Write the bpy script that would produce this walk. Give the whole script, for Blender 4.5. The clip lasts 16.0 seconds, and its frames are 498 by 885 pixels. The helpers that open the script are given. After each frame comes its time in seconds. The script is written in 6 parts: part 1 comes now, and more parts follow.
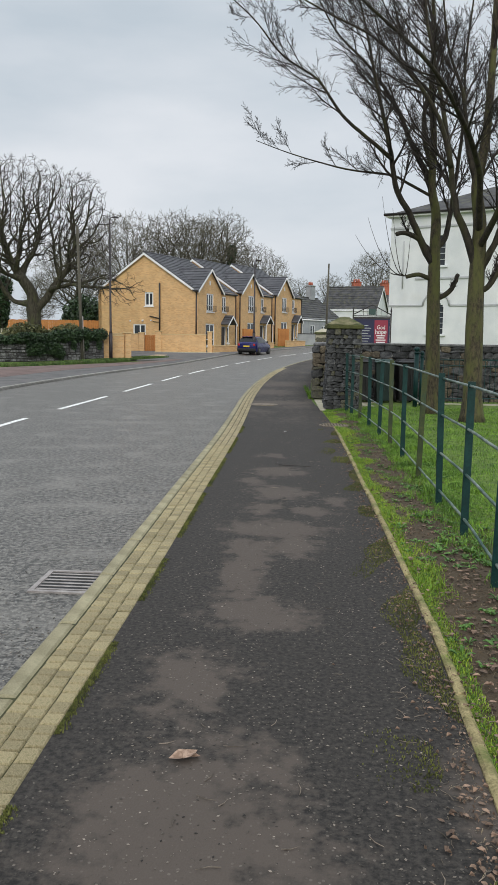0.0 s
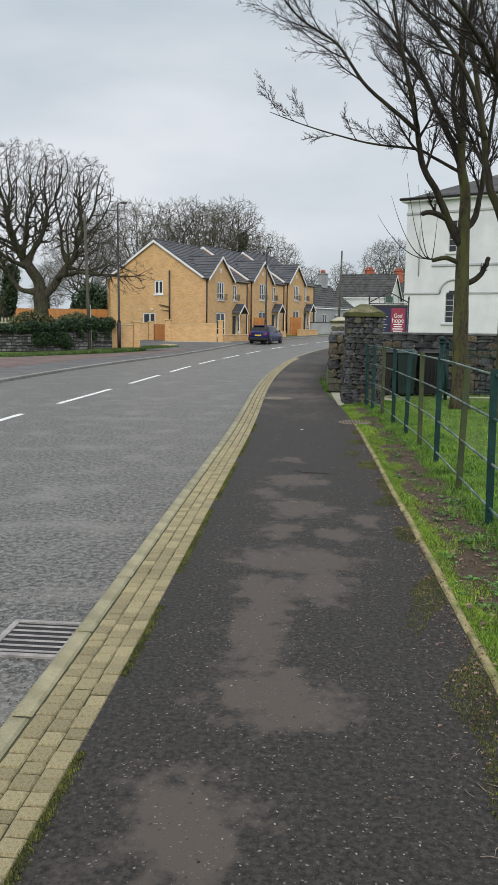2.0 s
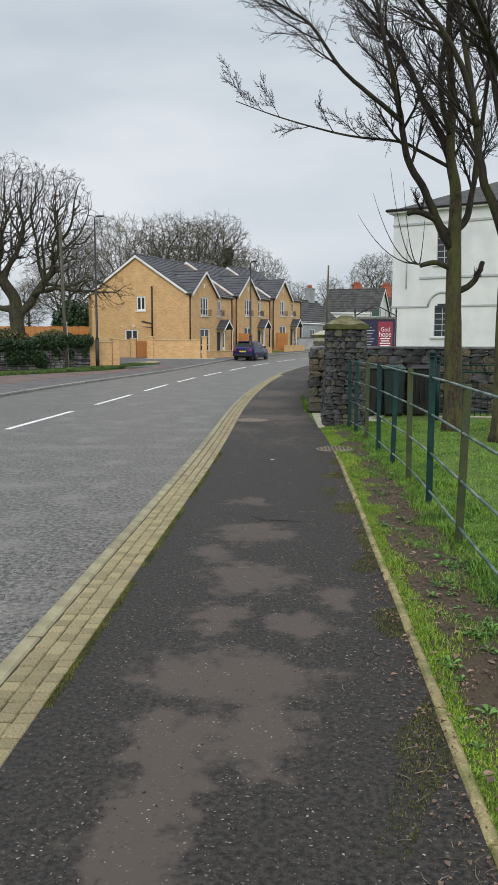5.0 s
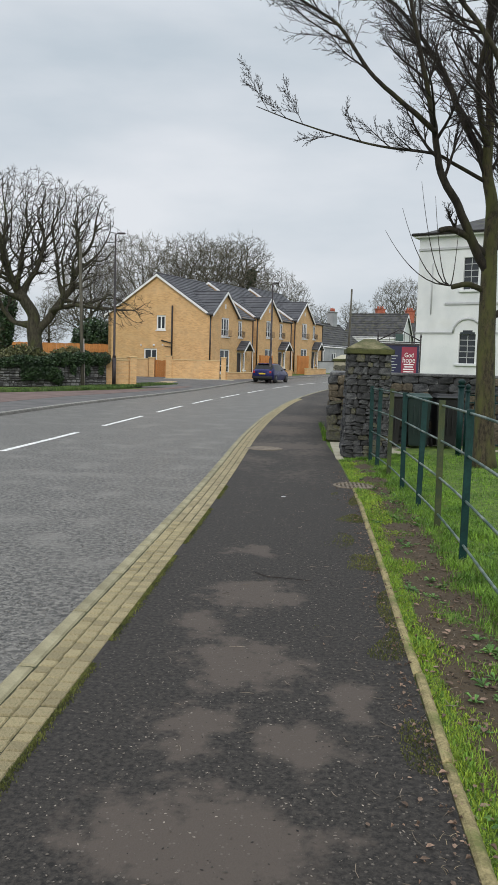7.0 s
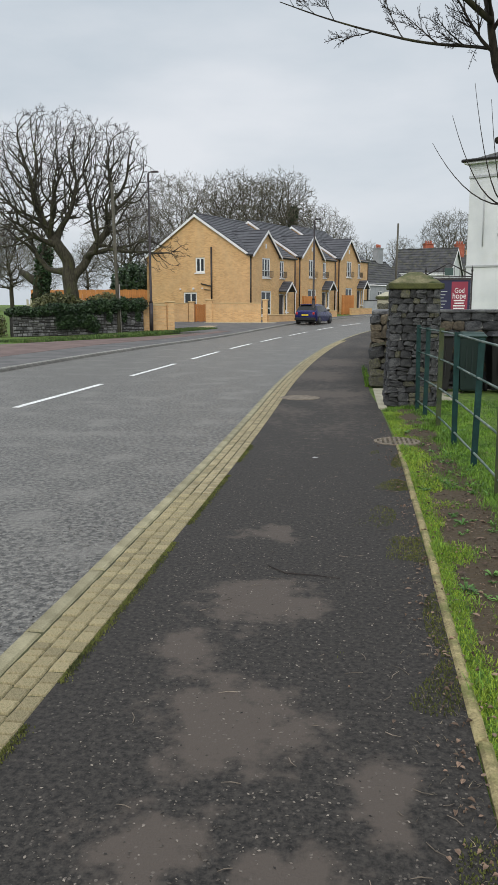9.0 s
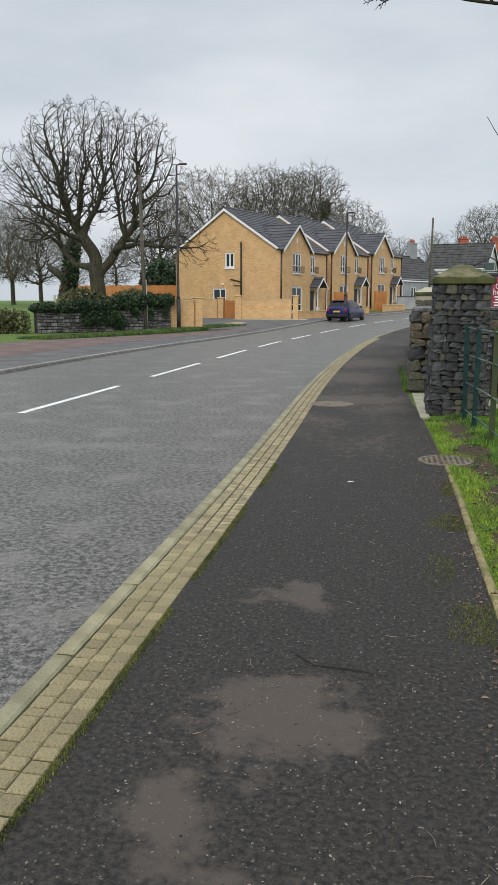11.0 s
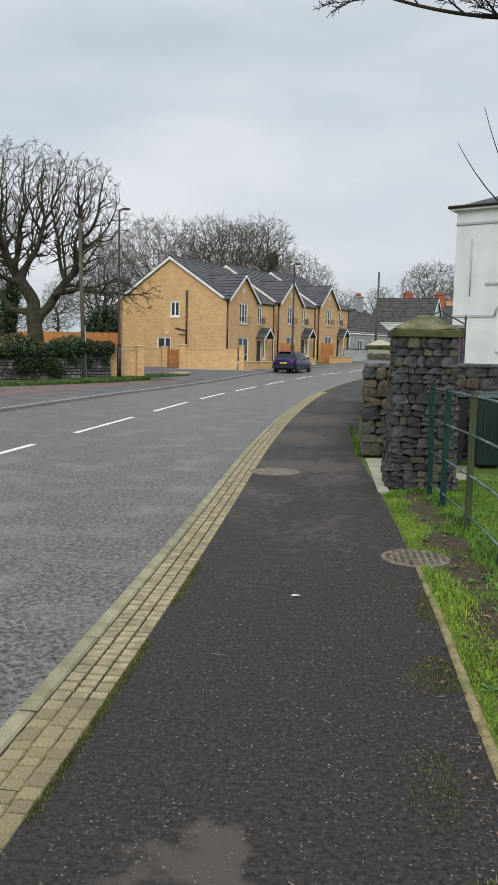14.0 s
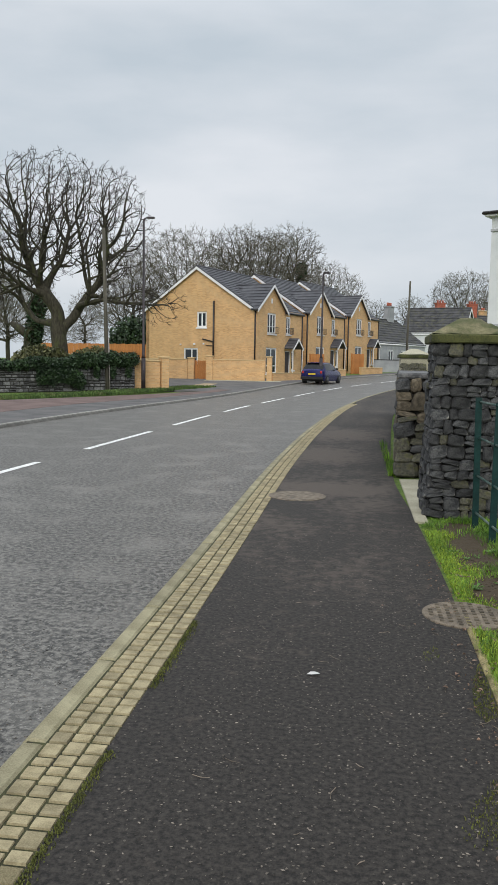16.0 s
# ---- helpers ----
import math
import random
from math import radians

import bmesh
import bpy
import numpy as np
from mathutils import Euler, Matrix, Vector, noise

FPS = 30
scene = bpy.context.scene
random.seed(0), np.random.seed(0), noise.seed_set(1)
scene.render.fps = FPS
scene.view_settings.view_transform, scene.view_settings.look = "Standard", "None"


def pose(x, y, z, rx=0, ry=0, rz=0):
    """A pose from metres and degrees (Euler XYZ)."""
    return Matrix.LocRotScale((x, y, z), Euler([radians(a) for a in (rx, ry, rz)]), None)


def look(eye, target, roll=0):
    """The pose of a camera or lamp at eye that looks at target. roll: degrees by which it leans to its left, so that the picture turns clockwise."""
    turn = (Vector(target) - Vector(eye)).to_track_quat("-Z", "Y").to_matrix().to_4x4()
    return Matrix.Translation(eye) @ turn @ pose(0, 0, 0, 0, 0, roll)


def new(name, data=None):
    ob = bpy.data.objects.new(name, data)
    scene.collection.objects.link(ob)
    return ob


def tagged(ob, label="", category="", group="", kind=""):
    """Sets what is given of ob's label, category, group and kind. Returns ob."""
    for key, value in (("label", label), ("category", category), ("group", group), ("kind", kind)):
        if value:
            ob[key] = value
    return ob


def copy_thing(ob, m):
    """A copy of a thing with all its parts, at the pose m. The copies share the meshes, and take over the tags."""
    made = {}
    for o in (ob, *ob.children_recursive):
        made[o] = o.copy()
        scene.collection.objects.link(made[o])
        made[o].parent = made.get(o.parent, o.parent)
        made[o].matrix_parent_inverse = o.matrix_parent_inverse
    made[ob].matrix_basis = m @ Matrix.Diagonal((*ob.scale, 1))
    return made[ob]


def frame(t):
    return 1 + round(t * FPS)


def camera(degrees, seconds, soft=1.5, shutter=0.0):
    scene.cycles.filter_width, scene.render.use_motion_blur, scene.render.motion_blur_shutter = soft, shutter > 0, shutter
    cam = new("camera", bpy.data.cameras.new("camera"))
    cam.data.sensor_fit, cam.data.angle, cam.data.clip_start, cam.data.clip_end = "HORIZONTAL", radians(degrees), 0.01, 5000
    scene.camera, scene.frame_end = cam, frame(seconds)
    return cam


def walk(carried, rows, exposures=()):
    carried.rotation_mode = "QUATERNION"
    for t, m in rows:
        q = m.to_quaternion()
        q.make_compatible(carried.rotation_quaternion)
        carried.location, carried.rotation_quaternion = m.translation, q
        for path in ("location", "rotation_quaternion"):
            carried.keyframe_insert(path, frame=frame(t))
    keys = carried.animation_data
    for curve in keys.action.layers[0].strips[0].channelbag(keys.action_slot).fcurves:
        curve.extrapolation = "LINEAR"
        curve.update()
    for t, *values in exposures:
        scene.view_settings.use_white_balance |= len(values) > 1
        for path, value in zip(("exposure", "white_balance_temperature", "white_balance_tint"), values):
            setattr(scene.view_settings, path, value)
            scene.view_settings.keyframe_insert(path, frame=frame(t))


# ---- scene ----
cam = camera(35.2, 16.0, soft=1.0)
METRES, EYE, TILT, LEAN, TURN = 9.7, 1.60, -1.35, 0.0, 2.1
ROWS = [
    (0.0, 0.0, 0.0, 0.0, 0.09, -6.34, -0.83),
    (0.5, -0.006, 0.0272, 0.0034, -0.02, -6.21, -0.91),
    (1.0, 0.0054, 0.0604, -0.0004, 0.12, -6.32, -1.19),
    (1.5, 0.0082, 0.0922, 0.001, 0.44, -6.75, -1.06),
    (2.0, -0.0035, 0.123, 0.0031, 0.9, -7.15, -0.78),
    (2.5, 0.0088, 0.1551, 0.0007, 1.07, -7.51, -0.43),
    (3.0, 0.0135, 0.1831, 0.0018, 1.23, -7.2, -0.24),
    (3.5, 0.0079, 0.2141, 0.005, -0.13, -6.35, -1.55),
    (4.0, 0.0201, 0.2456, 0.0018, 0.04, -6.35, 0.12),
    (6.5, 0.0399, 0.3776, 0.0079, 1.08, -4.74, -1.43),
    (7.0, 0.0449, 0.4099, 0.0085, 1.69, -4.43, -1.73),
    (7.5, 0.0566, 0.4413, 0.0122, 2.15, -4.36, -1.71),
    (8.0, 0.0537, 0.4715, 0.0118, 2.84, -4.84, -1.29),
    (8.5, 0.0563, 0.508, 0.0086, 3.24, -5.91, -0.83),
    (9.0, 0.0648, 0.5428, 0.0096, 5.0, -8.61, -0.08),
    (9.5, 0.0535, 0.5742, 0.011, 5.48, -9.09, -1.23),
    (12.0, 0.0626, 0.7293, 0.0149, 7.94, -8.52, 0.49),
    (12.5, 0.0536, 0.7588, 0.0166, 6.99, -8.03, -0.21),
    (13.0, 0.058, 0.7908, 0.0162, 5.47, -7.16, -0.86),
    (13.5, 0.0659, 0.8229, 0.0179, 4.53, -6.72, -1.03),
    (14.0, 0.0599, 0.8511, 0.0201, 3.45, -5.31, -1.28),
    (14.5, 0.0647, 0.8819, 0.0223, 3.36, -4.38, -1.52),
    (15.0, 0.0757, 0.9109, 0.0228, 3.87, -4.05, -1.58),
    (15.5, 0.0658, 0.9415, 0.0224, 4.8, -4.16, -1.38),
    (16.0, 0.0662, 0.9715, 0.0205, 5.62, -4.53, -1.11),
]
walk(cam, [(t, pose(0, 0, EYE, TILT, LEAN, TURN) @ pose(METRES * x, METRES * y, METRES * z, 90 + pitch, roll, yaw)) for t, x, y, z, yaw, pitch, roll in ROWS])

# ---- light ----
world = bpy.data.worlds.new("overcast_sky")
scene.world = world
world.use_nodes = True
wn, wl = world.node_tree.nodes, world.node_tree.links
wn.clear()
SUN_EL, SUN_AZ = radians(31), radians(178)
sky = wn.new("ShaderNodeTexSky")
sky.sky_type, sky.sun_disc = "NISHITA", False
sky.sun_elevation, sky.sun_rotation = SUN_EL, SUN_AZ
sky.dust_density = 4.0
coord = wn.new("ShaderNodeTexCoord")
squash = wn.new("ShaderNodeMapping")
squash.inputs["Scale"].default_value = (1.0, 1.0, 3.2)
clouds = wn.new("ShaderNodeTexNoise")
clouds.inputs["Scale"].default_value = 1.9
clouds.inputs["Detail"].default_value = 8.0
clouds.inputs["Roughness"].default_value = 0.5
cloud_ramp = wn.new("ShaderNodeValToRGB")
cloud_ramp.color_ramp.elements[0].position, cloud_ramp.color_ramp.elements[0].color = 0.36, (5.6, 6.3, 6.95, 1)
cloud_ramp.color_ramp.elements[1].position, cloud_ramp.color_ramp.elements[1].color = 0.64, (7.9, 8.2, 8.65, 1)
sky_mix = wn.new("ShaderNodeMix")
sky_mix.data_type = "RGBA"
sky_mix.inputs["Factor"].default_value = 0.93
back = wn.new("ShaderNodeBackground")
back.inputs["Strength"].default_value = 0.1
out = wn.new("ShaderNodeOutputWorld")
wl.new(coord.outputs["Generated"], squash.inputs["Vector"])
wl.new(squash.outputs["Vector"], clouds.inputs["Vector"])
wl.new(clouds.outputs["Fac"], cloud_ramp.inputs["Fac"])
wl.new(sky.outputs["Color"], sky_mix.inputs["A"])
wl.new(cloud_ramp.outputs["Color"], sky_mix.inputs["B"])
zenith = wn.new("ShaderNodeSeparateXYZ")
wl.new(coord.outputs["Generated"], zenith.inputs["Vector"])
lift = wn.new("ShaderNodeMapRange")
lift.inputs["From Min"].default_value, lift.inputs["From Max"].default_value = 0.38, 1.0
lift.inputs["To Min"].default_value, lift.inputs["To Max"].default_value = 1.0, 2.2
wl.new(zenith.outputs["Z"], lift.inputs["Value"])
scaled = wn.new("ShaderNodeVectorMath")
scaled.operation = "SCALE"
wl.new(sky_mix.outputs["Result"], scaled.inputs[0])
wl.new(lift.outputs["Result"], scaled.inputs["Scale"])
wl.new(scaled.outputs["Vector"], back.inputs["Color"])
wl.new(back.outputs["Background"], out.inputs["Surface"])
sun = new("sun", bpy.data.lights.new("sun", "SUN"))
sun.data.energy, sun.data.angle, sun.data.color = 1.5, radians(40), (1.0, 0.97, 0.92)
sun.matrix_world = look((0, 0, 0), (-math.sin(SUN_AZ) * math.cos(SUN_EL), -math.cos(SUN_AZ) * math.cos(SUN_EL), -math.sin(SUN_EL)))


# ---- materials ----
def material(name, dark, light, scale=8.0, rough=0.8, bump=0.2, fine=60.0, metal=0.0, spread=0.0, stain=None, stain_scale=0.7,
             stain_lo=0.5, stain_hi=0.65, coords="Object", bump_distance=0.01, stretch=(1, 1, 1), island=0.0, attr="", speck=0.0, speck_color=(0.4, 0.38, 0.35), speck_scale=110.0, lo=0.40, hi=0.60, spec=0.5):
    """Two scales of noise between two colours, an optional third colour in patches, and bump."""
    m = bpy.data.materials.new(name)
    m.use_nodes = True
    n, l = m.node_tree.nodes, m.node_tree.links
    bsdf = n["Principled BSDF"]
    bsdf.inputs["Metallic"].default_value = metal
    bsdf.inputs["Specular IOR Level"].default_value = spec
    tc = n.new("ShaderNodeTexCoord")
    mp = n.new("ShaderNodeMapping")
    mp.inputs["Scale"].default_value = stretch
    l.new(tc.outputs[coords], mp.inputs["Vector"])
    a = n.new("ShaderNodeTexNoise")
    a.inputs["Scale"].default_value, a.inputs["Detail"].default_value = scale, 4
    b = n.new("ShaderNodeTexNoise")
    b.inputs["Scale"].default_value, b.inputs["Detail"].default_value = fine, 3
    for x in (a, b):
        l.new(mp.outputs["Vector"], x.inputs["Vector"])
    mix = n.new("ShaderNodeMath")
    mix.operation = "MULTIPLY_ADD"
    l.new(a.outputs["Fac"], mix.inputs[0])
    mix.inputs[1].default_value = 0.6
    half = n.new("ShaderNodeMath")
    half.operation = "MULTIPLY"
    l.new(b.outputs["Fac"], half.inputs[0])
    half.inputs[1].default_value = 0.4
    l.new(half.outputs[0], mix.inputs[2])
    ramp = n.new("ShaderNodeValToRGB")
    ramp.color_ramp.elements[0].position, ramp.color_ramp.elements[0].color = lo, (*dark, 1)
    ramp.color_ramp.elements[1].position, ramp.color_ramp.elements[1].color = hi, (*light, 1)
    l.new(mix.outputs[0], ramp.inputs["Fac"])
    color = ramp.outputs["Color"]
    if stain:
        c = n.new("ShaderNodeTexNoise")
        c.inputs["Scale"].default_value, c.inputs["Detail"].default_value, c.inputs["Roughness"].default_value = stain_scale, 6, 0.6
        l.new(mp.outputs["Vector"], c.inputs["Vector"])
        rr = n.new("ShaderNodeMapRange")
        rr.inputs["From Min"].default_value, rr.inputs["From Max"].default_value = stain_lo, stain_hi
        fac = c.outputs["Fac"]
        if attr:
            at = n.new("ShaderNodeAttribute")
            at.attribute_name = attr
            sm = n.new("ShaderNodeMath")
            sm.operation = "MULTIPLY_ADD"
            l.new(c.outputs["Fac"], sm.inputs[0])
            sm.inputs[1].default_value = 0.9
            l.new(at.outputs["Fac"], sm.inputs[2])
            fac = sm.outputs[0]
        l.new(fac, rr.inputs["Value"])
        mx = n.new("ShaderNodeMix")
        mx.data_type = "RGBA"
        l.new(rr.outputs["Result"], mx.inputs["Factor"])
        l.new(color, mx.inputs["A"])
        mx.inputs["B"].default_value = (*stain, 1)
        color = mx.outputs["Result"]
    if speck:
        vo = n.new("ShaderNodeTexVoronoi")
        vo.inputs["Scale"].default_value = speck_scale
        l.new(mp.outputs["Vector"], vo.inputs["Vector"])
        pick = n.new("ShaderNodeSeparateColor")
        l.new(vo.outputs["Color"], pick.inputs["Color"])
        some = n.new("ShaderNodeMath")
        some.operation = "GREATER_THAN"
        l.new(pick.outputs["Red"], some.inputs[0])
        some.inputs[1].default_value = 1 - speck
        near = n.new("ShaderNodeMath")
        near.operation = "LESS_THAN"
        l.new(vo.outputs["Distance"], near.inputs[0])
        near.inputs[1].default_value = 0.42
        both = n.new("ShaderNodeMath")
        both.operation = "MULTIPLY"
        l.new(some.outputs[0], both.inputs[0])
        l.new(near.outputs[0], both.inputs[1])
        shade = n.new("ShaderNodeMath")
        shade.operation = "MULTIPLY"
        l.new(both.outputs[0], shade.inputs[0])
        l.new(pick.outputs["Green"], shade.inputs[1])
        ms = n.new("ShaderNodeMix")
        ms.data_type = "RGBA"
        l.new(shade.outputs[0], ms.inputs["Factor"])
        l.new(color, ms.inputs["A"])
        ms.inputs["B"].default_value = (*speck_color, 1)
        color = ms.outputs["Result"]
    if spread or island:
        if island:
            info = n.new("ShaderNodeNewGeometry").outputs["Random Per Island"]
        else:
            info = n.new("ShaderNodeObjectInfo").outputs["Random"]
        hs = n.new("ShaderNodeHueSaturation")
        mr = n.new("ShaderNodeMapRange")
        k = spread or island
        mr.inputs["To Min"].default_value, mr.inputs["To Max"].default_value = 1 - k, 1 + k
        l.new(info, mr.inputs["Value"])
        l.new(mr.outputs["Result"], hs.inputs["Value"])
        l.new(color, hs.inputs["Color"])
        color = hs.outputs["Color"]
    l.new(color, bsdf.inputs["Base Color"])
    rmap = n.new("ShaderNodeMapRange")
    rmap.inputs["To Min"].default_value, rmap.inputs["To Max"].default_value = max(0.02, rough - 0.12), min(1, rough + 0.12)
    l.new(b.outputs["Fac"], rmap.inputs["Value"])
    l.new(rmap.outputs["Result"], bsdf.inputs["Roughness"])
    if bump:
        bp = n.new("ShaderNodeBump")
        bp.inputs["Strength"].default_value, bp.inputs["Distance"].default_value = bump, bump_distance
        l.new(mix.outputs[0], bp.inputs["Height"])
        l.new(bp.outputs["Normal"], bsdf.inputs["Normal"])
    return m


def brick_material(name, c1, c2, mortar, width=0.225, row=0.075, stain=None):
    m = bpy.data.materials.new(name)
    m.use_nodes = True
    n, l = m.node_tree.nodes, m.node_tree.links
    bsdf = n["Principled BSDF"]
    bsdf.inputs["Roughness"].default_value = 0.9
    uv = n.new("ShaderNodeUVMap")
    br = n.new("ShaderNodeTexBrick")
    br.inputs["Scale"].default_value = 1.0
    br.inputs["Brick Width"].default_value, br.inputs["Row Height"].default_value = width, row
    br.inputs["Mortar Size"].default_value = 0.006
    br.inputs["Color1"].default_value, br.inputs["Color2"].default_value, br.inputs["Mortar"].default_value = (*c1, 1), (*c2, 1), (*mortar, 1)
    br.inputs["Bias"].default_value = -0.1
    l.new(uv.outputs["UV"], br.inputs["Vector"])
    big = n.new("ShaderNodeTexNoise")
    big.inputs["Scale"].default_value, big.inputs["Detail"].default_value = 1.6, 8
    l.new(uv.outputs["UV"], big.inputs["Vector"])
    mr = n.new("ShaderNodeMapRange")
    mr.inputs["From Min"].default_value, mr.inputs["From Max"].default_value = 0.3, 0.7
    mr.inputs["To Min"].default_value, mr.inputs["To Max"].default_value = 0.92, 1.08
    l.new(big.outputs["Fac"], mr.inputs["Value"])
    hs = n.new("ShaderNodeHueSaturation")
    l.new(mr.outputs["Result"], hs.inputs["Value"])
    l.new(br.outputs["Color"], hs.inputs["Color"])
    l.new(hs.outputs["Color"], bsdf.inputs["Base Color"])
    bp = n.new("ShaderNodeBump")
    bp.inputs["Strength"].default_value, bp.inputs["Distance"].default_value, bp.invert = 0.5, 0.006, True
    l.new(br.outputs["Fac"], bp.inputs["Height"])
    l.new(bp.outputs["Normal"], bsdf.inputs["Normal"])
    return m


def plain(name, c, rough=0.5, metal=0.0):
    return material(name, [v * 0.88 for v in c], c, 3.0, rough, 0.05, 40.0, metal)


MAT = {}
MAT["road"] = material("road_asphalt", (0.028, 0.026, 0.023), (0.20, 0.19, 0.168), 23.0, 0.5, 0.9, 70.0, stain=(0.19, 0.18, 0.16), stain_scale=1.5, stain_lo=0.5, stain_hi=0.78, bump_distance=0.013, speck=0.22, speck_color=(0.26, 0.25, 0.225), speck_scale=70.0, lo=0.43, hi=0.61)
MAT["red_path"] = material("red_tarmac", (0.10, 0.066, 0.058), (0.17, 0.115, 0.10), 1.2, 0.9, 0.4, 60.0)
MAT["far_path"] = material("grey_tarmac", (0.07, 0.068, 0.068), (0.13, 0.125, 0.12), 1.2, 0.9, 0.4, 60.0)
MAT["kerb"] = material("kerb_concrete", (0.19, 0.17, 0.10), (0.33, 0.30, 0.19), 5.0, 0.9, 0.5, 120.0, spread=0.12, stain=(0.10, 0.10, 0.05), stain_scale=6, stain_lo=0.6, stain_hi=0.8)
MAT["sett"] = material("buff_sett", (0.23, 0.19, 0.10), (0.39, 0.33, 0.19), 14.0, 0.92, 0.7, 160.0, spread=0.2, stain=(0.12, 0.12, 0.05), stain_scale=5, stain_lo=0.5, stain_hi=0.8, coords="Object")
MAT["sett_far"] = material("buff_sett_far", (0.22, 0.185, 0.105), (0.37, 0.315, 0.19), 14.0, 0.92, 0.6, 160.0, island=0.22)
MAT["joint"] = material("dirty_joint", (0.022, 0.022, 0.010), (0.06, 0.062, 0.022), 9.0, 0.95, 0.4, 80.0)
MAT["kerb_grey"] = material("grey_kerb_concrete", (0.17, 0.165, 0.15), (0.33, 0.32, 0.29), 5.0, 0.9, 0.4, 90.0, spread=0.12)
MAT["edging"] = material("edging_concrete", (0.17, 0.14, 0.062), (0.37, 0.305, 0.15), 14.0, 0.95, 0.9, 90.0, stain=(0.10, 0.13, 0.025), stain_scale=4, stain_lo=0.5, stain_hi=0.68, spread=0.1)
MAT["line"] = material("white_line_paint", (0.6, 0.6, 0.58), (0.85, 0.85, 0.83), 6.0, 0.7, 0.3, 50.0)
MAT["concrete"] = material("pale_concrete", (0.30, 0.28, 0.20), (0.46, 0.43, 0.32), 2.0, 0.9, 0.2, 60.0)
MAT["iron"] = material("worn_iron", (0.22, 0.20, 0.19), (0.38, 0.35, 0.33), 9.0, 0.6, 0.5, 120.0, 0.2)
MAT["black"] = plain("black_void", (0.012, 0.012, 0.012), 0.8)
MAT["fence"] = material("green_fence_paint", (0.002, 0.022, 0.021), (0.006, 0.042, 0.038), 5.0, 0.5, 0.15, 60.0, stain=(0.05, 0.062, 0.016), stain_scale=2.2, stain_lo=0.58, stain_hi=0.75, spec=0.3)
MAT["fence_mossy"] = material("mossy_fence_paint", (0.022, 0.038, 0.012), (0.06, 0.07, 0.02), 4.0, 0.7, 0.3, 60.0, stain=(0.01, 0.05, 0.045), stain_scale=2.5, stain_lo=0.5, stain_hi=0.7)
MAT["rail"] = material("rail_paint", (0.05, 0.10, 0.08), (0.26, 0.31, 0.28), 8.0, 0.4, 0.2, 60.0, 0.2, stain=(0.02, 0.07, 0.06), stain_scale=3, stain_lo=0.45, stain_hi=0.6)
MAT["stone"] = material("rubble_stone", (0.017, 0.018, 0.020), (0.092, 0.093, 0.092), 7.0, 0.8, 1.0, 45.0, spread=0.5, stain=(0.26, 0.25, 0.22), stain_scale=7.0, stain_lo=0.60, stain_hi=0.72, bump_distance=0.02, coords="Generated", stretch=(0.25, 0.25, 0.25))
MAT["stone_green"] = material("algae_stone", (0.045, 0.044, 0.034), (0.125, 0.12, 0.088), 6.0, 0.9, 0.8, 40.0, spread=0.35, stain=(0.09, 0.09, 0.03), stain_scale=3.0, stain_lo=0.5, stain_hi=0.7)
MAT["stone_brown"] = material("brown_stone", (0.055, 0.045, 0.03), (0.14, 0.115, 0.08), 4.0, 0.9, 0.8, 40.0, spread=0.35)
MAT["stone_mass"] = material("rubble_mass", (0.06, 0.06, 0.062), (0.19, 0.19, 0.188), 3.0, 0.9, 0.7, 30.0, island=0.5)
MAT["mortar"] = material("dark_mortar", (0.018, 0.017, 0.016), (0.06, 0.056, 0.05), 9.0, 0.95, 0.6, 60.0)
MAT["cap"] = material("mossy_cap", (0.12, 0.105, 0.055), (0.26, 0.23, 0.13), 5.0, 0.95, 0.8, 60.0, stain=(0.055, 0.07, 0.018), stain_scale=3.0, stain_lo=0.42, stain_hi=0.62)
MAT["cap_edge"] = material("green_cap_edge", (0.03, 0.035, 0.012), (0.09, 0.095, 0.03), 6.0, 0.95, 0.6, 60.0)
MAT["brick"] = brick_material("buff_brick", (0.66, 0.41, 0.19), (0.52, 0.305, 0.135), (0.56, 0.42, 0.26))
MAT["brick_top"] = plain("buff_coping", (0.58, 0.42, 0.22), 0.9)
MAT["tile"] = material("dark_roof_tile", (0.04, 0.041, 0.048), (0.085, 0.086, 0.096), 1.5, 0.65, 0.3, 30.0)
MAT["slate"] = material("mossy_slate", (0.022, 0.022, 0.024), (0.07, 0.07, 0.073), 1.5, 0.85, 0.3, 20.0, stain=(0.075, 0.075, 0.05), stain_scale=2.2, stain_lo=0.5, stain_hi=0.65)
MAT["white"] = material("white_upvc", (0.68, 0.68, 0.68), (0.8, 0.8, 0.8), 2.0, 0.4, 0.0)
MAT["render_white"] = material("white_render", (0.56, 0.58, 0.59), (0.68, 0.69, 0.69), 0.8, 0.9, 0.1, 30.0, stain=(0.6, 0.6, 0.57), stain_scale=0.6, stain_lo=0.55, stain_hi=0.8)
MAT["render_grey"] = material("grey_render", (0.26, 0.27, 0.28), (0.36, 0.37, 0.38), 1.2, 0.9, 0.3, 30.0)
MAT["band"] = plain("grey_band", (0.42, 0.43, 0.44), 0.8)
MAT["pipe"] = plain("dark_plastic", (0.018, 0.014, 0.013), 0.4)
MAT["post_dark"] = material("dark_painted_steel", (0.012, 0.009, 0.010), (0.035, 0.024, 0.028), 2.0, 0.5, 0.1, 30.0)
MAT["pole_wood"] = material("weathered_pole", (0.05, 0.047, 0.035), (0.12, 0.11, 0.085), 3.0, 0.9, 0.5, 60.0, stretch=(4, 4, 0.4))
MAT["timber"] = material("orange_fence_timber", (0.34, 0.13, 0.035), (0.50, 0.21, 0.06), 3.0, 0.8, 0.2, 40.0, spread=0.1, stretch=(3, 3, 0.5))
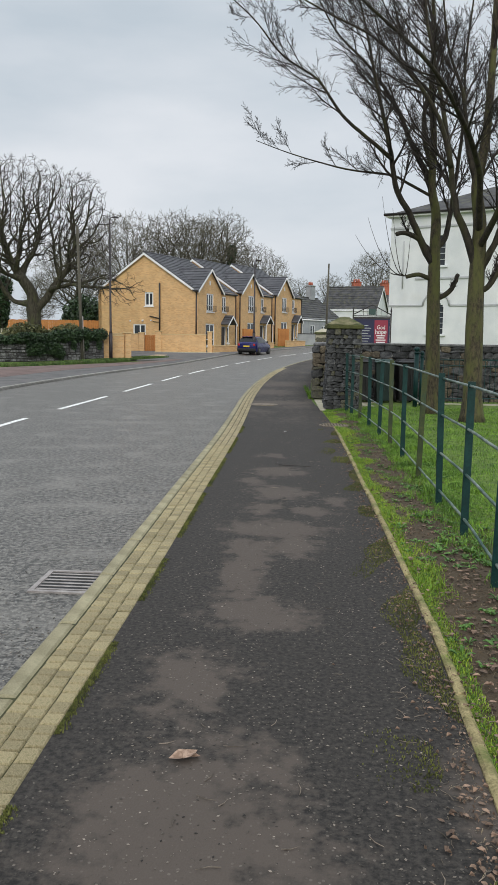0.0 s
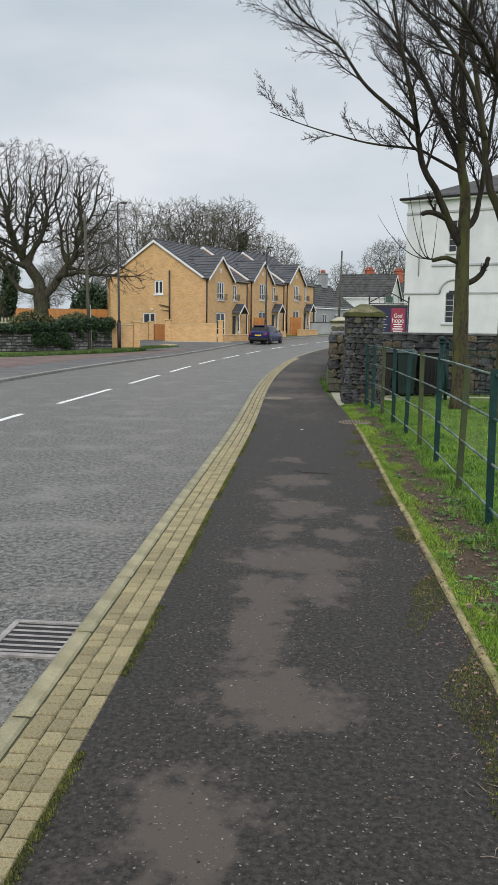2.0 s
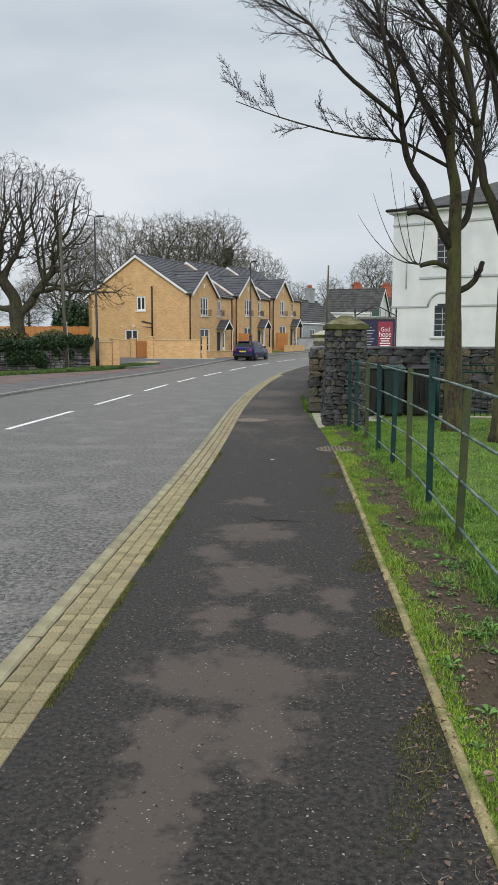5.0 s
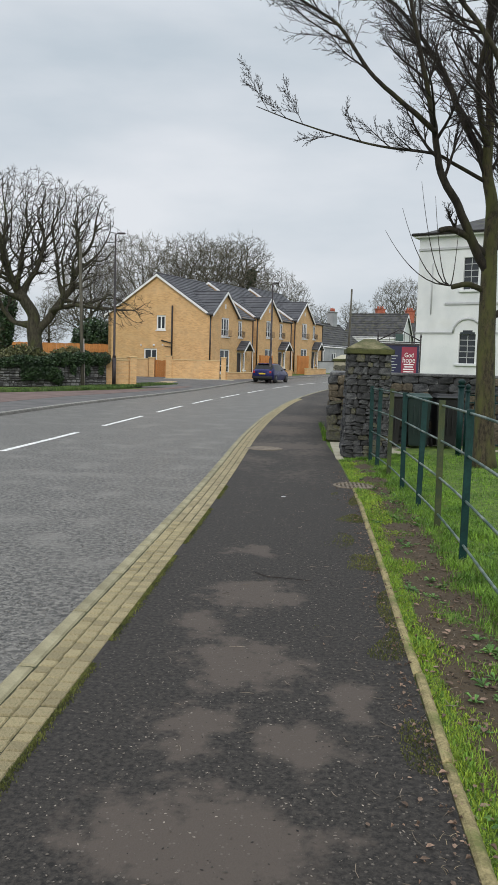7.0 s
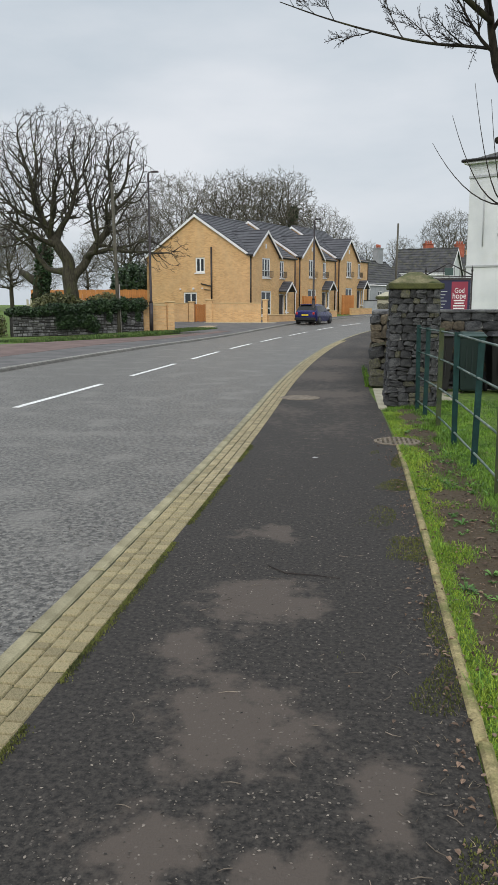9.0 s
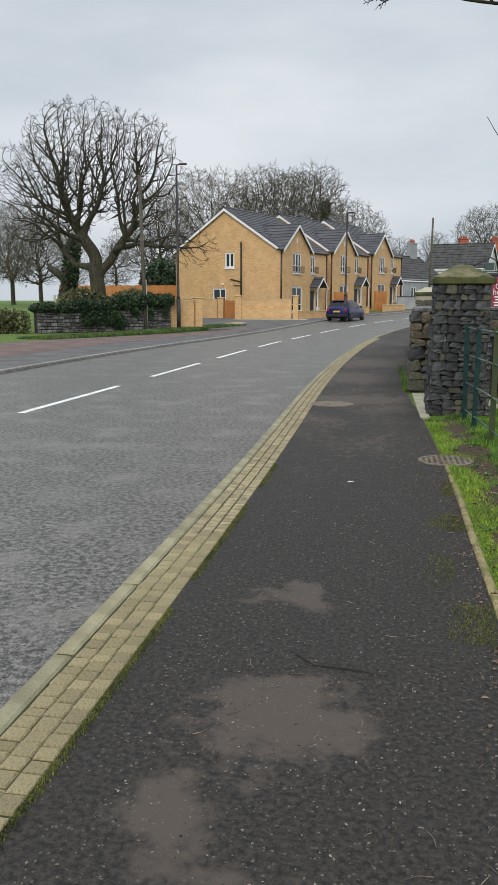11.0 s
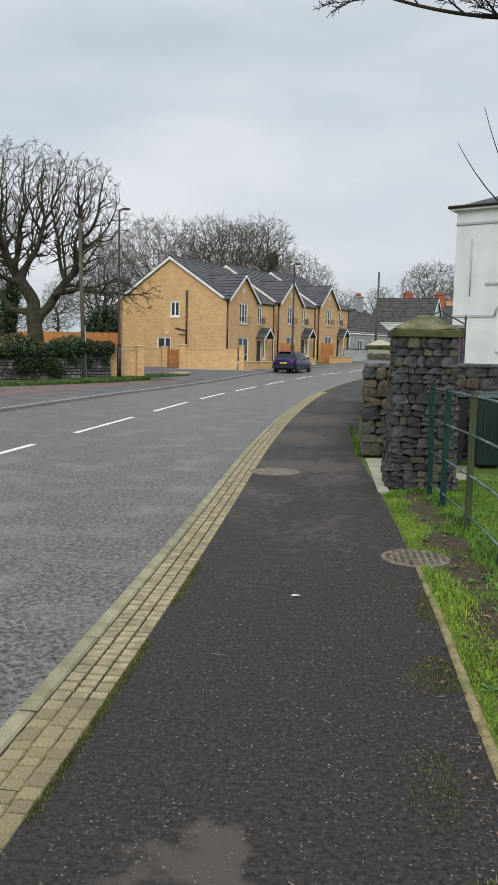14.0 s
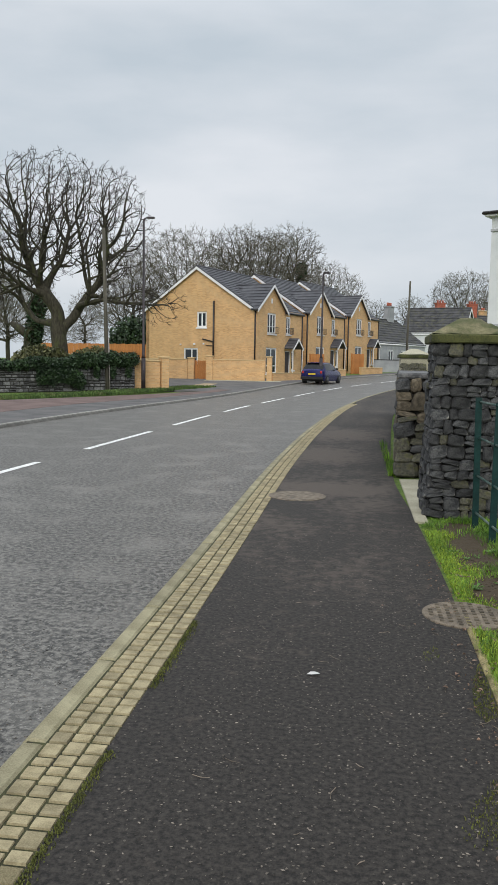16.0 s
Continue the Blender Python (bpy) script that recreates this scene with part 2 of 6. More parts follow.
MAT["picket"] = material("pale_picket", (0.36, 0.33, 0.25), (0.5, 0.47, 0.37), 3.0, 0.8, 0.2, 40.0)
MAT["chimney"] = material("red_brick", (0.27, 0.07, 0.04), (0.42, 0.13, 0.08), 5.0, 0.9, 0.3, 40.0)
MAT["bark"] = material("tree_bark", (0.018, 0.016, 0.010), (0.062, 0.055, 0.035), 6.0, 0.95, 0.8, 50.0, stain=(0.055, 0.06, 0.02), stain_scale=1.5, stain_lo=0.5, stain_hi=0.7, stretch=(2, 2, 0.6))
MAT["bark_dark"] = material("dark_limb_bark", (0.012, 0.009, 0.007), (0.045, 0.036, 0.024), 9.0, 0.95, 0.8, 60.0, stain=(0.05, 0.05, 0.016), stain_scale=1.6, stain_lo=0.5, stain_hi=0.7, stretch=(2, 2, 0.7))
MAT["bark_near"] = material("green_bark", (0.018, 0.015, 0.009), (0.085, 0.068, 0.038), 14.0, 0.95, 1.0, 60.0, stain=(0.085, 0.088, 0.026), stain_scale=2.6, stain_lo=0.44, stain_hi=0.62, stretch=(2, 2, 0.7))
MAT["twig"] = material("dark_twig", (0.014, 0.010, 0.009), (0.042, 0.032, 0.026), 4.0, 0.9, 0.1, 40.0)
# haze over the distant crowns is put into this paler twig colour
MAT["hazed_twig"] = material("hazed_twig", (0.075, 0.07, 0.05), (0.14, 0.13, 0.092), 0.5, 0.95, 0.0, 10.0)
MAT["ivy"] = material("dark_ivy", (0.010, 0.026, 0.009), (0.035, 0.07, 0.022), 2.0, 0.6, 0.3, 40.0, island=0.5)
MAT["grass_blade"] = material("grass_blade", (0.05, 0.125, 0.008), (0.165, 0.30, 0.025), 2.0, 0.7, 0.0, 20.0, island=0.55, stain=(0.20, 0.22, 0.035), stain_scale=2.6, stain_lo=0.58, stain_hi=0.8)
MAT["hedge_leaf"] = material("hedge_leaf", (0.04, 0.048, 0.015), (0.12, 0.12, 0.045), 1.5, 0.7, 0.0, 20.0, island=0.4)
MAT["dead_leaf"] = material("dead_leaf", (0.10, 0.065, 0.045), (0.25, 0.17, 0.12), 6.0, 0.9, 0.2, 60.0, island=0.5)
MAT["car_blue"] = material("blue_car_paint", (0.006, 0.007, 0.065), (0.010, 0.012, 0.10), 2.0, 0.25, 0.0, metal=0.3)
MAT["car_red"] = material("red_roof_paint", (0.30, 0.03, 0.02), (0.4, 0.045, 0.03), 2.0, 0.3, 0.0)
MAT["lamp_red"] = plain("red_lens", (0.4, 0.02, 0.02), 0.2)
MAT["car_glass"] = material("tinted_glass", (0.006, 0.007, 0.008), (0.012, 0.013, 0.015), 2.0, 0.2, 0.0, spec=0.3)
MAT["rough_grass"] = material("rough_grass", (0.03, 0.065, 0.012), (0.10, 0.165, 0.035), 1.5, 0.8, 0.0, 20.0, island=0.5, stain=(0.16, 0.15, 0.06), stain_scale=1.6, stain_lo=0.55, stain_hi=0.75)
MAT["rubber"] = plain("black_rubber", (0.015, 0.015, 0.015), 0.8)
MAT["alloy"] = plain("alloy_wheel", (0.08, 0.08, 0.085), 0.4, 0.6)
MAT["plate"] = plain("yellow_plate", (0.6, 0.42, 0.03), 0.5)
MAT["navy"] = plain("navy_board", (0.008, 0.010, 0.05), 0.5)
MAT["poster_red"] = plain("red_poster", (0.26, 0.02, 0.05), 0.5)
MAT["bin_green"] = plain("green_bin_plastic", (0.005, 0.022, 0.019), 0.5)
MAT["bin_lid"] = plain("grey_green_bin_lid", (0.03, 0.065, 0.058), 0.5)
MAT["bin_black"] = plain("black_bin_plastic", (0.012, 0.012, 0.013), 0.5)
MAT["field"] = material("far_field", (0.09, 0.14, 0.05), (0.16, 0.22, 0.08), 0.05, 0.95, 0.0, 0.6)
glass = bpy.data.materials.new("window_glass")
glass.use_nodes = True
gb = glass.node_tree.nodes["Principled BSDF"]
gb.inputs["Base Color"].default_value, gb.inputs["Roughness"].default_value = (0.02, 0.025, 0.03, 1), 0.05
gb.inputs["IOR"].default_value = 1.5
MAT["glass"] = glass


# ---- mesh helpers ----
def mesh_from(name, verts, faces, mat):
    me = bpy.data.meshes.new(name)
    me.from_pydata([tuple(v) for v in verts], [], faces)
    me.materials.append(MAT[mat])
    me.update()
    return me


def part(name, bm, mat, parent=None, label="", smooth=False):
    me = bpy.data.meshes.new(name)
    bm.to_mesh(me)
    bm.free()
    me.materials.append(MAT[mat])
    if smooth:
        me.shade_smooth()
    ob = new(name, me)
    if parent:
        ob.parent = parent
    if label:
        ob["label"] = label
    return ob


def thing(name, m, label, category, group=""):
    ob = new(name)
    ob.matrix_world = m
    ob.empty_display_size = 0.2
    return tagged(ob, label, category, group)


def box(bm, x0, x1, y0, y1, z0, z1, bevel=0.0):
    r = bmesh.ops.create_cube(bm, size=1, matrix=Matrix.Translation(((x0 + x1) / 2, (y0 + y1) / 2, (z0 + z1) / 2)) @ Matrix.Diagonal((abs(x1 - x0), abs(y1 - y0), abs(z1 - z0), 1)))
    if bevel:
        edges = {e for v in r["verts"] for e in v.link_edges}
        bmesh.ops.bevel(bm, geom=list(edges), offset=bevel, segments=1, affect="EDGES")
    return bm


def boxes(*items, bevel=0.0):
    bm = bmesh.new()
    for i in items:
        box(bm, *i, bevel=bevel)
    return bm


def tube(points, radii, sides=6, verts=None, faces=None, cap=True):
    """Rings of vertices along a path, added to the lists."""
    base = len(verts)
    n = len(points)
    prev = None
    for i, p in enumerate(points):
        a, b = points[max(0, i - 1)], points[min(n - 1, i + 1)]
        d = (b - a).normalized()
        if prev is None:
            u = d.orthogonal().normalized()
        else:
            u = (prev - d * prev.dot(d))
            u = u.normalized() if u.length > 1e-6 else d.orthogonal().normalized()
        prev = u
        w = d.cross(u)
        for k in range(sides):
            t = 2 * math.pi * k / sides
            verts.append(p + (u * math.cos(t) + w * math.sin(t)) * radii[i])
    for i in range(n - 1):
        for k in range(sides):
            k2 = (k + 1) % sides
            faces.append((base + i * sides + k, base + i * sides + k2, base + (i + 1) * sides + k2, base + (i + 1) * sides + k))
    if cap:
        faces.append(tuple(base + k for k in range(sides))[::-1])
        faces.append(tuple(base + (n - 1) * sides + k for k in range(sides)))


def tube_part(name, paths, mat, parent=None, sides=8, label="", smooth=True):
    v, f = [], []
    for pts, rad in paths:
        pts = [Vector(p) for p in pts]
        tube(pts, rad if isinstance(rad, (list, tuple)) else [rad] * len(pts), sides, v, f)
    me = mesh_from(name, v, f, mat)
    if smooth:
        me.shade_smooth()
    ob = new(name, me)
    if parent:
        ob.parent = parent
    if label:
        ob["label"] = label
    return ob


# ---- plan ----
def along(table, y):
    """Smooth value of x at y through the table's (y, x) pairs."""
    if y <= table[0][0]:
        (a, p), (b, q) = table[0], table[1]
        return p + (q - p) * (y - a) / (b - a)
    for i in range(len(table) - 1):
        (a, p), (b, q) = table[i], table[i + 1]
        if y <= b:
            m0 = (q - table[i - 1][1]) / (b - table[i - 1][0]) if i else (q - p) / (b - a)
            m1 = (table[i + 2][1] - p) / (table[i + 2][0] - a) if i + 2 < len(table) else (q - p) / (b - a)
            t, h = (y - a) / (b - a), b - a
            return p * (2 * t**3 - 3 * t**2 + 1) + h * m0 * (t**3 - 2 * t**2 + t) + q * (3 * t**2 - 2 * t**3) + h * m1 * (t**3 - t**2)
    (a, p), (b, q) = table[-2], table[-1]
    return q + (q - p) * (y - b) / (b - a)


NEAR = [(-14, -2.2), (0, -1.37), (4, -1.215), (6, -1.165), (8.2, -1.12), (10, -1.078), (13, -1.02), (16, -1.0), (20, -1.0), (23, -0.965), (28, -0.82), (36, -0.38), (41, 0.09), (47, 0.92), (54, 2.4), (60, 4.1), (75, 9.6), (95, 18.0)]
FAR = [(-14, -9.6), (0, -8.9), (15, -8.5), (27, -8.0), (34, -7.4), (41, -6.5), (48, -5.4), (54, -4.5), (60, -3.5), (67, -1.6), (75, 1.4), (95, 10.2)]
CENTRE = [(-14, -5.9), (0, -5.3), (14, -5.1), (21, -4.75), (27, -4.45), (33, -4.15), (40, -3.6), (47, -2.6), (54, -1.2), (60, 0.4), (75, 5.8), (95, 14.3)]
EDGE = [(-14, 0.45), (0, 0.74), (2.5, 0.78), (4.2, 0.86), (7.6, 0.92), (14, 1.0), (17.4, 0.95), (20.5, 0.86), (30, 1.25), (36, 1.65), (47, 3.1), (60, 6.6), (75, 12.2), (95, 20.6)]


def rise(y):
    t = max(0.0, y - 40.0)
    return 0.02 * t - 0.12 * (1 - math.exp(-t / 6.0)) if t < 60 else 0.02 * 60 - 0.12


def steps(a, b, fine=0.5, coarse=2.0, limit=30):
    out, y = [], a
    while y < b:
        out.append(y)
        y += fine if -1 < y < limit else coarse
    return out + [b]


def strip(name, left, right, y0, y1, z, thick, mat, label="", across=4, fine=0.6):
    """A slab between two lines of the plan, its top z above the rise."""
    v, f = [], []
    ys = steps(y0, y1, fine)
    for y in ys:
        a, b = left(y), right(y)
        for k in range(across + 1):
            v.append((a + (b - a) * k / across, y, rise(y) + z))
        v.append((b, y, rise(y) + z - thick))
        v.append((a, y, rise(y) + z - thick))
    n = across + 3
    for i in range(len(ys) - 1):
        for k in range(n):
            k2 = (k + 1) % n
            f.append((i * n + k, i * n + k2, (i + 1) * n + k2, (i + 1) * n + k))
    f.append(tuple(range(n))[::-1])
    f.append(tuple((len(ys) - 1) * n + k for k in range(n)))
    ob = new(name, mesh_from(name, v, f, mat))
    return tagged(ob, label, kind="structure")


ROAD_Z = -0.09
# verge ground, one sheet to the horizon


def bareness(x, y):
    """How far the grass gives way to earth: a trodden line between edging and fence."""
    d = x - along(EDGE, y)
    if d < -0.5 or d > 3.5 or y > 17.4 or y < -4:
        return 0.0
    line = max(0.0, min(1.0, 1.5 * (1 - abs(d - 0.36) / 0.34)))
    near = max(0.0, min(1.0, (7.5 - y) / 3.0))
    litter = near * max(0.0, min(1.0, 1.4 * (1 - abs(d - 0.5) / 0.8)))
    b = max(line * (0.95 if y < 12 else 0.7), litter) * (0.85 + 1.1 * noise.noise((x * 3.4 + 5, y * 2.1, 3.0)))
    if 0.0 < d < 0.14:
        b *= 0.35
    return max(0.0, min(0.72, b * 0.9))


def ground_height(x, y):
    n, f = along(NEAR, min(y, 95)), along(FAR, min(y, 95))
    e = along(EDGE, min(y, 95))
    base = rise(y)
    if -16 < y < 96:
        if f - 0.2 < x < e - 0.22:
            return base - 0.32
        if x >= e - 0.22:
            return base - 0.012 + min(0.03, (x - e) * 0.02) + 0.02 * noise.noise((x * 1.3, y * 1.3, 0.0)) * min(1, max(0, (x - e) * 3))
        if x > f - 6.0 and y < 62:
            return base - 0.1
    if x < -14:
        base += min(0.25, (-14 - x) * 0.02)
    return base - 0.02


def add_mask(me, name, fn):
    a = me.attributes.new(name, "FLOAT", "POINT")
    a.data.foreach_set("value", [fn(q.co.x, q.co.y) for q in me.vertices])


def make_ground():
    xs = sorted(set([-900, -500, -300, -200, -140, -100, -75, -55, -40, -30] + [-25 + i for i in range(10)] + [-15 + 0.5 * i for i in range(30)] + [0, 0.3] + [0.6 + 0.06 * i for i in range(40)] + [3.1 + 0.4 * i for i in range(12)] + [8 + i for i in range(6)] + [14, 18, 24, 32, 45, 70, 100, 150, 250, 500, 900]))
    ys = sorted(set([-600, -300, -150, -80, -40, -25] + [-16 + i for i in range(16)] + [0.1 * i for i in range(0, 240)] + [24 + i for i in range(40)] + [64 + 2 * i for i in range(17)] + [105, 120, 150, 200, 300, 500, 900, 1600]))
    v = [(x, y, ground_height(x, y)) for y in ys for x in xs]
    w = len(xs)
    f = [(j * w + i, j * w + i + 1, (j + 1) * w + i + 1, (j + 1) * w + i) for j in range(len(ys) - 1) for i in range(w - 1)]
    me = mesh_from("ground", v, f, "verge")
    add_mask(me, "bare", bareness)
    me.shade_smooth()
    tagged(new("ground", me), "short green grass with patches of bare brown earth", kind="structure")


MAT["verge"] = material("verge_grass_earth", (0.04, 0.08, 0.009), (0.13, 0.20, 0.024), 9.0, 0.95, 1.0, 45.0, stain=(0.060, 0.042, 0.022), stain_scale=13, stain_lo=0.62, stain_hi=0.80, bump_distance=0.035, attr="bare")
make_ground()
MAT["path"] = material("footpath_tarmac", (0.010, 0.0088, 0.0078), (0.047, 0.041, 0.035), 42.0, 0.8, 0.8, 120.0, spec=0.35, stain=(0.078, 0.063, 0.052), stain_scale=9.0, stain_lo=0.73, stain_hi=0.94, bump_distance=0.006, attr="worn", speck=0.08, speck_color=(0.13, 0.112, 0.095), speck_scale=80.0)
# worn patches: x, y, half width, half length
WORN = [(-0.29, 2.4, 0.42, 0.55), (-0.37, 3.5, 0.22, 0.35), (-0.13, 4.42, 0.3, 0.3), (-0.2, 5.3, 0.17, 0.9), (-0.02, 6.45, 0.42, 0.3), (0.18, 5.9, 0.2, 0.35), (-0.1, 7.23, 0.2, 0.2), (0.03, 8.0, 0.33, 0.33),
        (0.0, 9.25, 0.33, 0.3), (0.38, 7.1, 0.15, 0.2), (-0.25, 8.6, 0.12, 0.25), (-0.12, 7.3, 0.2, 0.2), (0.55, 7.64, 0.13, 0.16), (-0.06, 10.5, 0.24, 0.15), (-0.05, 10.65, 0.13, 0.12), (0.08, 9.5, 0.2, 0.15),
        (0.0, 19.3, 0.9, 0.7), (-0.2, 23.0, 0.7, 1.3), (0.1, 27.0, 0.8, 1.5), (0.3, 1.0, 0.3, 0.5), (0.75, 2.6, 0.18, 0.25)]


def wornness(x, y):
    w = (0.42 + 0.3 * noise.noise((x * 1.6, y * 0.9, 31.0))) * max(0.0, min(1.0, (y - 9.0) / 7.0))
    x += 0.13 * noise.noise((x * 2.6, y * 2.6, 1.0)) + 0.05 * noise.noise((x * 8, y * 8, 4.0))
    y += 0.16 * noise.noise((x * 2.6, y * 2.6, 11.0)) + 0.06 * noise.noise((x * 8, y * 8, 14.0))
    for a, b, rx, ry in WORN:
        if abs(y - b) < 2 * ry and abs(x - a) < 2 * rx:
            w = max(w, 1 - 0.5 * math.hypot((x - a) / rx, (y - b) / ry) + 0.22 * noise.noise((x * 4, y * 3, 7.0)))
    return 0.75 * max(0.0, min(1.0, w))


strip("road", lambda y: along(FAR, y), lambda y: along(NEAR, y), -14, 95, ROAD_Z, 0.15, "road", "worn grey asphalt road with a rough stony surface", 10)
INNER = lambda y: along(NEAR, y) + 0.368
strip("pavement", lambda y: INNER(y) if y < 40 else along(NEAR, y) + 0.11 + 0.258 * max(0, 1 - (y - 40) / 0.8), lambda y: along(EDGE, y), -14, 95, 0.0, 0.2, "path", "dark tarmac footpath with worn brown patches and loose grit", 44, 0.05)
add_mask(bpy.data.objects["pavement"].data, "worn", wornness)
strip("far_pavement", lambda y: (along(FAR, y) - 6.2 + 4.4 * min(1, max(0, (y - 36) / 12))) if y < 50 or y > 66 else -13.5, lambda y: along(FAR, y) - 0.155, -14, 95, 0.0, 0.2, "far_path", "worn tarmac footpath across the road")
strip("red_pavement", lambda y: along(FAR, y) - 6.0 + 4.2 * min(1, max(0, (y - 36) / 12)), lambda y: along(FAR, y) - 2.2 + 1.2 * min(1, max(0, (y - 36) / 12)), -14, 50, 0.006, 0.1, "red_path", "faded red tarmac path")
BED = strip("kerb_bedding", lambda y: along(NEAR, y) + 0.02, lambda y: INNER(y) - 0.003, -14, 40.9, -0.007, 0.25, "joint", "mossy joints between setts")

# centre line
for k in range(14):
    y0 = 5.7 - 5.9 * 3 + 5.9 * k
    strip("road_marking", lambda y: along(CENTRE, y) - 0.06, lambda y: along(CENTRE, y) + 0.06, y0, y0 + 3.9, ROAD_Z + 0.004, 0.003, "line", "worn white dashed centre line", 1)


def wall_run(name, pts, thick, height, mat, label, cap=None):
    """A wall along plan points, with its uv in metres."""
    for i in range(len(pts) - 1):
        (x0, y0), (x1, y1) = pts[i], pts[i + 1]
    v, f = [], []
    n = len(pts)
    for i, (x, y) in enumerate(pts):
        a, b = Vector(pts[max(0, i - 1)]), Vector(pts[min(n - 1, i + 1)])
        d = (b - a).normalized()
        nx, ny = -d.y * thick / 2, d.x * thick / 2
        z = rise(y)
        h = height
        v += [(x + nx, y + ny, z - 0.2), (x - nx, y - ny, z - 0.2), (x - nx, y - ny, z + h), (x + nx, y + ny, z + h)]
    for i in range(n - 1):
        for k in range(4):
            k2 = (k + 1) % 4
            f.append((4 * i + k, 4 * i + k2, 4 * i + 4 + k2, 4 * i + 4 + k))
    f += [(0, 3, 2, 1), (4 * n - 4, 4 * n - 3, 4 * n - 2, 4 * n - 1)]
    me = mesh_from(name, v, f, mat)
    box_uv(me)
    return new(name, me)


def box_uv(me):
    uv = me.uv_layers.new(name="UVMap")
    for p in me.polygons:
        nrm = p.normal
        for li in p.loop_indices:
            co = me.vertices[me.loops[li].vertex_index].co
            if abs(nrm.z) > 0.7:
                uv.data[li].uv = (co.x, co.y)
            else:
                t = Vector((-nrm.y, nrm.x))
                t = t.normalized() if t.length > 1e-6 else Vector((1, 0))
                uv.data[li].uv = (co.x * t.x + co.y * t.y, co.z)


# ---- houses ----
MAT["curtain"] = material("pale_curtain", (0.45, 0.45, 0.44), (0.7, 0.7, 0.68), 12.0, 0.95, 0.3, 40.0, stretch=(6, 6, 0.2))


def pierced(width, height, holes, thick, gable=0.0, apex=None):
    """A wall in the u, z plane, from v = 0 back to thick, with openings; a gable on top where wanted."""
    bm = bmesh.new()
    us = sorted({0, width, *[h[0] for h in holes], *[h[1] for h in holes]})
    zs = sorted({-0.3, height, *[h[2] for h in holes], *[h[3] for h in holes]})
    for a, b in zip(us, us[1:]):
        for c, d in zip(zs, zs[1:]):
            if not any(h[0] <= a and b <= h[1] and h[2] <= c and d <= h[3] for h in holes):
                box(bm, a, b, 0, thick, c, d)
    if gable:
        ax = apex if apex is not None else width / 2
        vs = [bm.verts.new(p) for p in ((0, 0, height), (width, 0, height), (ax, 0, height + gable), (0, thick, height), (width, thick, height), (ax, thick, height + gable))]
        for q in ((0, 1, 2), (5, 4, 3), (0, 3, 4, 1), (1, 4, 5, 2), (2, 5, 3, 0)):
            bm.faces.new([vs[i] for i in q])
    return bm


def masonry(name, bm, mat, parent, m=None, label=""):
    if m:
        bm.transform(m)
    bmesh.ops.remove_doubles(bm, verts=bm.verts, dist=0.0005)
    bmesh.ops.recalc_face_normals(bm, faces=bm.faces)
    ob = part(name, bm, mat, parent, label)
    box_uv(ob.data)
    return ob


def window(parent, m, w, h, bars=(0.5,), transom=None, sill=True, kind="window", rail=False):
    """A casement window, its outer face at v = 0, its lower left corner at the origin."""
    win = new(kind)
    win.parent = parent
    win.matrix_local = m
    win["label"] = "white plastic casement window"
    t = 0.12
    bm = boxes((0, w, 0.05, 0.11, 0, t), (0, w, 0.05, 0.11, h - t, h), (0, t, 0.05, 0.11, t, h - t), (w - t, w, 0.05, 0.11, t, h - t))
    for b in bars:
        box(bm, w * b - 0.055, w * b + 0.055, 0.052, 0.108, t, h - t)
    if transom:
        box(bm, t, w - t, 0.054, 0.106, h * transom - 0.03, h * transom + 0.03)
    part("frame", bm, "white", win)
    part("pane", boxes((t, w - t, 0.075, 0.085, t, h - t)), "glass", win)
    # added black sheet, stands for the unlit room behind the pane
    part("unlit_room_back", boxes((0, w, 0.6, 0.62, 0, h)), "black", win)
    if h > 1.0:
        for a, b in ((0.0, 0.3), (0.7, 1.0)):
            part("curtain", boxes((w * a, w * b, 0.14, 0.17, 0.02, h - 0.02)), "curtain", win)
    if sill:
        part("sill", boxes((-0.06, w + 0.06, -0.06, 0.06, -0.1, -0.002), bevel=0.01), "white", win)
    if rail:
        items = [(-0.05, w + 0.05, -0.24, -0.22, 0.48, 0.5), (-0.05, w + 0.05, -0.24, -0.22, 0.02, 0.04)]
        items += [(-0.05 + (w + 0.08) * k / 9, -0.03 + (w + 0.08) * k / 9, -0.24, -0.22, 0.04, 0.48) for k in range(10)]
        items += [(-0.05, -0.03, -0.22, 0.0, 0.48, 0.5), (w + 0.03, w + 0.05, -0.22, 0.0, 0.48, 0.5), (-0.05, -0.03, -0.22, 0.0, 0.02, 0.04), (w + 0.03, w + 0.05, -0.22, 0.0, 0.02, 0.04)]
        part("balcony_rail", boxes(*items), "pipe", win)
    return win


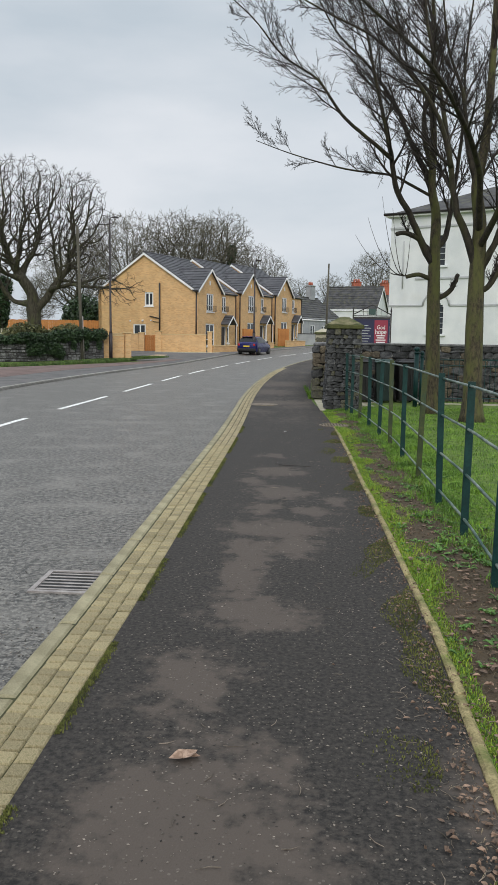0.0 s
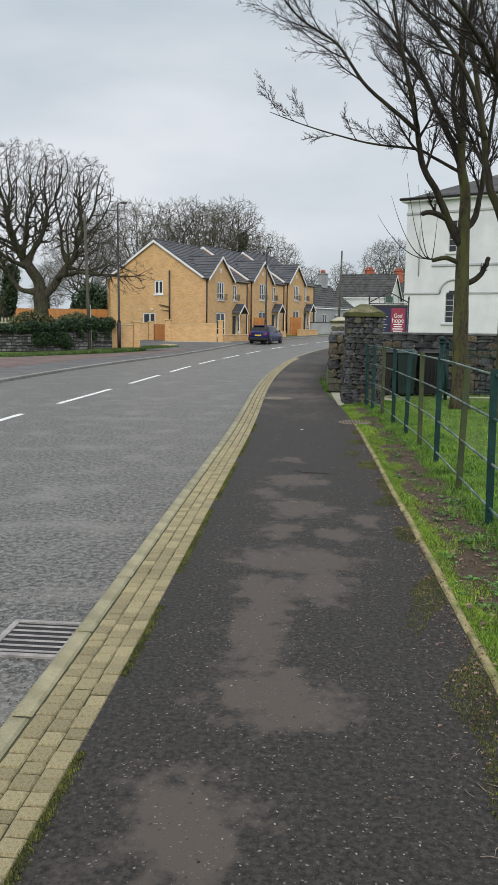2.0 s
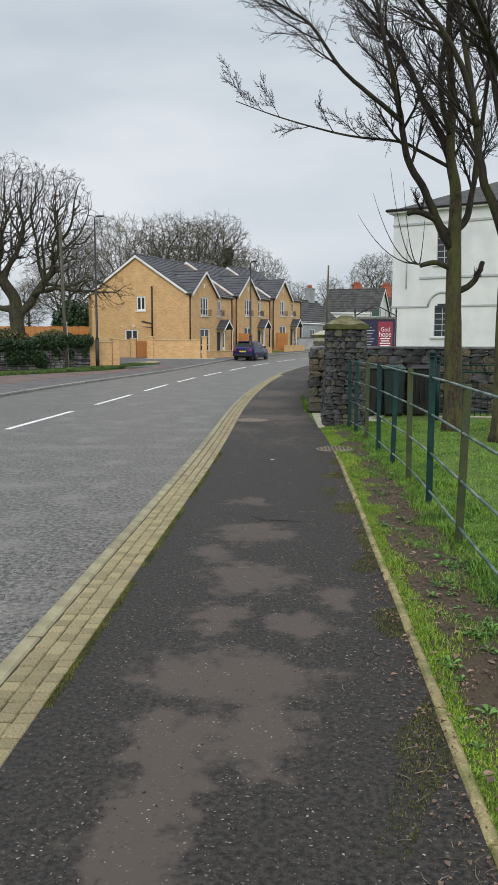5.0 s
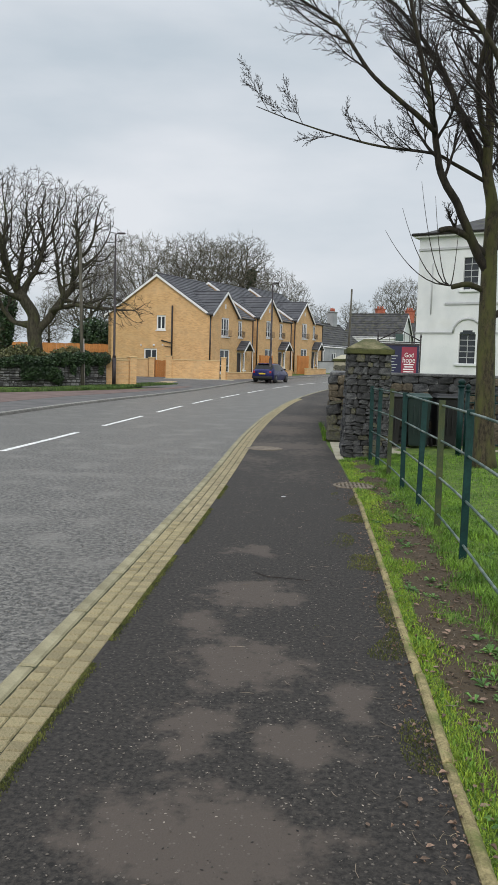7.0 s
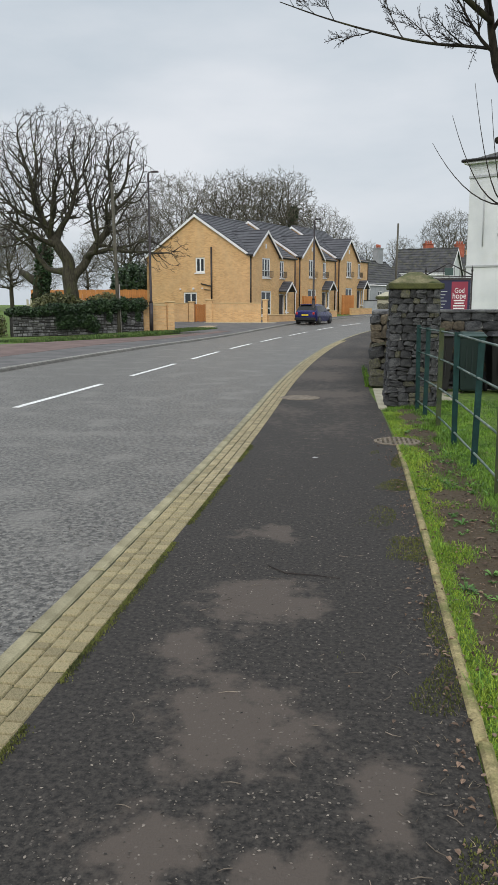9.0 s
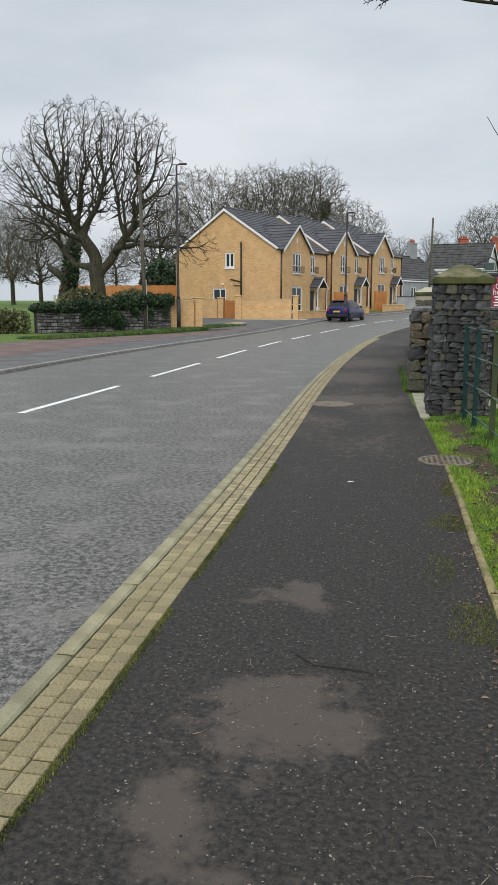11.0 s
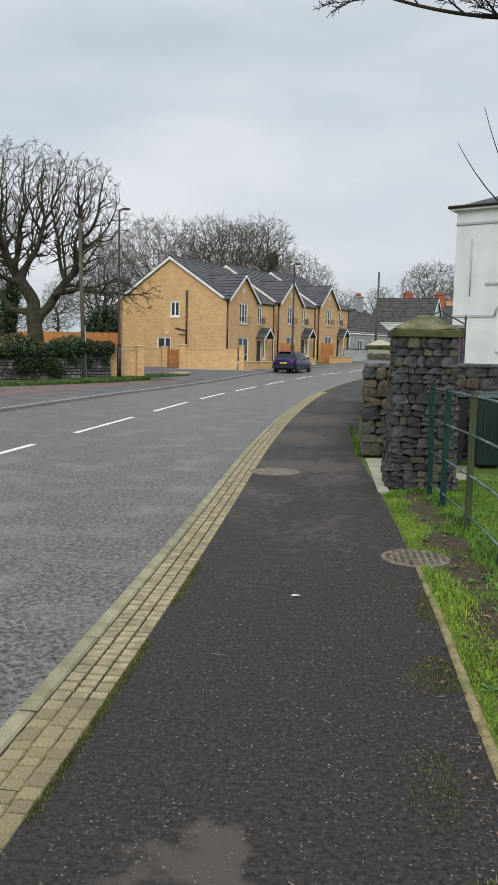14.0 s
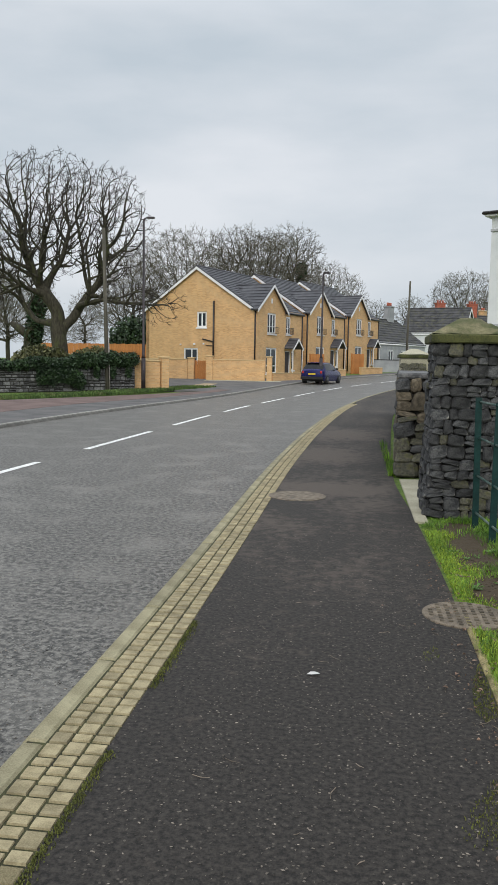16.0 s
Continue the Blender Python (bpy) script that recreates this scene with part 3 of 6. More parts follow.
def roof_slab(parent, name, a, b, c, d, thick, mat, courses=0):
    """A sloping slab through four corners: a, b at the eave, c, d at the ridge; with stepped tile courses."""
    a, b, c, d = [Vector(p) for p in (a, b, c, d)]
    nrm = (b - a).cross(d - a).normalized()
    if nrm.z < 0:
        nrm = -nrm
    bm = bmesh.new()
    n = max(1, courses)
    for i in range(n):
        s, e = i / n, (i + 1) / n
        p = [a.lerp(d, s), b.lerp(c, s), b.lerp(c, min(1, e)), a.lerp(d, min(1, e))]
        lift0, lift1 = (0.035 if courses else 0.0), 0.0
        top = [p[0] + nrm * (thick + lift0), p[1] + nrm * (thick + lift0), p[2] + nrm * (thick + lift1), p[3] + nrm * (thick + lift1)]
        vs = [bm.verts.new(q) for q in (*p, *top)]
        for q in ((0, 1, 2, 3), (7, 6, 5, 4), (0, 4, 5, 1), (1, 5, 6, 2), (2, 6, 7, 3), (3, 7, 4, 0)):
            bm.faces.new([vs[k] for k in q])
    bmesh.ops.recalc_face_normals(bm, faces=bm.faces)
    bmesh.ops.remove_doubles(bm, verts=bm.verts, dist=0.0005)
    return part(name, bm, mat, parent)


def barge(parent, p, q, size=0.16, out=(0, -0.03, 0)):
    """A white board under a verge, from p to q."""
    p, q, o = Vector(p), Vector(q), Vector(out)
    bm = bmesh.new()
    dn = Vector((0, 0, -size))
    vs = [bm.verts.new(x) for x in (p, q, q + dn, p + dn, p + o, q + o, q + dn + o, p + dn + o)]
    for k in ((0, 1, 2, 3), (7, 6, 5, 4), (0, 4, 5, 1), (1, 5, 6, 2), (2, 6, 7, 3), (3, 7, 4, 0)):
        bm.faces.new([vs[i] for i in k])
    bmesh.ops.recalc_face_normals(bm, faces=bm.faces)
    return part("bargeboard", bm, "white", parent)


def house(corner, turn, label, z):
    """A two-storey brick house: u runs along its front, v back into it."""
    h = thing("house", pose(corner[0], corner[1], z, 0, 0, turn), label, "house", "row of new brick houses")
    W, D, E, R, BAY = 7.6, 9.4, 5.0, 3.0, 4.4
    half = D / 2
    holes_bay = [(1.6, 2.95, 3.25, 4.75), (1.45, 3.15, 0.35, 2.25)]
    masonry("front_wall", pierced(BAY, E, holes_bay, 0.3, 1.72), "brick", h)
    masonry("porch_wall", pierced(W - BAY, E, [(0.35, 1.15, 3.3, 4.65), (0.25, 1.15, -0.3, 2.05), (1.35, 1.85, 0.6, 2.05)], 0.3), "brick", h, Matrix.Translation((BAY + 0.002, 0.08, 0)))
    side = pierced(D, E, [(3.9, 4.75, 3.65, 4.8), (4.65, 5.9, 1.05, 2.15)], 0.3, R)
    masonry("side_wall", side, "brick", h, Matrix.Translation((0, 0.302, 0)) @ Matrix.Rotation(radians(90), 4, "Z") @ Matrix.Diagonal((1, -1, 1, 1)))
    side2 = pierced(D, E, [], 0.3, R)
    masonry("side_wall", side2, "brick", h, Matrix.Translation((W, 0.302, 0)) @ Matrix.Rotation(radians(90), 4, "Z"))
    masonry("back_wall", pierced(W, E, [], 0.3), "brick", h, Matrix.Translation((0, D, 0)))
    part("floor_slab", boxes((0.3, W - 0.3, 0.8, D, 2.5, 2.6)), "black", h)
    window(h, pose(1.6, 0, 3.25), 1.35, 1.5, (0.33, 0.67), 0.35, rail=True)
    window(h, pose(1.45, 0, 0.35), 1.7, 1.9, (0.5,), 0.3)
    window(h, pose(BAY + 0.35, 0.08, 3.3), 0.8, 1.35, (0.5,), 0.35, rail=True)
    window(h, pose(BAY + 1.35, 0.08, 0.6), 0.5, 1.45, (), None)
    window(h, pose(0, 0.302 + 4.75, 3.65, 0, 0, -90), 0.85, 1.15)
    window(h, pose(0, 0.302 + 5.9, 1.05, 0, 0, -90), 1.25, 1.1, (0.55,))
    door = new("door")
    door.parent, door["label"] = h, "dark front door under a small gabled canopy"
    part("leaf", boxes((BAY + 0.3, BAY + 1.1, 0.18, 0.23, -0.2, 2.0)), "post_dark", door)
    part("frame", boxes((BAY + 0.252, BAY + 0.3, 0.12, 0.25, -0.2, 2.04), (BAY + 1.1, BAY + 1.148, 0.12, 0.25, -0.2, 2.04), (BAY + 0.3, BAY + 1.1, 0.12, 0.25, 2.0, 2.04)), "white", door)
    canopy = new("canopy")
    canopy.parent, canopy["label"] = h, "small tiled porch canopy with a white gable"
    c0, c1, cz = BAY + 0.1, BAY + 1.9, 2.2
    roof_slab(canopy, "canopy_roof", (c0 - 0.05, -0.7, cz), (c0 - 0.05, 0.07, cz), ((c0 + c1) / 2, 0.07, cz + 0.8), ((c0 + c1) / 2, -0.7, cz + 0.8), 0.05, "tile", 4)
    roof_slab(canopy, "canopy_roof", (c1 + 0.05, -0.7, cz), (c1 + 0.05, 0.07, cz), ((c0 + c1) / 2, 0.07, cz + 0.8), ((c0 + c1) / 2, -0.7, cz + 0.8), 0.05, "tile", 4)
    barge(canopy, (c0, -0.705, cz + 0.03), ((c0 + c1) / 2, -0.705, cz + 0.8))
    barge(canopy, (c1, -0.705, cz + 0.03), ((c0 + c1) / 2, -0.705, cz + 0.8))
    part("canopy_post", boxes((c0 + 0.05, c0 + 0.1, -0.65, -0.6, -0.1, cz)), "white", canopy)
    part("canopy_post", boxes((c1 - 0.1, c1 - 0.05, -0.65, -0.6, -0.1, cz)), "white", canopy)
    ridge = E + R
    y0, y1 = 0.302, 0.302 + D
    ym = y0 + half
    o = 0.35
    k = R / half
    roof_slab(h, "roof", (BAY + 0.1, y0 - 0.32, E - 0.3 * k), (W + o / 2, y0 - 0.32, E - 0.3 * k), (W + o / 2, ym, ridge), (BAY + 0.1, ym, ridge), 0.08, "tile", 17)
    roof_slab(h, "roof", (-o / 2, y0 + 0.06, E + 0.06 * k), (BAY + 0.098, y0 + 0.06, E + 0.06 * k), (BAY + 0.098, ym, ridge), (-o / 2, ym, ridge), 0.08, "tile", 17)
    roof_slab(h, "roof", (-o / 2, y1 + o, E - o * k), (W + o / 2, y1 + o, E - o * k), (W + o / 2, ym, ridge), (-o / 2, ym, ridge), 0.08, "tile", 17)
    ba = BAY / 2
    vy = y0 + 1.72 / k
    roof_slab(h, "bay_roof", (-0.2, -0.2, E - 0.18), (-0.2, y0 + 0.05, E - 0.18), (ba, vy + 0.1, E + 1.74), (ba, -0.2, E + 1.74), 0.08, "tile", 8)
    roof_slab(h, "bay_roof", (BAY + 0.2, -0.2, E - 0.18), (BAY + 0.2, y0 + 0.05, E - 0.18), (ba, vy + 0.1, E + 1.74), (ba, -0.2, E + 1.74), 0.08, "tile", 8)
    barge(h, (-0.22, -0.205, E - 0.12), (ba, -0.205, E + 1.79), 0.19, (0, -0.04, 0))
    barge(h, (BAY + 0.22, -0.205, E - 0.12), (ba, -0.205, E + 1.79), 0.19, (0, -0.04, 0))
    for x in (-o / 2, W + o / 2):
        barge(h, (x, y0 - 0.05, E - 0.05 * k + 0.03), (x, ym, ridge + 0.05), 0.2, (-0.03 if x < 0 else 0.03, 0, 0))
        barge(h, (x, y1 + o, E - o * k + 0.03), (x, ym, ridge + 0.05), 0.2, (-0.03 if x < 0 else 0.03, 0, 0))
    tube_part("ridge_tiles", [([(-o / 2, ym, ridge + 0.09), (W + o / 2, ym, ridge + 0.09)], 0.1), ([(ba, -0.22, E + 1.82), (ba, vy, E + 1.82)], 0.08)], "tile", h, 6)
    tube_part("gutter", [([(BAY + 0.1, 0.0, E - 0.12), (W + 0.2, 0.0, E - 0.12)], 0.07)], "pipe", h, 6)
    tube_part("gutter", [([(-0.24, -0.18, E - 0.2), (-0.24, 0.1, E - 0.2)], 0.06)], "pipe", h, 6)
    tube_part("downpipe", [([(W - 0.12, 0.03, 0), (W - 0.12, 0.03, E - 0.2)], 0.05)], "pipe", h, 6)
    tube_part("downpipe", [([(-0.06, 0.1, 0), (-0.06, 0.1, E - 0.25)], 0.06)], "pipe", h, 6)
    tube_part("soil_pipe", [([(-0.08, 3.55, 0), (-0.08, 3.55, E + 0.55)], 0.07), ([(-0.08, 3.55, 2.6), (-0.08, 4.5, 2.8)], 0.05), ([(-0.08, 3.55, 2.3), (-0.08, 4.2, 2.35)], 0.03)], "pipe", h, 6)
    part("flue", boxes((-0.12, 0, 5.15, 5.3, 2.35, 2.5), bevel=0.02), "white", h)
    part("wall_vent", boxes((-0.1, 0, 6.4, 6.5, 2.35, 2.45)), "white", h)
    part("wall_vent", boxes((-0.12, 0, 4.35, 4.45, 2.4, 2.5)), "white", h)
    part("vent", boxes((ba - 0.1, ba + 0.1, -0.03, 0.0, E + 0.45, E + 0.8)), "white", h)
    return h


TURN_H = math.degrees(math.atan2(16.3, 6.5))
H1 = (-6.75, 65.0)


def on_front(s):
    return (H1[0] + s * 0.37, H1[1] + s * 0.93)


HOUSES = []
for s in (0.0, 8.6, 17.2):
    c = on_front(s)
    HOUSES.append(house(c, TURN_H, "two-storey buff brick house with dark tiled roof and gabled front", rise(c[1]) + 0.012 * s))


# ---- boundary of the houses ----
def brick_pier(x, y, turn, h=1.55, w=0.45, base=None):
    z = rise(y) if base is None else base
    p = thing("gate_pier", pose(x, y, z, 0, 0, turn), "buff brick gate pier with a concrete cap", "gate pier", "brick gate piers")
    masonry("shaft", boxes((-w / 2, w / 2, -w / 2, w / 2, -0.2, h)), "brick", p)
    part("cap", boxes((-w / 2 - 0.05, w / 2 + 0.05, -w / 2 - 0.05, w / 2 + 0.05, h, h + 0.08), bevel=0.02), "brick_top", p)
    return p


def brick_wall(a, b, h=1.3, thick=0.22, label="buff brick garden wall with a coping"):
    d = Vector((b[0] - a[0], b[1] - a[1]))
    z = rise((a[1] + b[1]) / 2)
    w = thing("garden_wall", pose(a[0], a[1], z, 0, 0, math.degrees(math.atan2(d.y, d.x))), label, "garden wall")
    masonry("wall_body", boxes((0, d.length, -thick / 2, thick / 2, -0.3, h)), "brick", w)
    part("coping", boxes((-0.01, d.length + 0.01, -thick / 2 - 0.03, thick / 2 + 0.03, h, h + 0.07), bevel=0.015), "brick_top", w)
    return w


brick_wall((-9.3, 61.9), (-5.75, 61.9), 1.32)
brick_pier(-9.5, 61.9, 0)
brick_pier(-5.45, 61.9, 0, 1.55, 0.34)
brick_wall((-5.3, 62.0), (-3.2, 65.3), 0.45)
brick_wall((-10.85, 48.2), (-9.75, 49.1), 1.42)
brick_pier(-9.55, 49.25, 38, 1.6, 0.4)
brick_wall((-9.85, 49.5), (-12.3, 52.3), 1.42)
brick_wall((-15.0, 63.0), (-11.25, 63.0), 1.3)
brick_pier(-11.0, 63.0, 0, 1.4, 0.4)


MAT["gravel"] = material("tan_gravel", (0.30, 0.22, 0.13), (0.45, 0.35, 0.22), 8.0, 0.95, 0.6, 60.0)
strip("gravel_apron", lambda y: -9.5 + 0.1 * (y - 50), lambda y: -8.6 + 0.2 * (y - 50) if y < 53 else -8.0, 49.4, 56.5, 0.008, 0.05, "gravel", "tan gravel by the driveway", 2)
strip("paved_margin", lambda y: -9.7, lambda y: -4.6, 60.6, 61.6, 0.008, 0.05, "concrete", "pale paved margin below the brick wall", 2)


def lamp_post(x, y, h, arm=0.7, turn=0, lean=0.0):
    p = thing("street_lamp", pose(x, y, rise(y), 0, lean, turn), "tall slim dark steel street lamp beside the road", "street lamp", "street lamps")
    tube_part("column", [([(0, 0, -0.3), (0, 0, 1.6)], 0.11), ([(0, 0, 1.6), (0, 0, 1.75), (0, 0, h)], [0.11, 0.07, 0.05])], "post_dark", p, 8)
    tube_part("arm", [([(0, 0, h), (arm * 0.5, 0, h + 0.06), (arm, 0, h + 0.08)], 0.03)], "post_dark", p, 6)
    part("lantern", boxes((arm - 0.05, arm + 0.35, -0.09, 0.09, h + 0.03, h + 0.12), bevel=0.02), "post_dark", p)
    part("door_panel", boxes((-0.05, 0.05, -0.118, -0.108, 0.5, 1.0)), "post_dark", p)
    return p


lamp_post(-10.3, 48.0, 8.4, 0.2)
lamp_post(-1.95, 60.3, 6.9, 0.1)


def utility_pole(x, y, h, r=0.13):
    p = thing("utility_pole", pose(x, y, rise(y), 0, -1.3 if y < 60 else 0.8, 0), "weathered wooden utility pole", "utility pole", "utility poles")
    tube_part("shaft", [([(0, 0, -0.3), (0, 0, h)], [r, r * 0.7])], "pole_wood", p, 10)
    tube_part("conduit", [([(r + 0.02, -0.02, -0.1), (r + 0.02, -0.02, 2.6)], 0.03)], "iron", p, 6)
    return p


utility_pole(-11.75, 46.7, 7.8, 0.11)
utility_pole(5.3, 91.0, 9.0)


# ---- trees ----
def grow(rng, p, d, length, r, level, out, spec):
    n = spec["n"][level]
    pts, rad = [p.copy()], [r]
    step = length / n
    end = r * spec["taper"][level]
    for i in range(n):
        j = spec["wander"][level]
        d = (d + Vector((rng.uniform(-j, j), rng.uniform(-j, j), rng.uniform(-j, j) + spec["up"][level]))).normalized()
        p = p + d * step
        env = spec.get("env")
        if env and level and (i or level > 2) and ((p.x - env[0]) / env[3]) ** 2 + ((p.y - env[1]) / env[4]) ** 2 + ((p.z - env[2]) / env[5]) ** 2 > 1:
            break
        pts.append(p.copy())
        rad.append(r + (end - r) * (i + 1) / n)
    n = len(pts) - 1
    if n < 1:
        return
    out[level].append((pts, rad))
    if level + 1 >= len(spec["n"]):
        return
    kids = spec["kids"][level]
    for c in range(kids):
        f = spec["start"][level] + (1 - spec["start"][level]) * (c + rng.random()) / kids
        k = min(n - 1, int(f * n))
        q = pts[k].lerp(pts[k + 1], f * n - k)
        dd = (pts[k + 1] - pts[k]).normalized()
        side = Vector((rng.gauss(0, 1), rng.gauss(0, 1), rng.gauss(0, 0.8)))
        side = (side - dd * side.dot(dd)).normalized()
        ang = radians(rng.uniform(*spec["angle"][level]))
        nd = dd * math.cos(ang) + side * math.sin(ang)
        ln = length * spec["ratio"][level] * rng.uniform(0.7, 1.25) * (1.15 - 0.55 * f)
        rr = max(spec["rmin"], min(rad[k] * 0.72, rad[k] * spec["thin"][level]))
        grow(rng, q, nd, ln, rr, level + 1, out, spec)


def fill(seed, blobs, count, shell=0.35):
    """Points through ellipsoids (x, y, z, rx, ry, rz), denser towards their surface."""
    rng = np.random.default_rng(seed)
    vol = np.array([b[3] * b[4] * b[5] for b in blobs])
    bl = np.array(blobs)[rng.choice(len(blobs), count, p=vol / vol.sum())]
    d = rng.normal(size=(count, 3))
    d /= np.linalg.norm(d, axis=1)[:, None]
    return bl[:, :3] + d * rng.random((count, 1)) ** shell * bl[:, 3:]


def colonise(seed, goals, start, step, reach, kill, wander=0.5, limit=160):
    """Branches that grow towards the goals nearest to them. Returns the nodes and their parents."""
    rng = np.random.default_rng(seed)
    nodes, parents = [np.array(p, float) for p in start], list(range(-1, len(start) - 1))
    arr = np.array(nodes)
    dist = np.linalg.norm(goals[:, None] - arr[None], axis=2)
    near, best = dist.argmin(1), dist.min(1)
    used = {}
    for _ in range(limit):
        if not len(goals):
            break
        pulls = {}
        for g in np.nonzero(best < reach)[0]:
            d = goals[g] - nodes[near[g]]
            pulls.setdefault(int(near[g]), []).append(d / (np.linalg.norm(d) + 1e-9))
        fresh = []
        for i, ds in pulls.items():
            if used.get(i, 0) > 2:
                continue
            used[i] = used.get(i, 0) + 1
            d = np.sum(ds, axis=0)
            d = d / (np.linalg.norm(d) + 1e-9) + rng.normal(size=3) * wander
            if parents[i] >= 0:
                back = nodes[i] - nodes[parents[i]]
                d += 0.5 * back / (np.linalg.norm(back) + 1e-9)
            fresh.append((i, nodes[i] + step * d / np.linalg.norm(d)))
        if not fresh:
            break
        base = len(nodes)
        nodes += [p for _, p in fresh]
        parents += [i for i, _ in fresh]
        dn = np.linalg.norm(goals[:, None] - np.array([p for _, p in fresh])[None], axis=2)
        k, m = dn.argmin(1), dn.min(1)
        closer = m < best
        near[closer], best[closer] = base + k[closer], m[closer]
        keep = best > kill
        goals, near, best = goals[keep], near[keep], best[keep]
    return nodes, parents


def domed_tree(x, y, seed, blobs, start, trunk, label, goals=2200, step=0.35, reach=3.0, kill=0.5, tip=0.014, mats=("bark", "bark", "twig"), sprigs=3, sprig=0.6, group="bare trees", shell=0.42, power=2.0):
    """A bare tree whose limbs share out a domed crown."""
    rng = random.Random(seed)
    nodes, parents = colonise(seed, fill(seed, blobs, goals, shell), start, step, reach, kill)
    n = len(nodes)
    kids = [[] for _ in range(n)]
    for i, p in enumerate(parents):
        if p >= 0:
            kids[p].append(i)
    flow = [0.0] * n
    for i in range(n - 1, -1, -1):
        flow[i] = max(flow[i], tip**power)
        if parents[i] >= 0:
            flow[parents[i]] += flow[i]
    rad = [f ** (1 / power) for f in flow]
    k = trunk / rad[0]
    rad = [max(tip, r * (k if r > tip * 2.5 else 1 + (k - 1) * max(0, r - tip) / (tip * 1.5))) for r in rad]
    chains, stack = [], [(0, None)]
    while stack:
        i, before = stack.pop()
        chain = [before] if before is not None else []
        while True:
            chain.append(i)
            ks = sorted(kids[i], key=lambda q: -flow[q])
            if not ks:
                break
            stack += [(q, i) for q in ks[1:]]
            i = ks[0]
        chains.append(chain)
    groups = {"trunk": ([], []), "limb_work": ([], []), "crown": ([], [])}
    for c, chain in enumerate(chains):
        pts = [Vector(nodes[i]) for i in chain]
        for _ in range(2):
            pts = [pts[0]] + [(pts[j - 1] + pts[j] * 2 + pts[j + 1]) / 4 for j in range(1, len(pts) - 1)] + pts[-1:]
        rr = [rad[i] for i in chain]
        for _ in range(3 if c else 12):
            rr = rr[:1] + [(rr[j - 1] + rr[j] * 2 + rr[j + 1]) / 4 for j in range(1, len(rr) - 1)] + rr[-1:]
        if c:
            rr[0] = min(rr[0], rr[1] * 1.25)
        if len(pts) < 2:
            continue
        kind = "trunk" if c == 0 else "limb_work" if rr[0] > tip * 4.5 else "crown"
        tube(pts, rr, {"trunk": 10, "limb_work": 6, "crown": 4}[kind], *groups[kind], cap=False)
        d = (pts[-1] - pts[-2]).normalized()
        for _ in range(sprigs):
            q = pts[-1] if rng.random() < 0.5 else pts[rng.randrange(max(1, len(pts) - 3), len(pts))]
            e = (d + Vector([rng.uniform(-0.9, 0.9) for _ in range(3)])).normalized()
            ln = sprig * rng.uniform(0.4, 1.1)
            mid = q + e * ln * 0.5 + Vector([rng.uniform(-0.12, 0.12) * ln for _ in range(3)])
            tube([q, mid, q + e * ln], [tip * 0.9, tip * 0.75, tip * 0.5], 3, *groups["crown"], cap=False)
            f = (e + Vector([rng.uniform(-0.9, 0.9) for _ in range(3)])).normalized()
            tube([mid, mid + f * ln * 0.5], [tip * 0.7, tip * 0.45], 3, *groups["crown"], cap=False)
    t = thing("tree", pose(x, y, rise(min(y, 95))), label, "tree", group)
    for (pn, (v, f)), mt in zip(groups.items(), mats):
        if v:
            me = mesh_from(pn, v, f, mt)
            me.shade_smooth()
            new(pn, me).parent = t
    return t


domed_tree(-16.15, 52.0, 5, [(-0.9, 0, 9.7, 3.5, 4.0, 3.2), (-2.4, 0, 8.0, 3.4, 4.5, 2.8), (3.0, 0, 8.8, 2.1, 3.4, 3.2), (1.4, 0, 9.0, 2.4, 4.0, 3.1), (-3.6, 0, 5.8, 2.2, 3.0, 1.3), (4.0, -0.5, 4.9, 2.3, 2.2, 0.9), (5.9, -1.2, 4.2, 1.6, 1.3, 0.9), (5.9, -1.2, 4.2, 1.6, 1.3, 0.9), (5.9, -1.2, 4.2, 1.6, 1.3, 0.9)],
           [(0, 0, -0.3), (0, 0, 0.4), (-0.03, 0, 1.0), (-0.05, 0, 1.6), (-0.08, 0, 2.2), (-0.1, 0, 2.8)], 0.47, "large bare winter tree with a broad domed crown and sinuous limbs", goals=9000, step=0.32, reach=4.5, kill=0.4, tip=0.0098, sprigs=5, sprig=0.36, power=2.1, shell=0.36)
fm = ("bark", "bark", "hazed_twig")
FAR_LABEL = "bare winter tree in the distance with fine grey-brown twigs paled for haze"
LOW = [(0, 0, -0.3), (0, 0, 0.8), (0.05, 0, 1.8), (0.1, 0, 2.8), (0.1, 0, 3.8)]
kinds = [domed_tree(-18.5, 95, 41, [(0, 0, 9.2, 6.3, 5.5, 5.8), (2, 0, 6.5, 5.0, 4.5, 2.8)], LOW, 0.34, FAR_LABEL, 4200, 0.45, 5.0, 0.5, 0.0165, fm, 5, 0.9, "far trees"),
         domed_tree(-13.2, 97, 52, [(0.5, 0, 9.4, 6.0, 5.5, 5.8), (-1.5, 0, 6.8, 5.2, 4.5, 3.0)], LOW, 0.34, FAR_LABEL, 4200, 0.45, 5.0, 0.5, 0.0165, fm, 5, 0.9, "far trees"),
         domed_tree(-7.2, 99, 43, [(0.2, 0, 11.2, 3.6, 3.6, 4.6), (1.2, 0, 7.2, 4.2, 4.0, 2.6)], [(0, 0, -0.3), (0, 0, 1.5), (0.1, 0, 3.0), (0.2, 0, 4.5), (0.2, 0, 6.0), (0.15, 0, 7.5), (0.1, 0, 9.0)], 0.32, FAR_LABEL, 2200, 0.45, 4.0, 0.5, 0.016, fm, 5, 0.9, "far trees")]
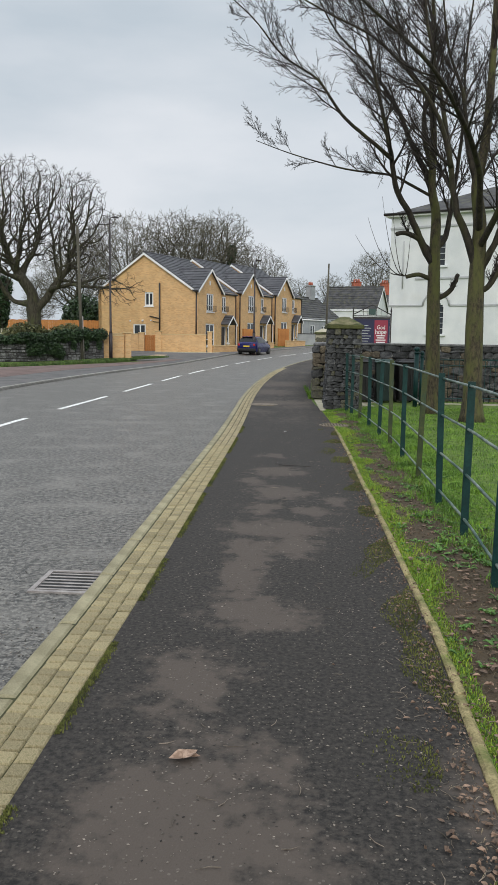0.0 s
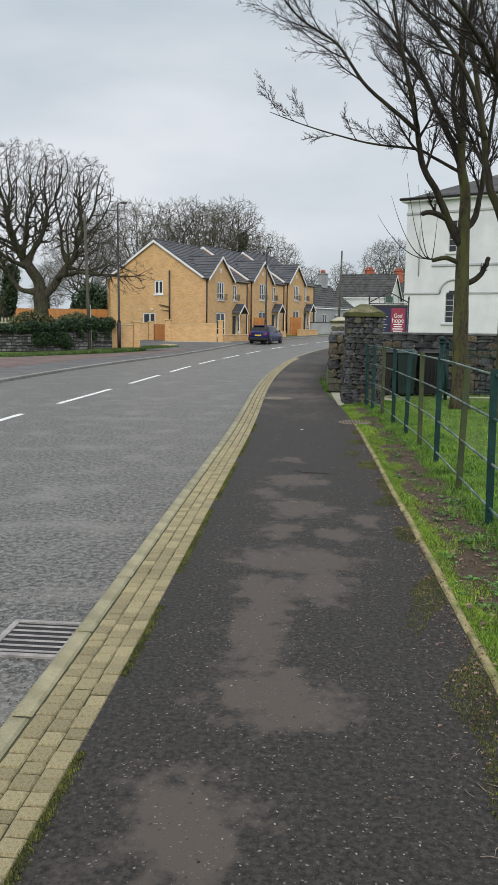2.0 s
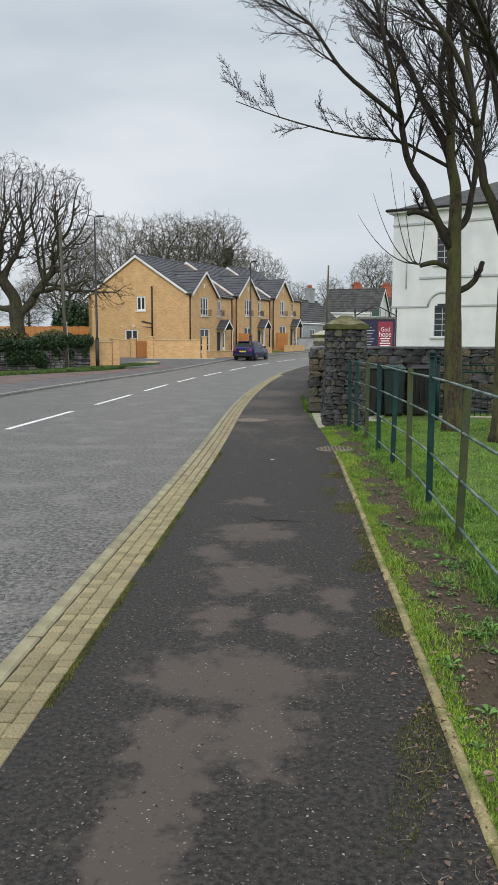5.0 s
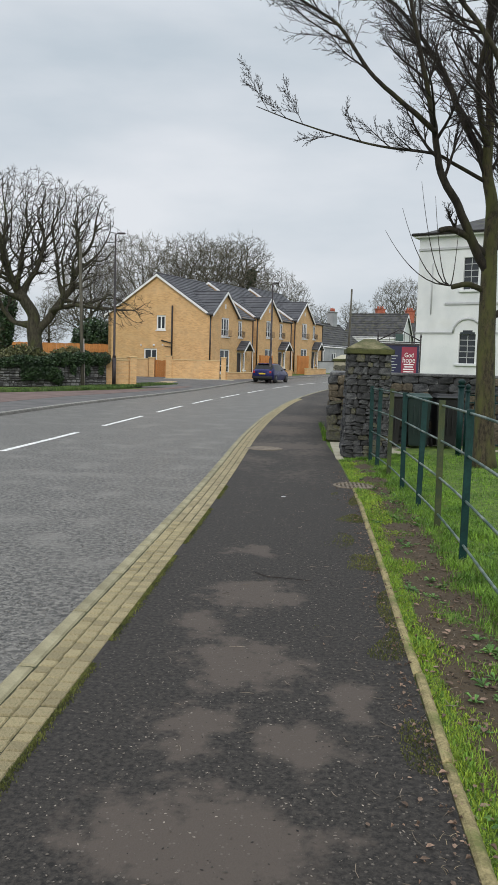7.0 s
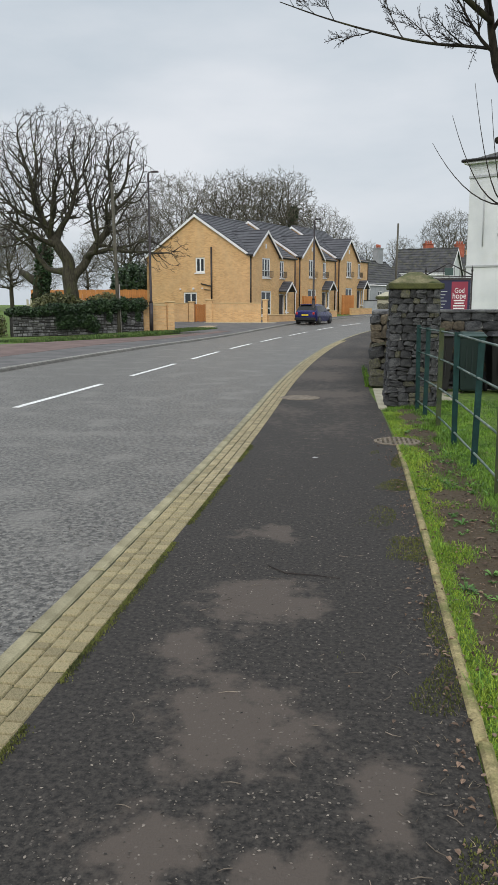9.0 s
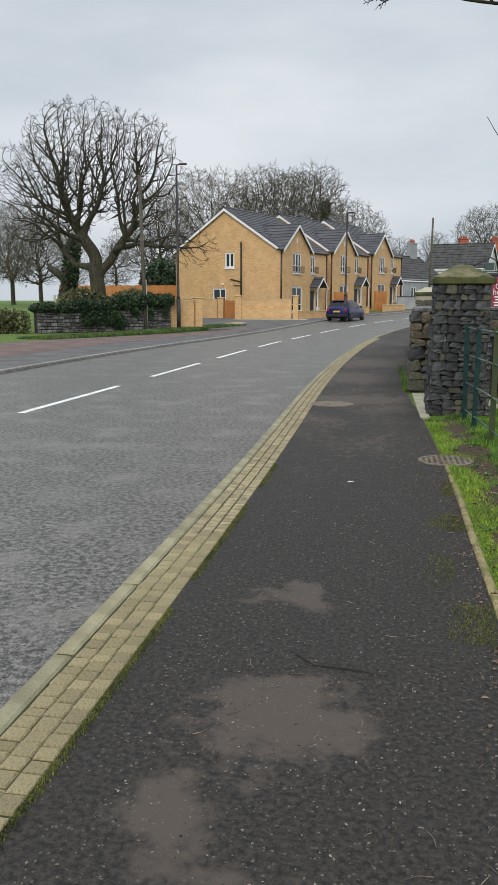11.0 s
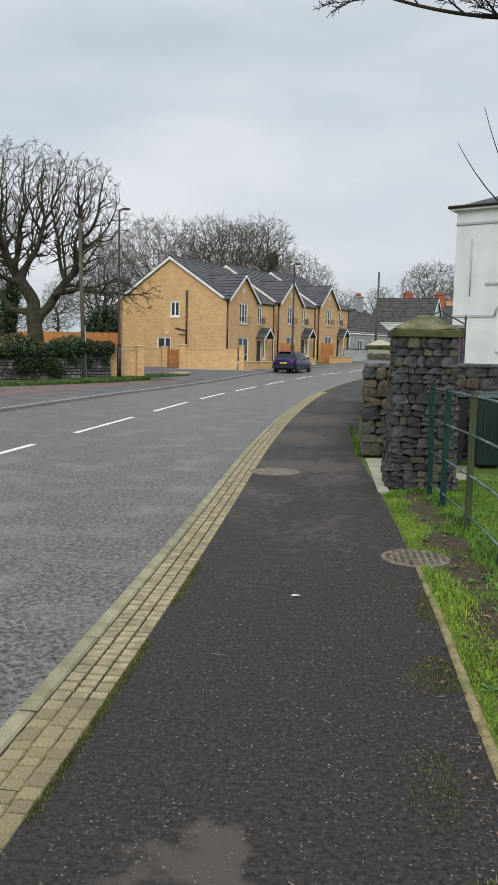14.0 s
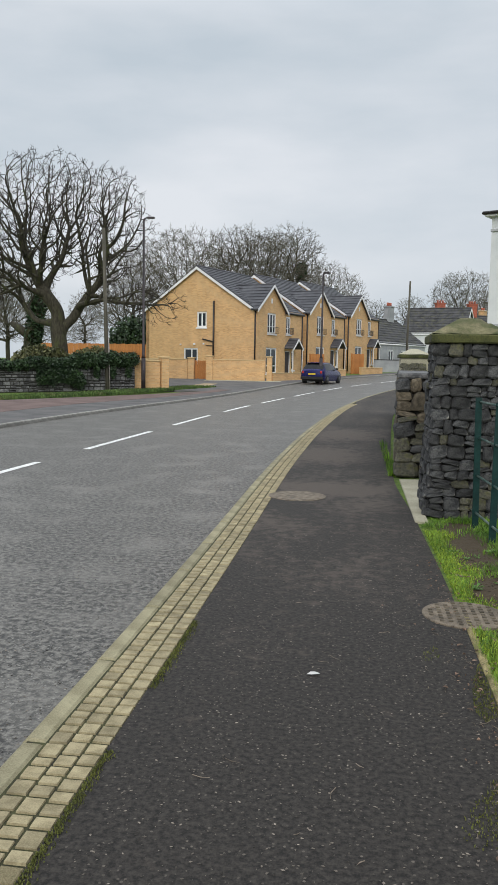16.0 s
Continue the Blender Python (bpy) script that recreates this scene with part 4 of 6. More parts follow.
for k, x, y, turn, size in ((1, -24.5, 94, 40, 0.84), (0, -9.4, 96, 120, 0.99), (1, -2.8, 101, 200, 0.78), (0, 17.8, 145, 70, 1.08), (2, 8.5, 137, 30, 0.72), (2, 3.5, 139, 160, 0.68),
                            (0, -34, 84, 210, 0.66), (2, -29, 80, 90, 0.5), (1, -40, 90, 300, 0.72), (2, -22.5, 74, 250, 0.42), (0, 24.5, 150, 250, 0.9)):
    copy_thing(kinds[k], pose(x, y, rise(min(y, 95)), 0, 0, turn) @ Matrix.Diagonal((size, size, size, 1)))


# ---- the two street trees ----
TWIGGY = dict(n=[8, 6, 4, 2], wander=[0.10, 0.12, 0.15, 0.25], up=[0.05, 0.045, 0.04, 0.03], taper=[0.3, 0.35, 0.5, 0.9], kids=[10, 7, 4], start=[0.15, 0.12, 0.2],
              angle=[(20, 46), (24, 52), (35, 75)], ratio=[0.52, 0.40, 0.20], thin=[0.5, 0.6, 0.95], rmin=0.0036)


def street_tree(name_label, y0, limbs, seed, trunk_r):
    """limbs: each a row of (x, z) points, the depth it ends at, its first and last radius, and how many branches it carries."""
    rng = random.Random(seed)
    base = Vector((limbs[0][0][0][0], y0, 0))
    t = thing("tree", Matrix.Translation(base), name_label, "tree", "street trees")
    twigs_v, twigs_f = [], []
    for li, (pts, y1, r0, r1, n, size) in enumerate(limbs):
        y_start = y0 if li == 0 else limbs[li][1][0]
        y_end = y1 if li == 0 else y1[1]
        ctrl = [Vector((x, y_start + (y_end - y_start) * i / (len(pts) - 1), z)) - base for i, (x, z) in enumerate(pts)]
        path = []
        for i in range(len(ctrl) - 1):
            a, b, c, d = ctrl[max(0, i - 1)], ctrl[i], ctrl[i + 1], ctrl[min(len(ctrl) - 1, i + 2)]
            for s in range(5):
                u = s / 5
                path.append(0.5 * ((2 * b) + (c - a) * u + (2 * a - 5 * b + 4 * c - d) * u * u + (3 * b - a - 3 * c + d) * u**3))
        path.append(ctrl[-1])
        m = len(path) - 1
        rad = [r0 + (r1 - r0) * (i / m) ** 0.8 for i in range(m + 1)]
        if li == 0:
            rad = [r * (1 + 0.35 * max(0, 1 - p.z / 0.35)) * (1 + 0.05 * noise.noise((p.z * 2.5, seed, 0))) for r, p in zip(rad, path)]
        path = [p + 0.35 * r * Vector((noise.noise((i * 0.5, seed, li)), noise.noise((i * 0.5, seed + 9, li)), 0)) * (1 if i and li else 0) for i, (p, r) in enumerate(zip(path, rad))]
        tube_part("trunk" if li == 0 else "limb", [(path, rad)], "bark_near" if li == 0 else "bark_dark", t, 12 if li == 0 else 8, "" if li == 0 else "dark upper limb")
        out = [[] for _ in range(4)]
        for k in range(n):
            f = 0.3 + 0.7 * (k + rng.random()) / n if li else 0.5 + 0.5 * (k + rng.random()) / n
            i = min(m - 1, int(f * m))
            d = (path[i + 1] - path[i]).normalized()
            side = Vector((rng.gauss(-0.25, 1), rng.gauss(0, 1), rng.gauss(0.15, 0.9)))
            side = (side - d * side.dot(d)).normalized()
            a = radians(rng.uniform(22, 50))
            grow(rng, path[i], d * math.cos(a) + side * math.sin(a), size * rng.uniform(0.6, 1.2) * (1.1 - 0.5 * f), min(0.028, rad[i] * 0.55), 0, out, TWIGGY)
        for lv, lev in enumerate(out):
            for p, r in lev:
                tube(p, r, [6, 5, 3, 3][lv], twigs_v, twigs_f, cap=False)
    me = mesh_from("crown", twigs_v, twigs_f, "twig")
    me.shade_smooth()
    cr = new("crown", me)
    cr.parent = t
    return t


T1 = [
    ([(3.30, -0.05), (3.24, 1.61), (3.21, 2.79), (3.2, 3.48), (3.19, 4.17), (3.08, 4.73), (3.08, 5.62), (2.99, 6.72), (3.0, 7.7), (2.83, 9.4)], 16.9, 0.17, 0.03, 10, 1.8),
    ([(3.19, 3.13), (2.9, 3.59), (2.65, 4.1), (2.33, 4.61), (2.2, 5.17), (2.06, 5.73), (1.9, 6.28), (1.73, 6.94), (1.53, 7.7), (1.2, 8.8)], (16.9, 16.2), 0.085, 0.015, 14, 1.5),
    ([(3.13, 4.5), (2.56, 4.78), (2.21, 4.92), (1.39, 5.0), (0.68, 5.15), (0.05, 5.32), (-0.55, 5.52)], (16.9, 16.5), 0.035, 0.006, 8, 1.0),
    ([(2.2, 5.17), (1.6, 5.62), (1.13, 6.0), (0.65, 6.61), (-0.05, 7.04), (-0.64, 7.7), (-1.45, 8.34)], (16.5, 16.0), 0.045, 0.008, 12, 1.3),
    ([(3.12, 4.73), (2.7, 5.51), (2.44, 6.17), (2.14, 6.72), (1.77, 7.27), (1.07, 8.02), (0.6, 8.9)], (16.9, 17.8), 0.07, 0.012, 13, 1.5),
    ([(3.15, 3.36), (2.84, 3.65), (2.54, 3.76), (2.35, 3.72)], (16.9, 16.6), 0.06, 0.045, 1, 0.5),
    ([(3.15, 2.84), (2.87, 2.93), (2.60, 2.87)], (16.9, 16.7), 0.05, 0.04, 0, 0.9),
    ([(3.22, 3.48), (3.42, 3.71), (3.52, 4.17), (3.64, 5.07), (3.76, 6.18), (3.76, 7.27), (3.9, 8.8)], (16.9, 17.5), 0.075, 0.015, 13, 1.5),
    ([(3.3, 2.45), (3.53, 2.58), (3.66, 2.79), (3.72, 2.95)], (16.9, 17.0), 0.06, 0.045, 1, 0.4),
    ([(3.08, 5.0), (2.8, 5.9), (2.9, 6.9), (2.6, 8.0), (2.5, 9.2)], (16.9, 15.6), 0.06, 0.012, 12, 1.5),
]
T2 = [
    ([(3.78, -0.05), (3.74, 1.62), (3.73, 2.9), (3.74, 3.74), (3.65, 4.46), (3.76, 5.27), (3.81, 6.27), (3.83, 7.74), (3.84, 9.3)], 15.4, 0.20, 0.035, 10, 1.9),
    ([(3.69, 3.01), (3.49, 3.53), (3.25, 4.04), (3.11, 4.76), (2.91, 5.77), (2.71, 6.57), (2.52, 7.35), (2.38, 8.6)], (15.4, 15.0), 0.09, 0.016, 14, 1.6),
    ([(3.11, 4.76), (2.87, 5.47), (2.53, 5.97), (2.04, 6.47), (1.51, 6.86), (0.78, 7.16), (-0.07, 7.55)], (15.2, 14.4), 0.055, 0.01, 14, 1.4),
    ([(3.77, 2.9), (3.93, 3.22), (4.11, 3.74), (4.33, 4.46), (4.59, 5.28), (4.71, 6.77), (4.9, 8.2)], (15.4, 14.8), 0.08, 0.015, 13, 1.5),
    ([(3.65, 4.46), (3.45, 5.27), (3.35, 6.17), (3.05, 7.06), (2.89, 8.4)], (15.4, 15.8), 0.07, 0.012, 13, 1.5),
    ([(3.72, 3.6), (3.45, 4.5), (2.9, 5.15), (2.2, 5.65), (1.3, 6.0), (0.45, 6.25)], (15.4, 10.6), 0.07, 0.012, 16, 1.3),
    ([(3.74, 3.3), (3.9, 4.2), (3.8, 5.2), (3.5, 6.0), (3.0, 6.6)], (15.4, 10.8), 0.07, 0.015, 14, 1.3),
    ([(3.76, 2.5), (3.95, 2.62), (4.1, 2.95)], (15.4, 15.2), 0.06, 0.045, 2, 0.5),
]
street_tree("slim bare street tree with mossy brown trunk standing in grass", 16.9, T1, 3, 0.17)
street_tree("thicker bare street tree with greenish trunk beside the railing", 15.4, T2, 8, 0.2)
# thin whips that spring from the cut stubs
whips = thing("whip_shoots", Matrix.Translation((2.55, 16.6, 2.88)), "thin bare shoots sprouting from a pruned branch stub", "branch")
for i, (dx, dz) in enumerate(((-1.05, 0.8), (-0.8, 1.15), (-0.3, 1.35), (-0.55, 0.55), (0.1, 0.9), (-0.5, 1.6))):
    tube_part("shoot", [([(dx * (k / 8) ** 0.75, 0.05 * (i - 3) * k / 8, dz * (k / 8) ** 1.6) for k in range(9)], [0.011 - 0.001 * k for k in range(9)])], "twig", whips, 5)


# ---- green railing ----
POSTS = [-1.4, -0.15, 1.15, 2.45, 3.75, 5.02, 6.3, 7.56, 8.93, 10.4, 11.78, 13.01, 14.24, 15.45, 16.55, 17.25]


RAIL_LINE = [(-2, 1.20), (5, 1.44), (6.3, 1.53), (9, 1.62), (11.8, 1.69), (13.5, 1.67), (15.4, 1.61), (17.4, 1.49)]


def fence_x(y):
    return along(RAIL_LINE, y)


fence = thing("estate_railing", Matrix.Translation((fence_x(0), 0, 0)), "green painted steel railing with flat posts and four round rails", "railing")
for i, y in enumerate(POSTS):
    h = 1.27 + 0.015 * math.sin(i * 2.1)
    bm = boxes((-0.031, 0.031, -0.006, 0.006, -0.25, h), bevel=0.002)
    mossy = i in (1, 4, 8, 10, 13)
    p = part("post", bm, "fence_mossy" if mossy else "fence", fence, "post stained with green algae" if mossy else "")
    p.matrix_local = Matrix.Translation((fence_x(y) - fence_x(0), y, 0)) @ pose(0, 0, 0, 1.2 * math.sin(i * 1.7), 1.0 * math.cos(i * 2.3), 6 * math.sin(i))
for z in (1.235, 0.885, 0.515, 0.15):
    tube_part("rail", [([(fence_x(y) - fence_x(0) - 0.002, y, z + 0.006 * math.sin(y * 1.3 + z)) for y in np.linspace(-2, 17.4, 40)], 0.0115)], "rail", fence, 8)


# ---- rubble stones ----
def stone_mesh(seed):
    rng = random.Random(seed)
    bm = bmesh.new()
    bmesh.ops.create_cube(bm, size=1)
    for v in bm.verts:
        v.co += Vector([rng.uniform(-0.13, 0.09) * (1 if c > 0 else -1) for c in v.co])
    bmesh.ops.bevel(bm, geom=bm.edges[:], offset=0.17, segments=1, affect="EDGES")
    for v in bm.verts:
        v.co += Vector([rng.uniform(-0.06, 0.06) for _ in range(3)])
    me = bpy.data.meshes.new("stone")
    bm.to_mesh(me)
    bm.free()
    return me


STONES = {}
for mt in ("stone", "stone_green", "stone_brown"):
    STONES[mt] = []
    for k in range(7):
        me = stone_mesh(k)
        me.materials.append(MAT[mt])
        STONES[mt].append(me)


def layout(rng, width, height, rows, lens):
    z = 0.0
    while z < height - 0.03:
        h = min(rng.uniform(*rows), height - z)
        u = -rng.uniform(0, 0.06)
        while u < width:
            ln = rng.uniform(*lens)
            if width - (u + ln) < lens[0] * 0.6:
                ln = width - u + rng.uniform(0, 0.02)
            if rng.random() < 0.22 and h > 0.09:
                k = h * rng.uniform(0.4, 0.6)
                yield u, z, ln, k
                yield u, z + k, ln, h - k
            else:
                yield u, z, ln, h
            u += ln
        z += h


def stone_face(parent, m, width, height, seed, rows=(0.07, 0.15), lens=(0.08, 0.22), mats=("stone",) * 8 + ("stone_green",), depth=0.07, flare=0.0, skip=None):
    """Stones as parts over a face: m puts u along x, outward along -y."""
    rng = random.Random(seed)
    for u, z, ln, h in layout(rng, width, height, rows, lens):
        if skip and skip(u, z):
            continue
        mt = rng.choice(mats)
        ob = new("stone", rng.choice(STONES[mt]))
        ob.parent = parent
        out = flare * max(0, 1 - z / height) ** 1.5 + rng.uniform(-0.012, 0.022)
        ob.matrix_local = m @ Matrix.Translation((u + ln / 2, -out + 0.015, z + h / 2)) @ Euler((rng.uniform(-0.1, 0.1), rng.uniform(-0.22, 0.22), rng.uniform(-0.14, 0.14))).to_matrix().to_4x4() @ Matrix.Diagonal((ln + 0.002, depth * rng.uniform(0.95, 1.25), h + 0.002, 1))


def pyramid_cap(parent, w, d, z, over, edge, peak, mat="cap"):
    bm = boxes((-w / 2 - over, w / 2 + over, -d / 2 - over, d / 2 + over, z, z + edge), bevel=0.012)
    part("cap_edge", bm, "cap_edge", parent)
    v, f = [], []
    n = 9
    for j in range(n):
        for i in range(n):
            x, y = (i / (n - 1) - 0.5) * (w + 2 * over - 0.03), (j / (n - 1) - 0.5) * (d + 2 * over - 0.03)
            k = 1 - max(abs(x) / (w / 2 + over), abs(y) / (d / 2 + over))
            v.append((x, y, z + edge - 0.004 + peak * min(1, k * 1.25) + 0.012 * noise.noise((x * 9, y * 9, 1))))
    for j in range(n - 1):
        for i in range(n - 1):
            f.append((j * n + i, j * n + i + 1, (j + 1) * n + i + 1, (j + 1) * n + i))
    me = mesh_from("cap_top", v, f, mat)
    me.shade_smooth()
    ob = new("cap_top", me)
    ob.parent = parent


PX, PY, PW, PH = 1.46, 18.06, 0.69, 1.80
pillar = thing("stone_pillar", Matrix.Translation((PX, PY, 0)), "dark rubble stone gate pillar with mossy pyramid cap", "gate pillar")
part("core", boxes((-PW / 2 + 0.03, PW / 2 - 0.03, -PW / 2 + 0.03, PW / 2 - 0.03, -0.1, PH)), "mortar", pillar)
for ang, sd in ((0, 1), (90, 2), (180, 3), (270, 4)):
    stone_face(pillar, Matrix.Rotation(radians(ang), 4, "Z") @ Matrix.Translation((-PW / 2, -PW / 2, 0)), PW, PH, sd, flare=0.05, lens=(0.07, 0.2), rows=(0.07, 0.15))
pyramid_cap(pillar, PW, PW, PH, 0.07, 0.09, 0.19)

# low wall that begins beyond the gap, and its pale gate pier
wall = thing("boundary_wall", pose(0.9, 20.55, 0, 0, 0, -3), "old brown rubble stone wall with worn mortar and weeds", "stone wall")
part("core", boxes((0.03, 0.47, 0.05, 14.5, -0.1, 1.38)), "mortar", wall)
part("coping", boxes((-0.02, 0.5, -0.02, 14.5, 1.38, 1.46), bevel=0.02), "stone_mass", wall)
stone_face(wall, Matrix.Translation((0, 0, 0)), 0.5, 1.38, 11, rows=(0.14, 0.3), lens=(0.16, 0.34), mats=("stone_brown", "stone", "stone_green"), depth=0.14)
stone_face(wall, Matrix.Translation((0, 14.4, 0)) @ Matrix.Rotation(radians(-90), 4, "Z"), 14.3, 1.38, 12, rows=(0.12, 0.24), lens=(0.25, 0.5), mats=("stone_brown", "stone"))
pier = thing("pale_gate_pier", Matrix.Translation((1.42, 25.3, 0)), "pale stone gate pier with a shallow cap", "gate pier")
part("shaft", boxes((-0.27, 0.27, -0.27, 0.27, 0, 1.70), bevel=0.01), "concrete", pier)
stone_face(pier, Matrix.Translation((-0.22, -0.30, 1.2)), 0.44, 0.4, 5, rows=(0.28, 0.3), lens=(0.16, 0.2), mats=("stone_green",), depth=0.05)
pyramid_cap(pier, 0.5, 0.5, 1.70, 0.06, 0.07, 0.12, "concrete")

# rear wall behind the lawn
rear = thing("rear_wall", Matrix.Translation((1.4, 20.3, 0)), "dark old rubble stone wall behind the lawn", "stone wall")
part("core", boxes((0.02, 10.5, 0.04, 0.42, -0.1, 1.42)), "mortar", rear)
part("coping", boxes((0, 10.5, -0.03, 0.46, 1.42, 1.48), bevel=0.015), "stone_mass", rear)
stone_face(rear, Matrix.Identity(4), 6.2, 1.42, 21, rows=(0.12, 0.24), lens=(0.18, 0.42), mats=("stone", "stone_brown", "stone"))
v, f = [], []
rng = random.Random(4)
for u, z, ln, h in layout(rng, 4.2, 1.42, (0.14, 0.24), (0.2, 0.45)):
    b = len(v)
    x0, x1, z0, z1 = 6.22 + u + 0.01, 6.22 + u + ln - 0.01, z + 0.01, z + h - 0.01
    v += [(x0, 0.05, z0), (x1, 0.05, z0), (x1, 0.05, z1), (x0, 0.05, z1), (x0 + 0.03, -0.02, z0 + 0.03), (x1 - 0.03, -0.02, z0 + 0.03), (x1 - 0.03, -0.02, z1 - 0.03), (x0 + 0.03, -0.02, z1 - 0.03)]
    f += [(b + 4, b + 5, b + 6, b + 7), (b, b + 1, b + 5, b + 4), (b + 1, b + 2, b + 6, b + 5), (b + 2, b + 3, b + 7, b + 6), (b + 3, b, b + 4, b + 7)]
ob = new("stonework", mesh_from("stonework", v, f, "stone_mass"))
ob.parent = rear
tagged(ob, kind="stuff")

# concrete threshold through the gap
tagged(part("threshold", boxes((0.93, 9.5, 18.45, 20.3, -0.2, 0.012), (0.93, 1.06, 17.35, 18.449, -0.2, 0.012)), "concrete"), "pale concrete path through the gateway", kind="structure")


# ---- bins, gate and noticeboard ----
def wheelie_bin(x, y, turn, mat, lid_mat, label):
    b = thing("wheelie_bin", pose(x, y, 0.012, 0, 0, turn), label, "wheelie bin", "wheelie bins")
    bm = bmesh.new()
    b.matrix_world = b.matrix_world @ Matrix.Diagonal((0.8, 0.85, 1, 1))
    vs = [bm.verts.new(p) for p in ((-0.22, -0.26, 0.06), (0.22, -0.26, 0.06), (0.22, 0.2, 0.06), (-0.22, 0.2, 0.06), (-0.28, -0.34, 0.98), (0.28, -0.34, 0.98), (0.28, 0.3, 0.98), (-0.28, 0.3, 0.98))]
    for q in ((3, 2, 1, 0), (4, 5, 6, 7), (0, 1, 5, 4), (1, 2, 6, 5), (2, 3, 7, 6), (3, 0, 4, 7)):
        bm.faces.new([vs[i] for i in q])
    bmesh.ops.bevel(bm, geom=bm.edges[:], offset=0.02, segments=2, affect="EDGES")
    part("body", bm, mat, b)
    bm = boxes((-0.3, 0.3, -0.37, 0.36, 0.985, 1.05), bevel=0.03)
    for q in bm.verts:
        if q.co.z > 1.02:
            q.co.x *= 0.85
            q.co.y *= 0.85
            q.co.z += 0.03
    part("lid", bm, lid_mat, b)
    tube_part("handle", [([(-0.22, 0.4, 0.98), (0.22, 0.4, 0.98)], 0.018)], mat, b, 8)
    for s in (-0.24, 0.24):
        tube_part("wheel", [([(s - 0.03, 0.22, 0.1), (s + 0.03, 0.22, 0.1)], 0.1)], "rubber", b, 14)
    for s in (-0.12, 0.0, 0.12):
        part("rib", boxes((s - 0.015, s + 0.015, -0.335, -0.30, 0.3, 0.85), bevel=0.004), mat, b)
    return b


wheelie_bin(2.05, 19.75, 2, "bin_black", "bin_black", "black wheelie bin against the stone wall")
wheelie_bin(2.62, 19.7, -3, "bin_green", "bin_lid", "dark green wheelie bin with pale lid by the stone wall")
wheelie_bin(3.15, 19.8, 4, "bin_black", "bin_black", "black wheelie bin with closed lid beside another bin")


def ball_post(parent, x, y, h, r):
    tube_part("gate_post", [([(x, y, -0.1), (x, y, h)], r)], "fence", parent, 12)
    v, f = [], []
    tube([Vector((x, y, h + k)) for k in (0, 0.02, 0.035, 0.05, 0.08, 0.11, 0.135, 0.15)], [r * 1.35, r * 1.35, r * 0.7, r * 0.9, r * 1.25, r * 1.2, r * 0.75, 0.005], 12, v, f)
    me = mesh_from("finial", v, f, "fence")
    me.shade_smooth()
    o = new("finial", me)
    o.parent = parent


gate = thing("metal_gate", Matrix.Translation((3.2, 18.5, 0)), "green steel gate posts with ball finials and thin railings", "gate")
ball_post(gate, 0, 0, 1.27, 0.055)
ball_post(gate, 0.16, 0.2, 1.18, 0.04)
for z in (1.12, 0.98, 0.2):
    tube_part("gate_rail", [([(0.16, 0.2, z), (3.4, 0.9, z)], 0.014)], "fence", gate, 6)
for k in range(24):
    x = 0.3 + k * 0.13
    tube_part("bar", [([(x, 0.2 + (x - 0.16) * 0.216, 0.1), (x, 0.2 + (x - 0.16) * 0.216, 1.12)], 0.007)], "fence", gate, 5)
ball_post(gate, 3.45, 0.9, 1.2, 0.045)

SX, SY = 5.07, 36.3
board = thing("noticeboard", pose(SX, SY, -0.36, 0, 0, -6) @ Matrix.Diagonal((0.8, 1, 0.98, 1)), "navy church noticeboard on black posts with a red poster", "noticeboard")
part("post", boxes((-0.07, 0.0, -0.04, 0.04, -0.1, 3.15), bevel=0.01), "post_dark", board)
part("post", boxes((-2.2, -2.13, -0.04, 0.04, -0.1, 3.15), bevel=0.01), "post_dark", board)
part("cabinet", boxes((-2.12, -0.08, -0.05, 0.05, 1.45, 2.98), bevel=0.015), "navy", board)
part("cabinet_frame", boxes((-2.12, -0.08, -0.075, -0.052, 2.9, 2.98), (-2.12, -0.08, -0.075, -0.052, 1.45, 1.53)), "post_dark", board)
poster = part("poster", boxes((-0.95, -0.2, -0.062, -0.053, 1.65, 2.84)), "poster_red", board, "red poster with white lettering")
part("poster_panel", boxes((-1.95, -1.1, -0.062, -0.053, 1.7, 2.8)), "navy", board, "blue poster panel")


def lettering(text, x, z, size, parent, y=-0.066):
    cu = bpy.data.curves.new("lettering", "FONT")
    cu.body, cu.size, cu.align_x, cu.extrude = text, size, "CENTER", 0.001
    me = bpy.data.meshes.new_from_object(bpy.data.objects.new("tmp", cu))
    me.materials.clear()
    me.materials.append(MAT["white"])
    o = new("lettering", me)
    o.parent = parent
    o.matrix_local = pose(x, y, z, 90, 0, 0)


lettering("God", -0.58, 2.42, 0.26, board)
lettering("hope", -0.58, 2.2, 0.32, board)
for i, (w, z) in enumerate(((0.5, 2.1), (0.42, 2.0), (0.55, 1.9), (0.5, 1.8), (0.36, 1.72))):
    part("text_bar", boxes((-0.58 - w / 2, -0.58 + w / 2, -0.067, -0.0625, z, z + 0.045)), "white", board)
for k in range(7):
    part("text_bar", boxes((-1.85, -1.3 + 0.08 * (k % 3), -0.067, -0.0625, 1.85 + 0.12 * k, 1.88 + 0.12 * k)), "band", board)
for x in (-0.035, -2.165):
    v, f = [], []
    tube([Vector((x, 0, 3.15 + k)) for k in (0, 0.05, 0.09, 0.14, 0.2, 0.3)], [0.05, 0.03, 0.05, 0.05, 0.03, 0.004], 8, v, f)
    o = new("finial", mesh_from("finial", v, f, "post_dark"))
    o.parent = board
tube_part("arch_bar", [([(-2.13, 0, 3.1), (-1.1, 0, 3.55), (-0.07, 0, 3.1)], 0.025)], "post_dark", board, 6)
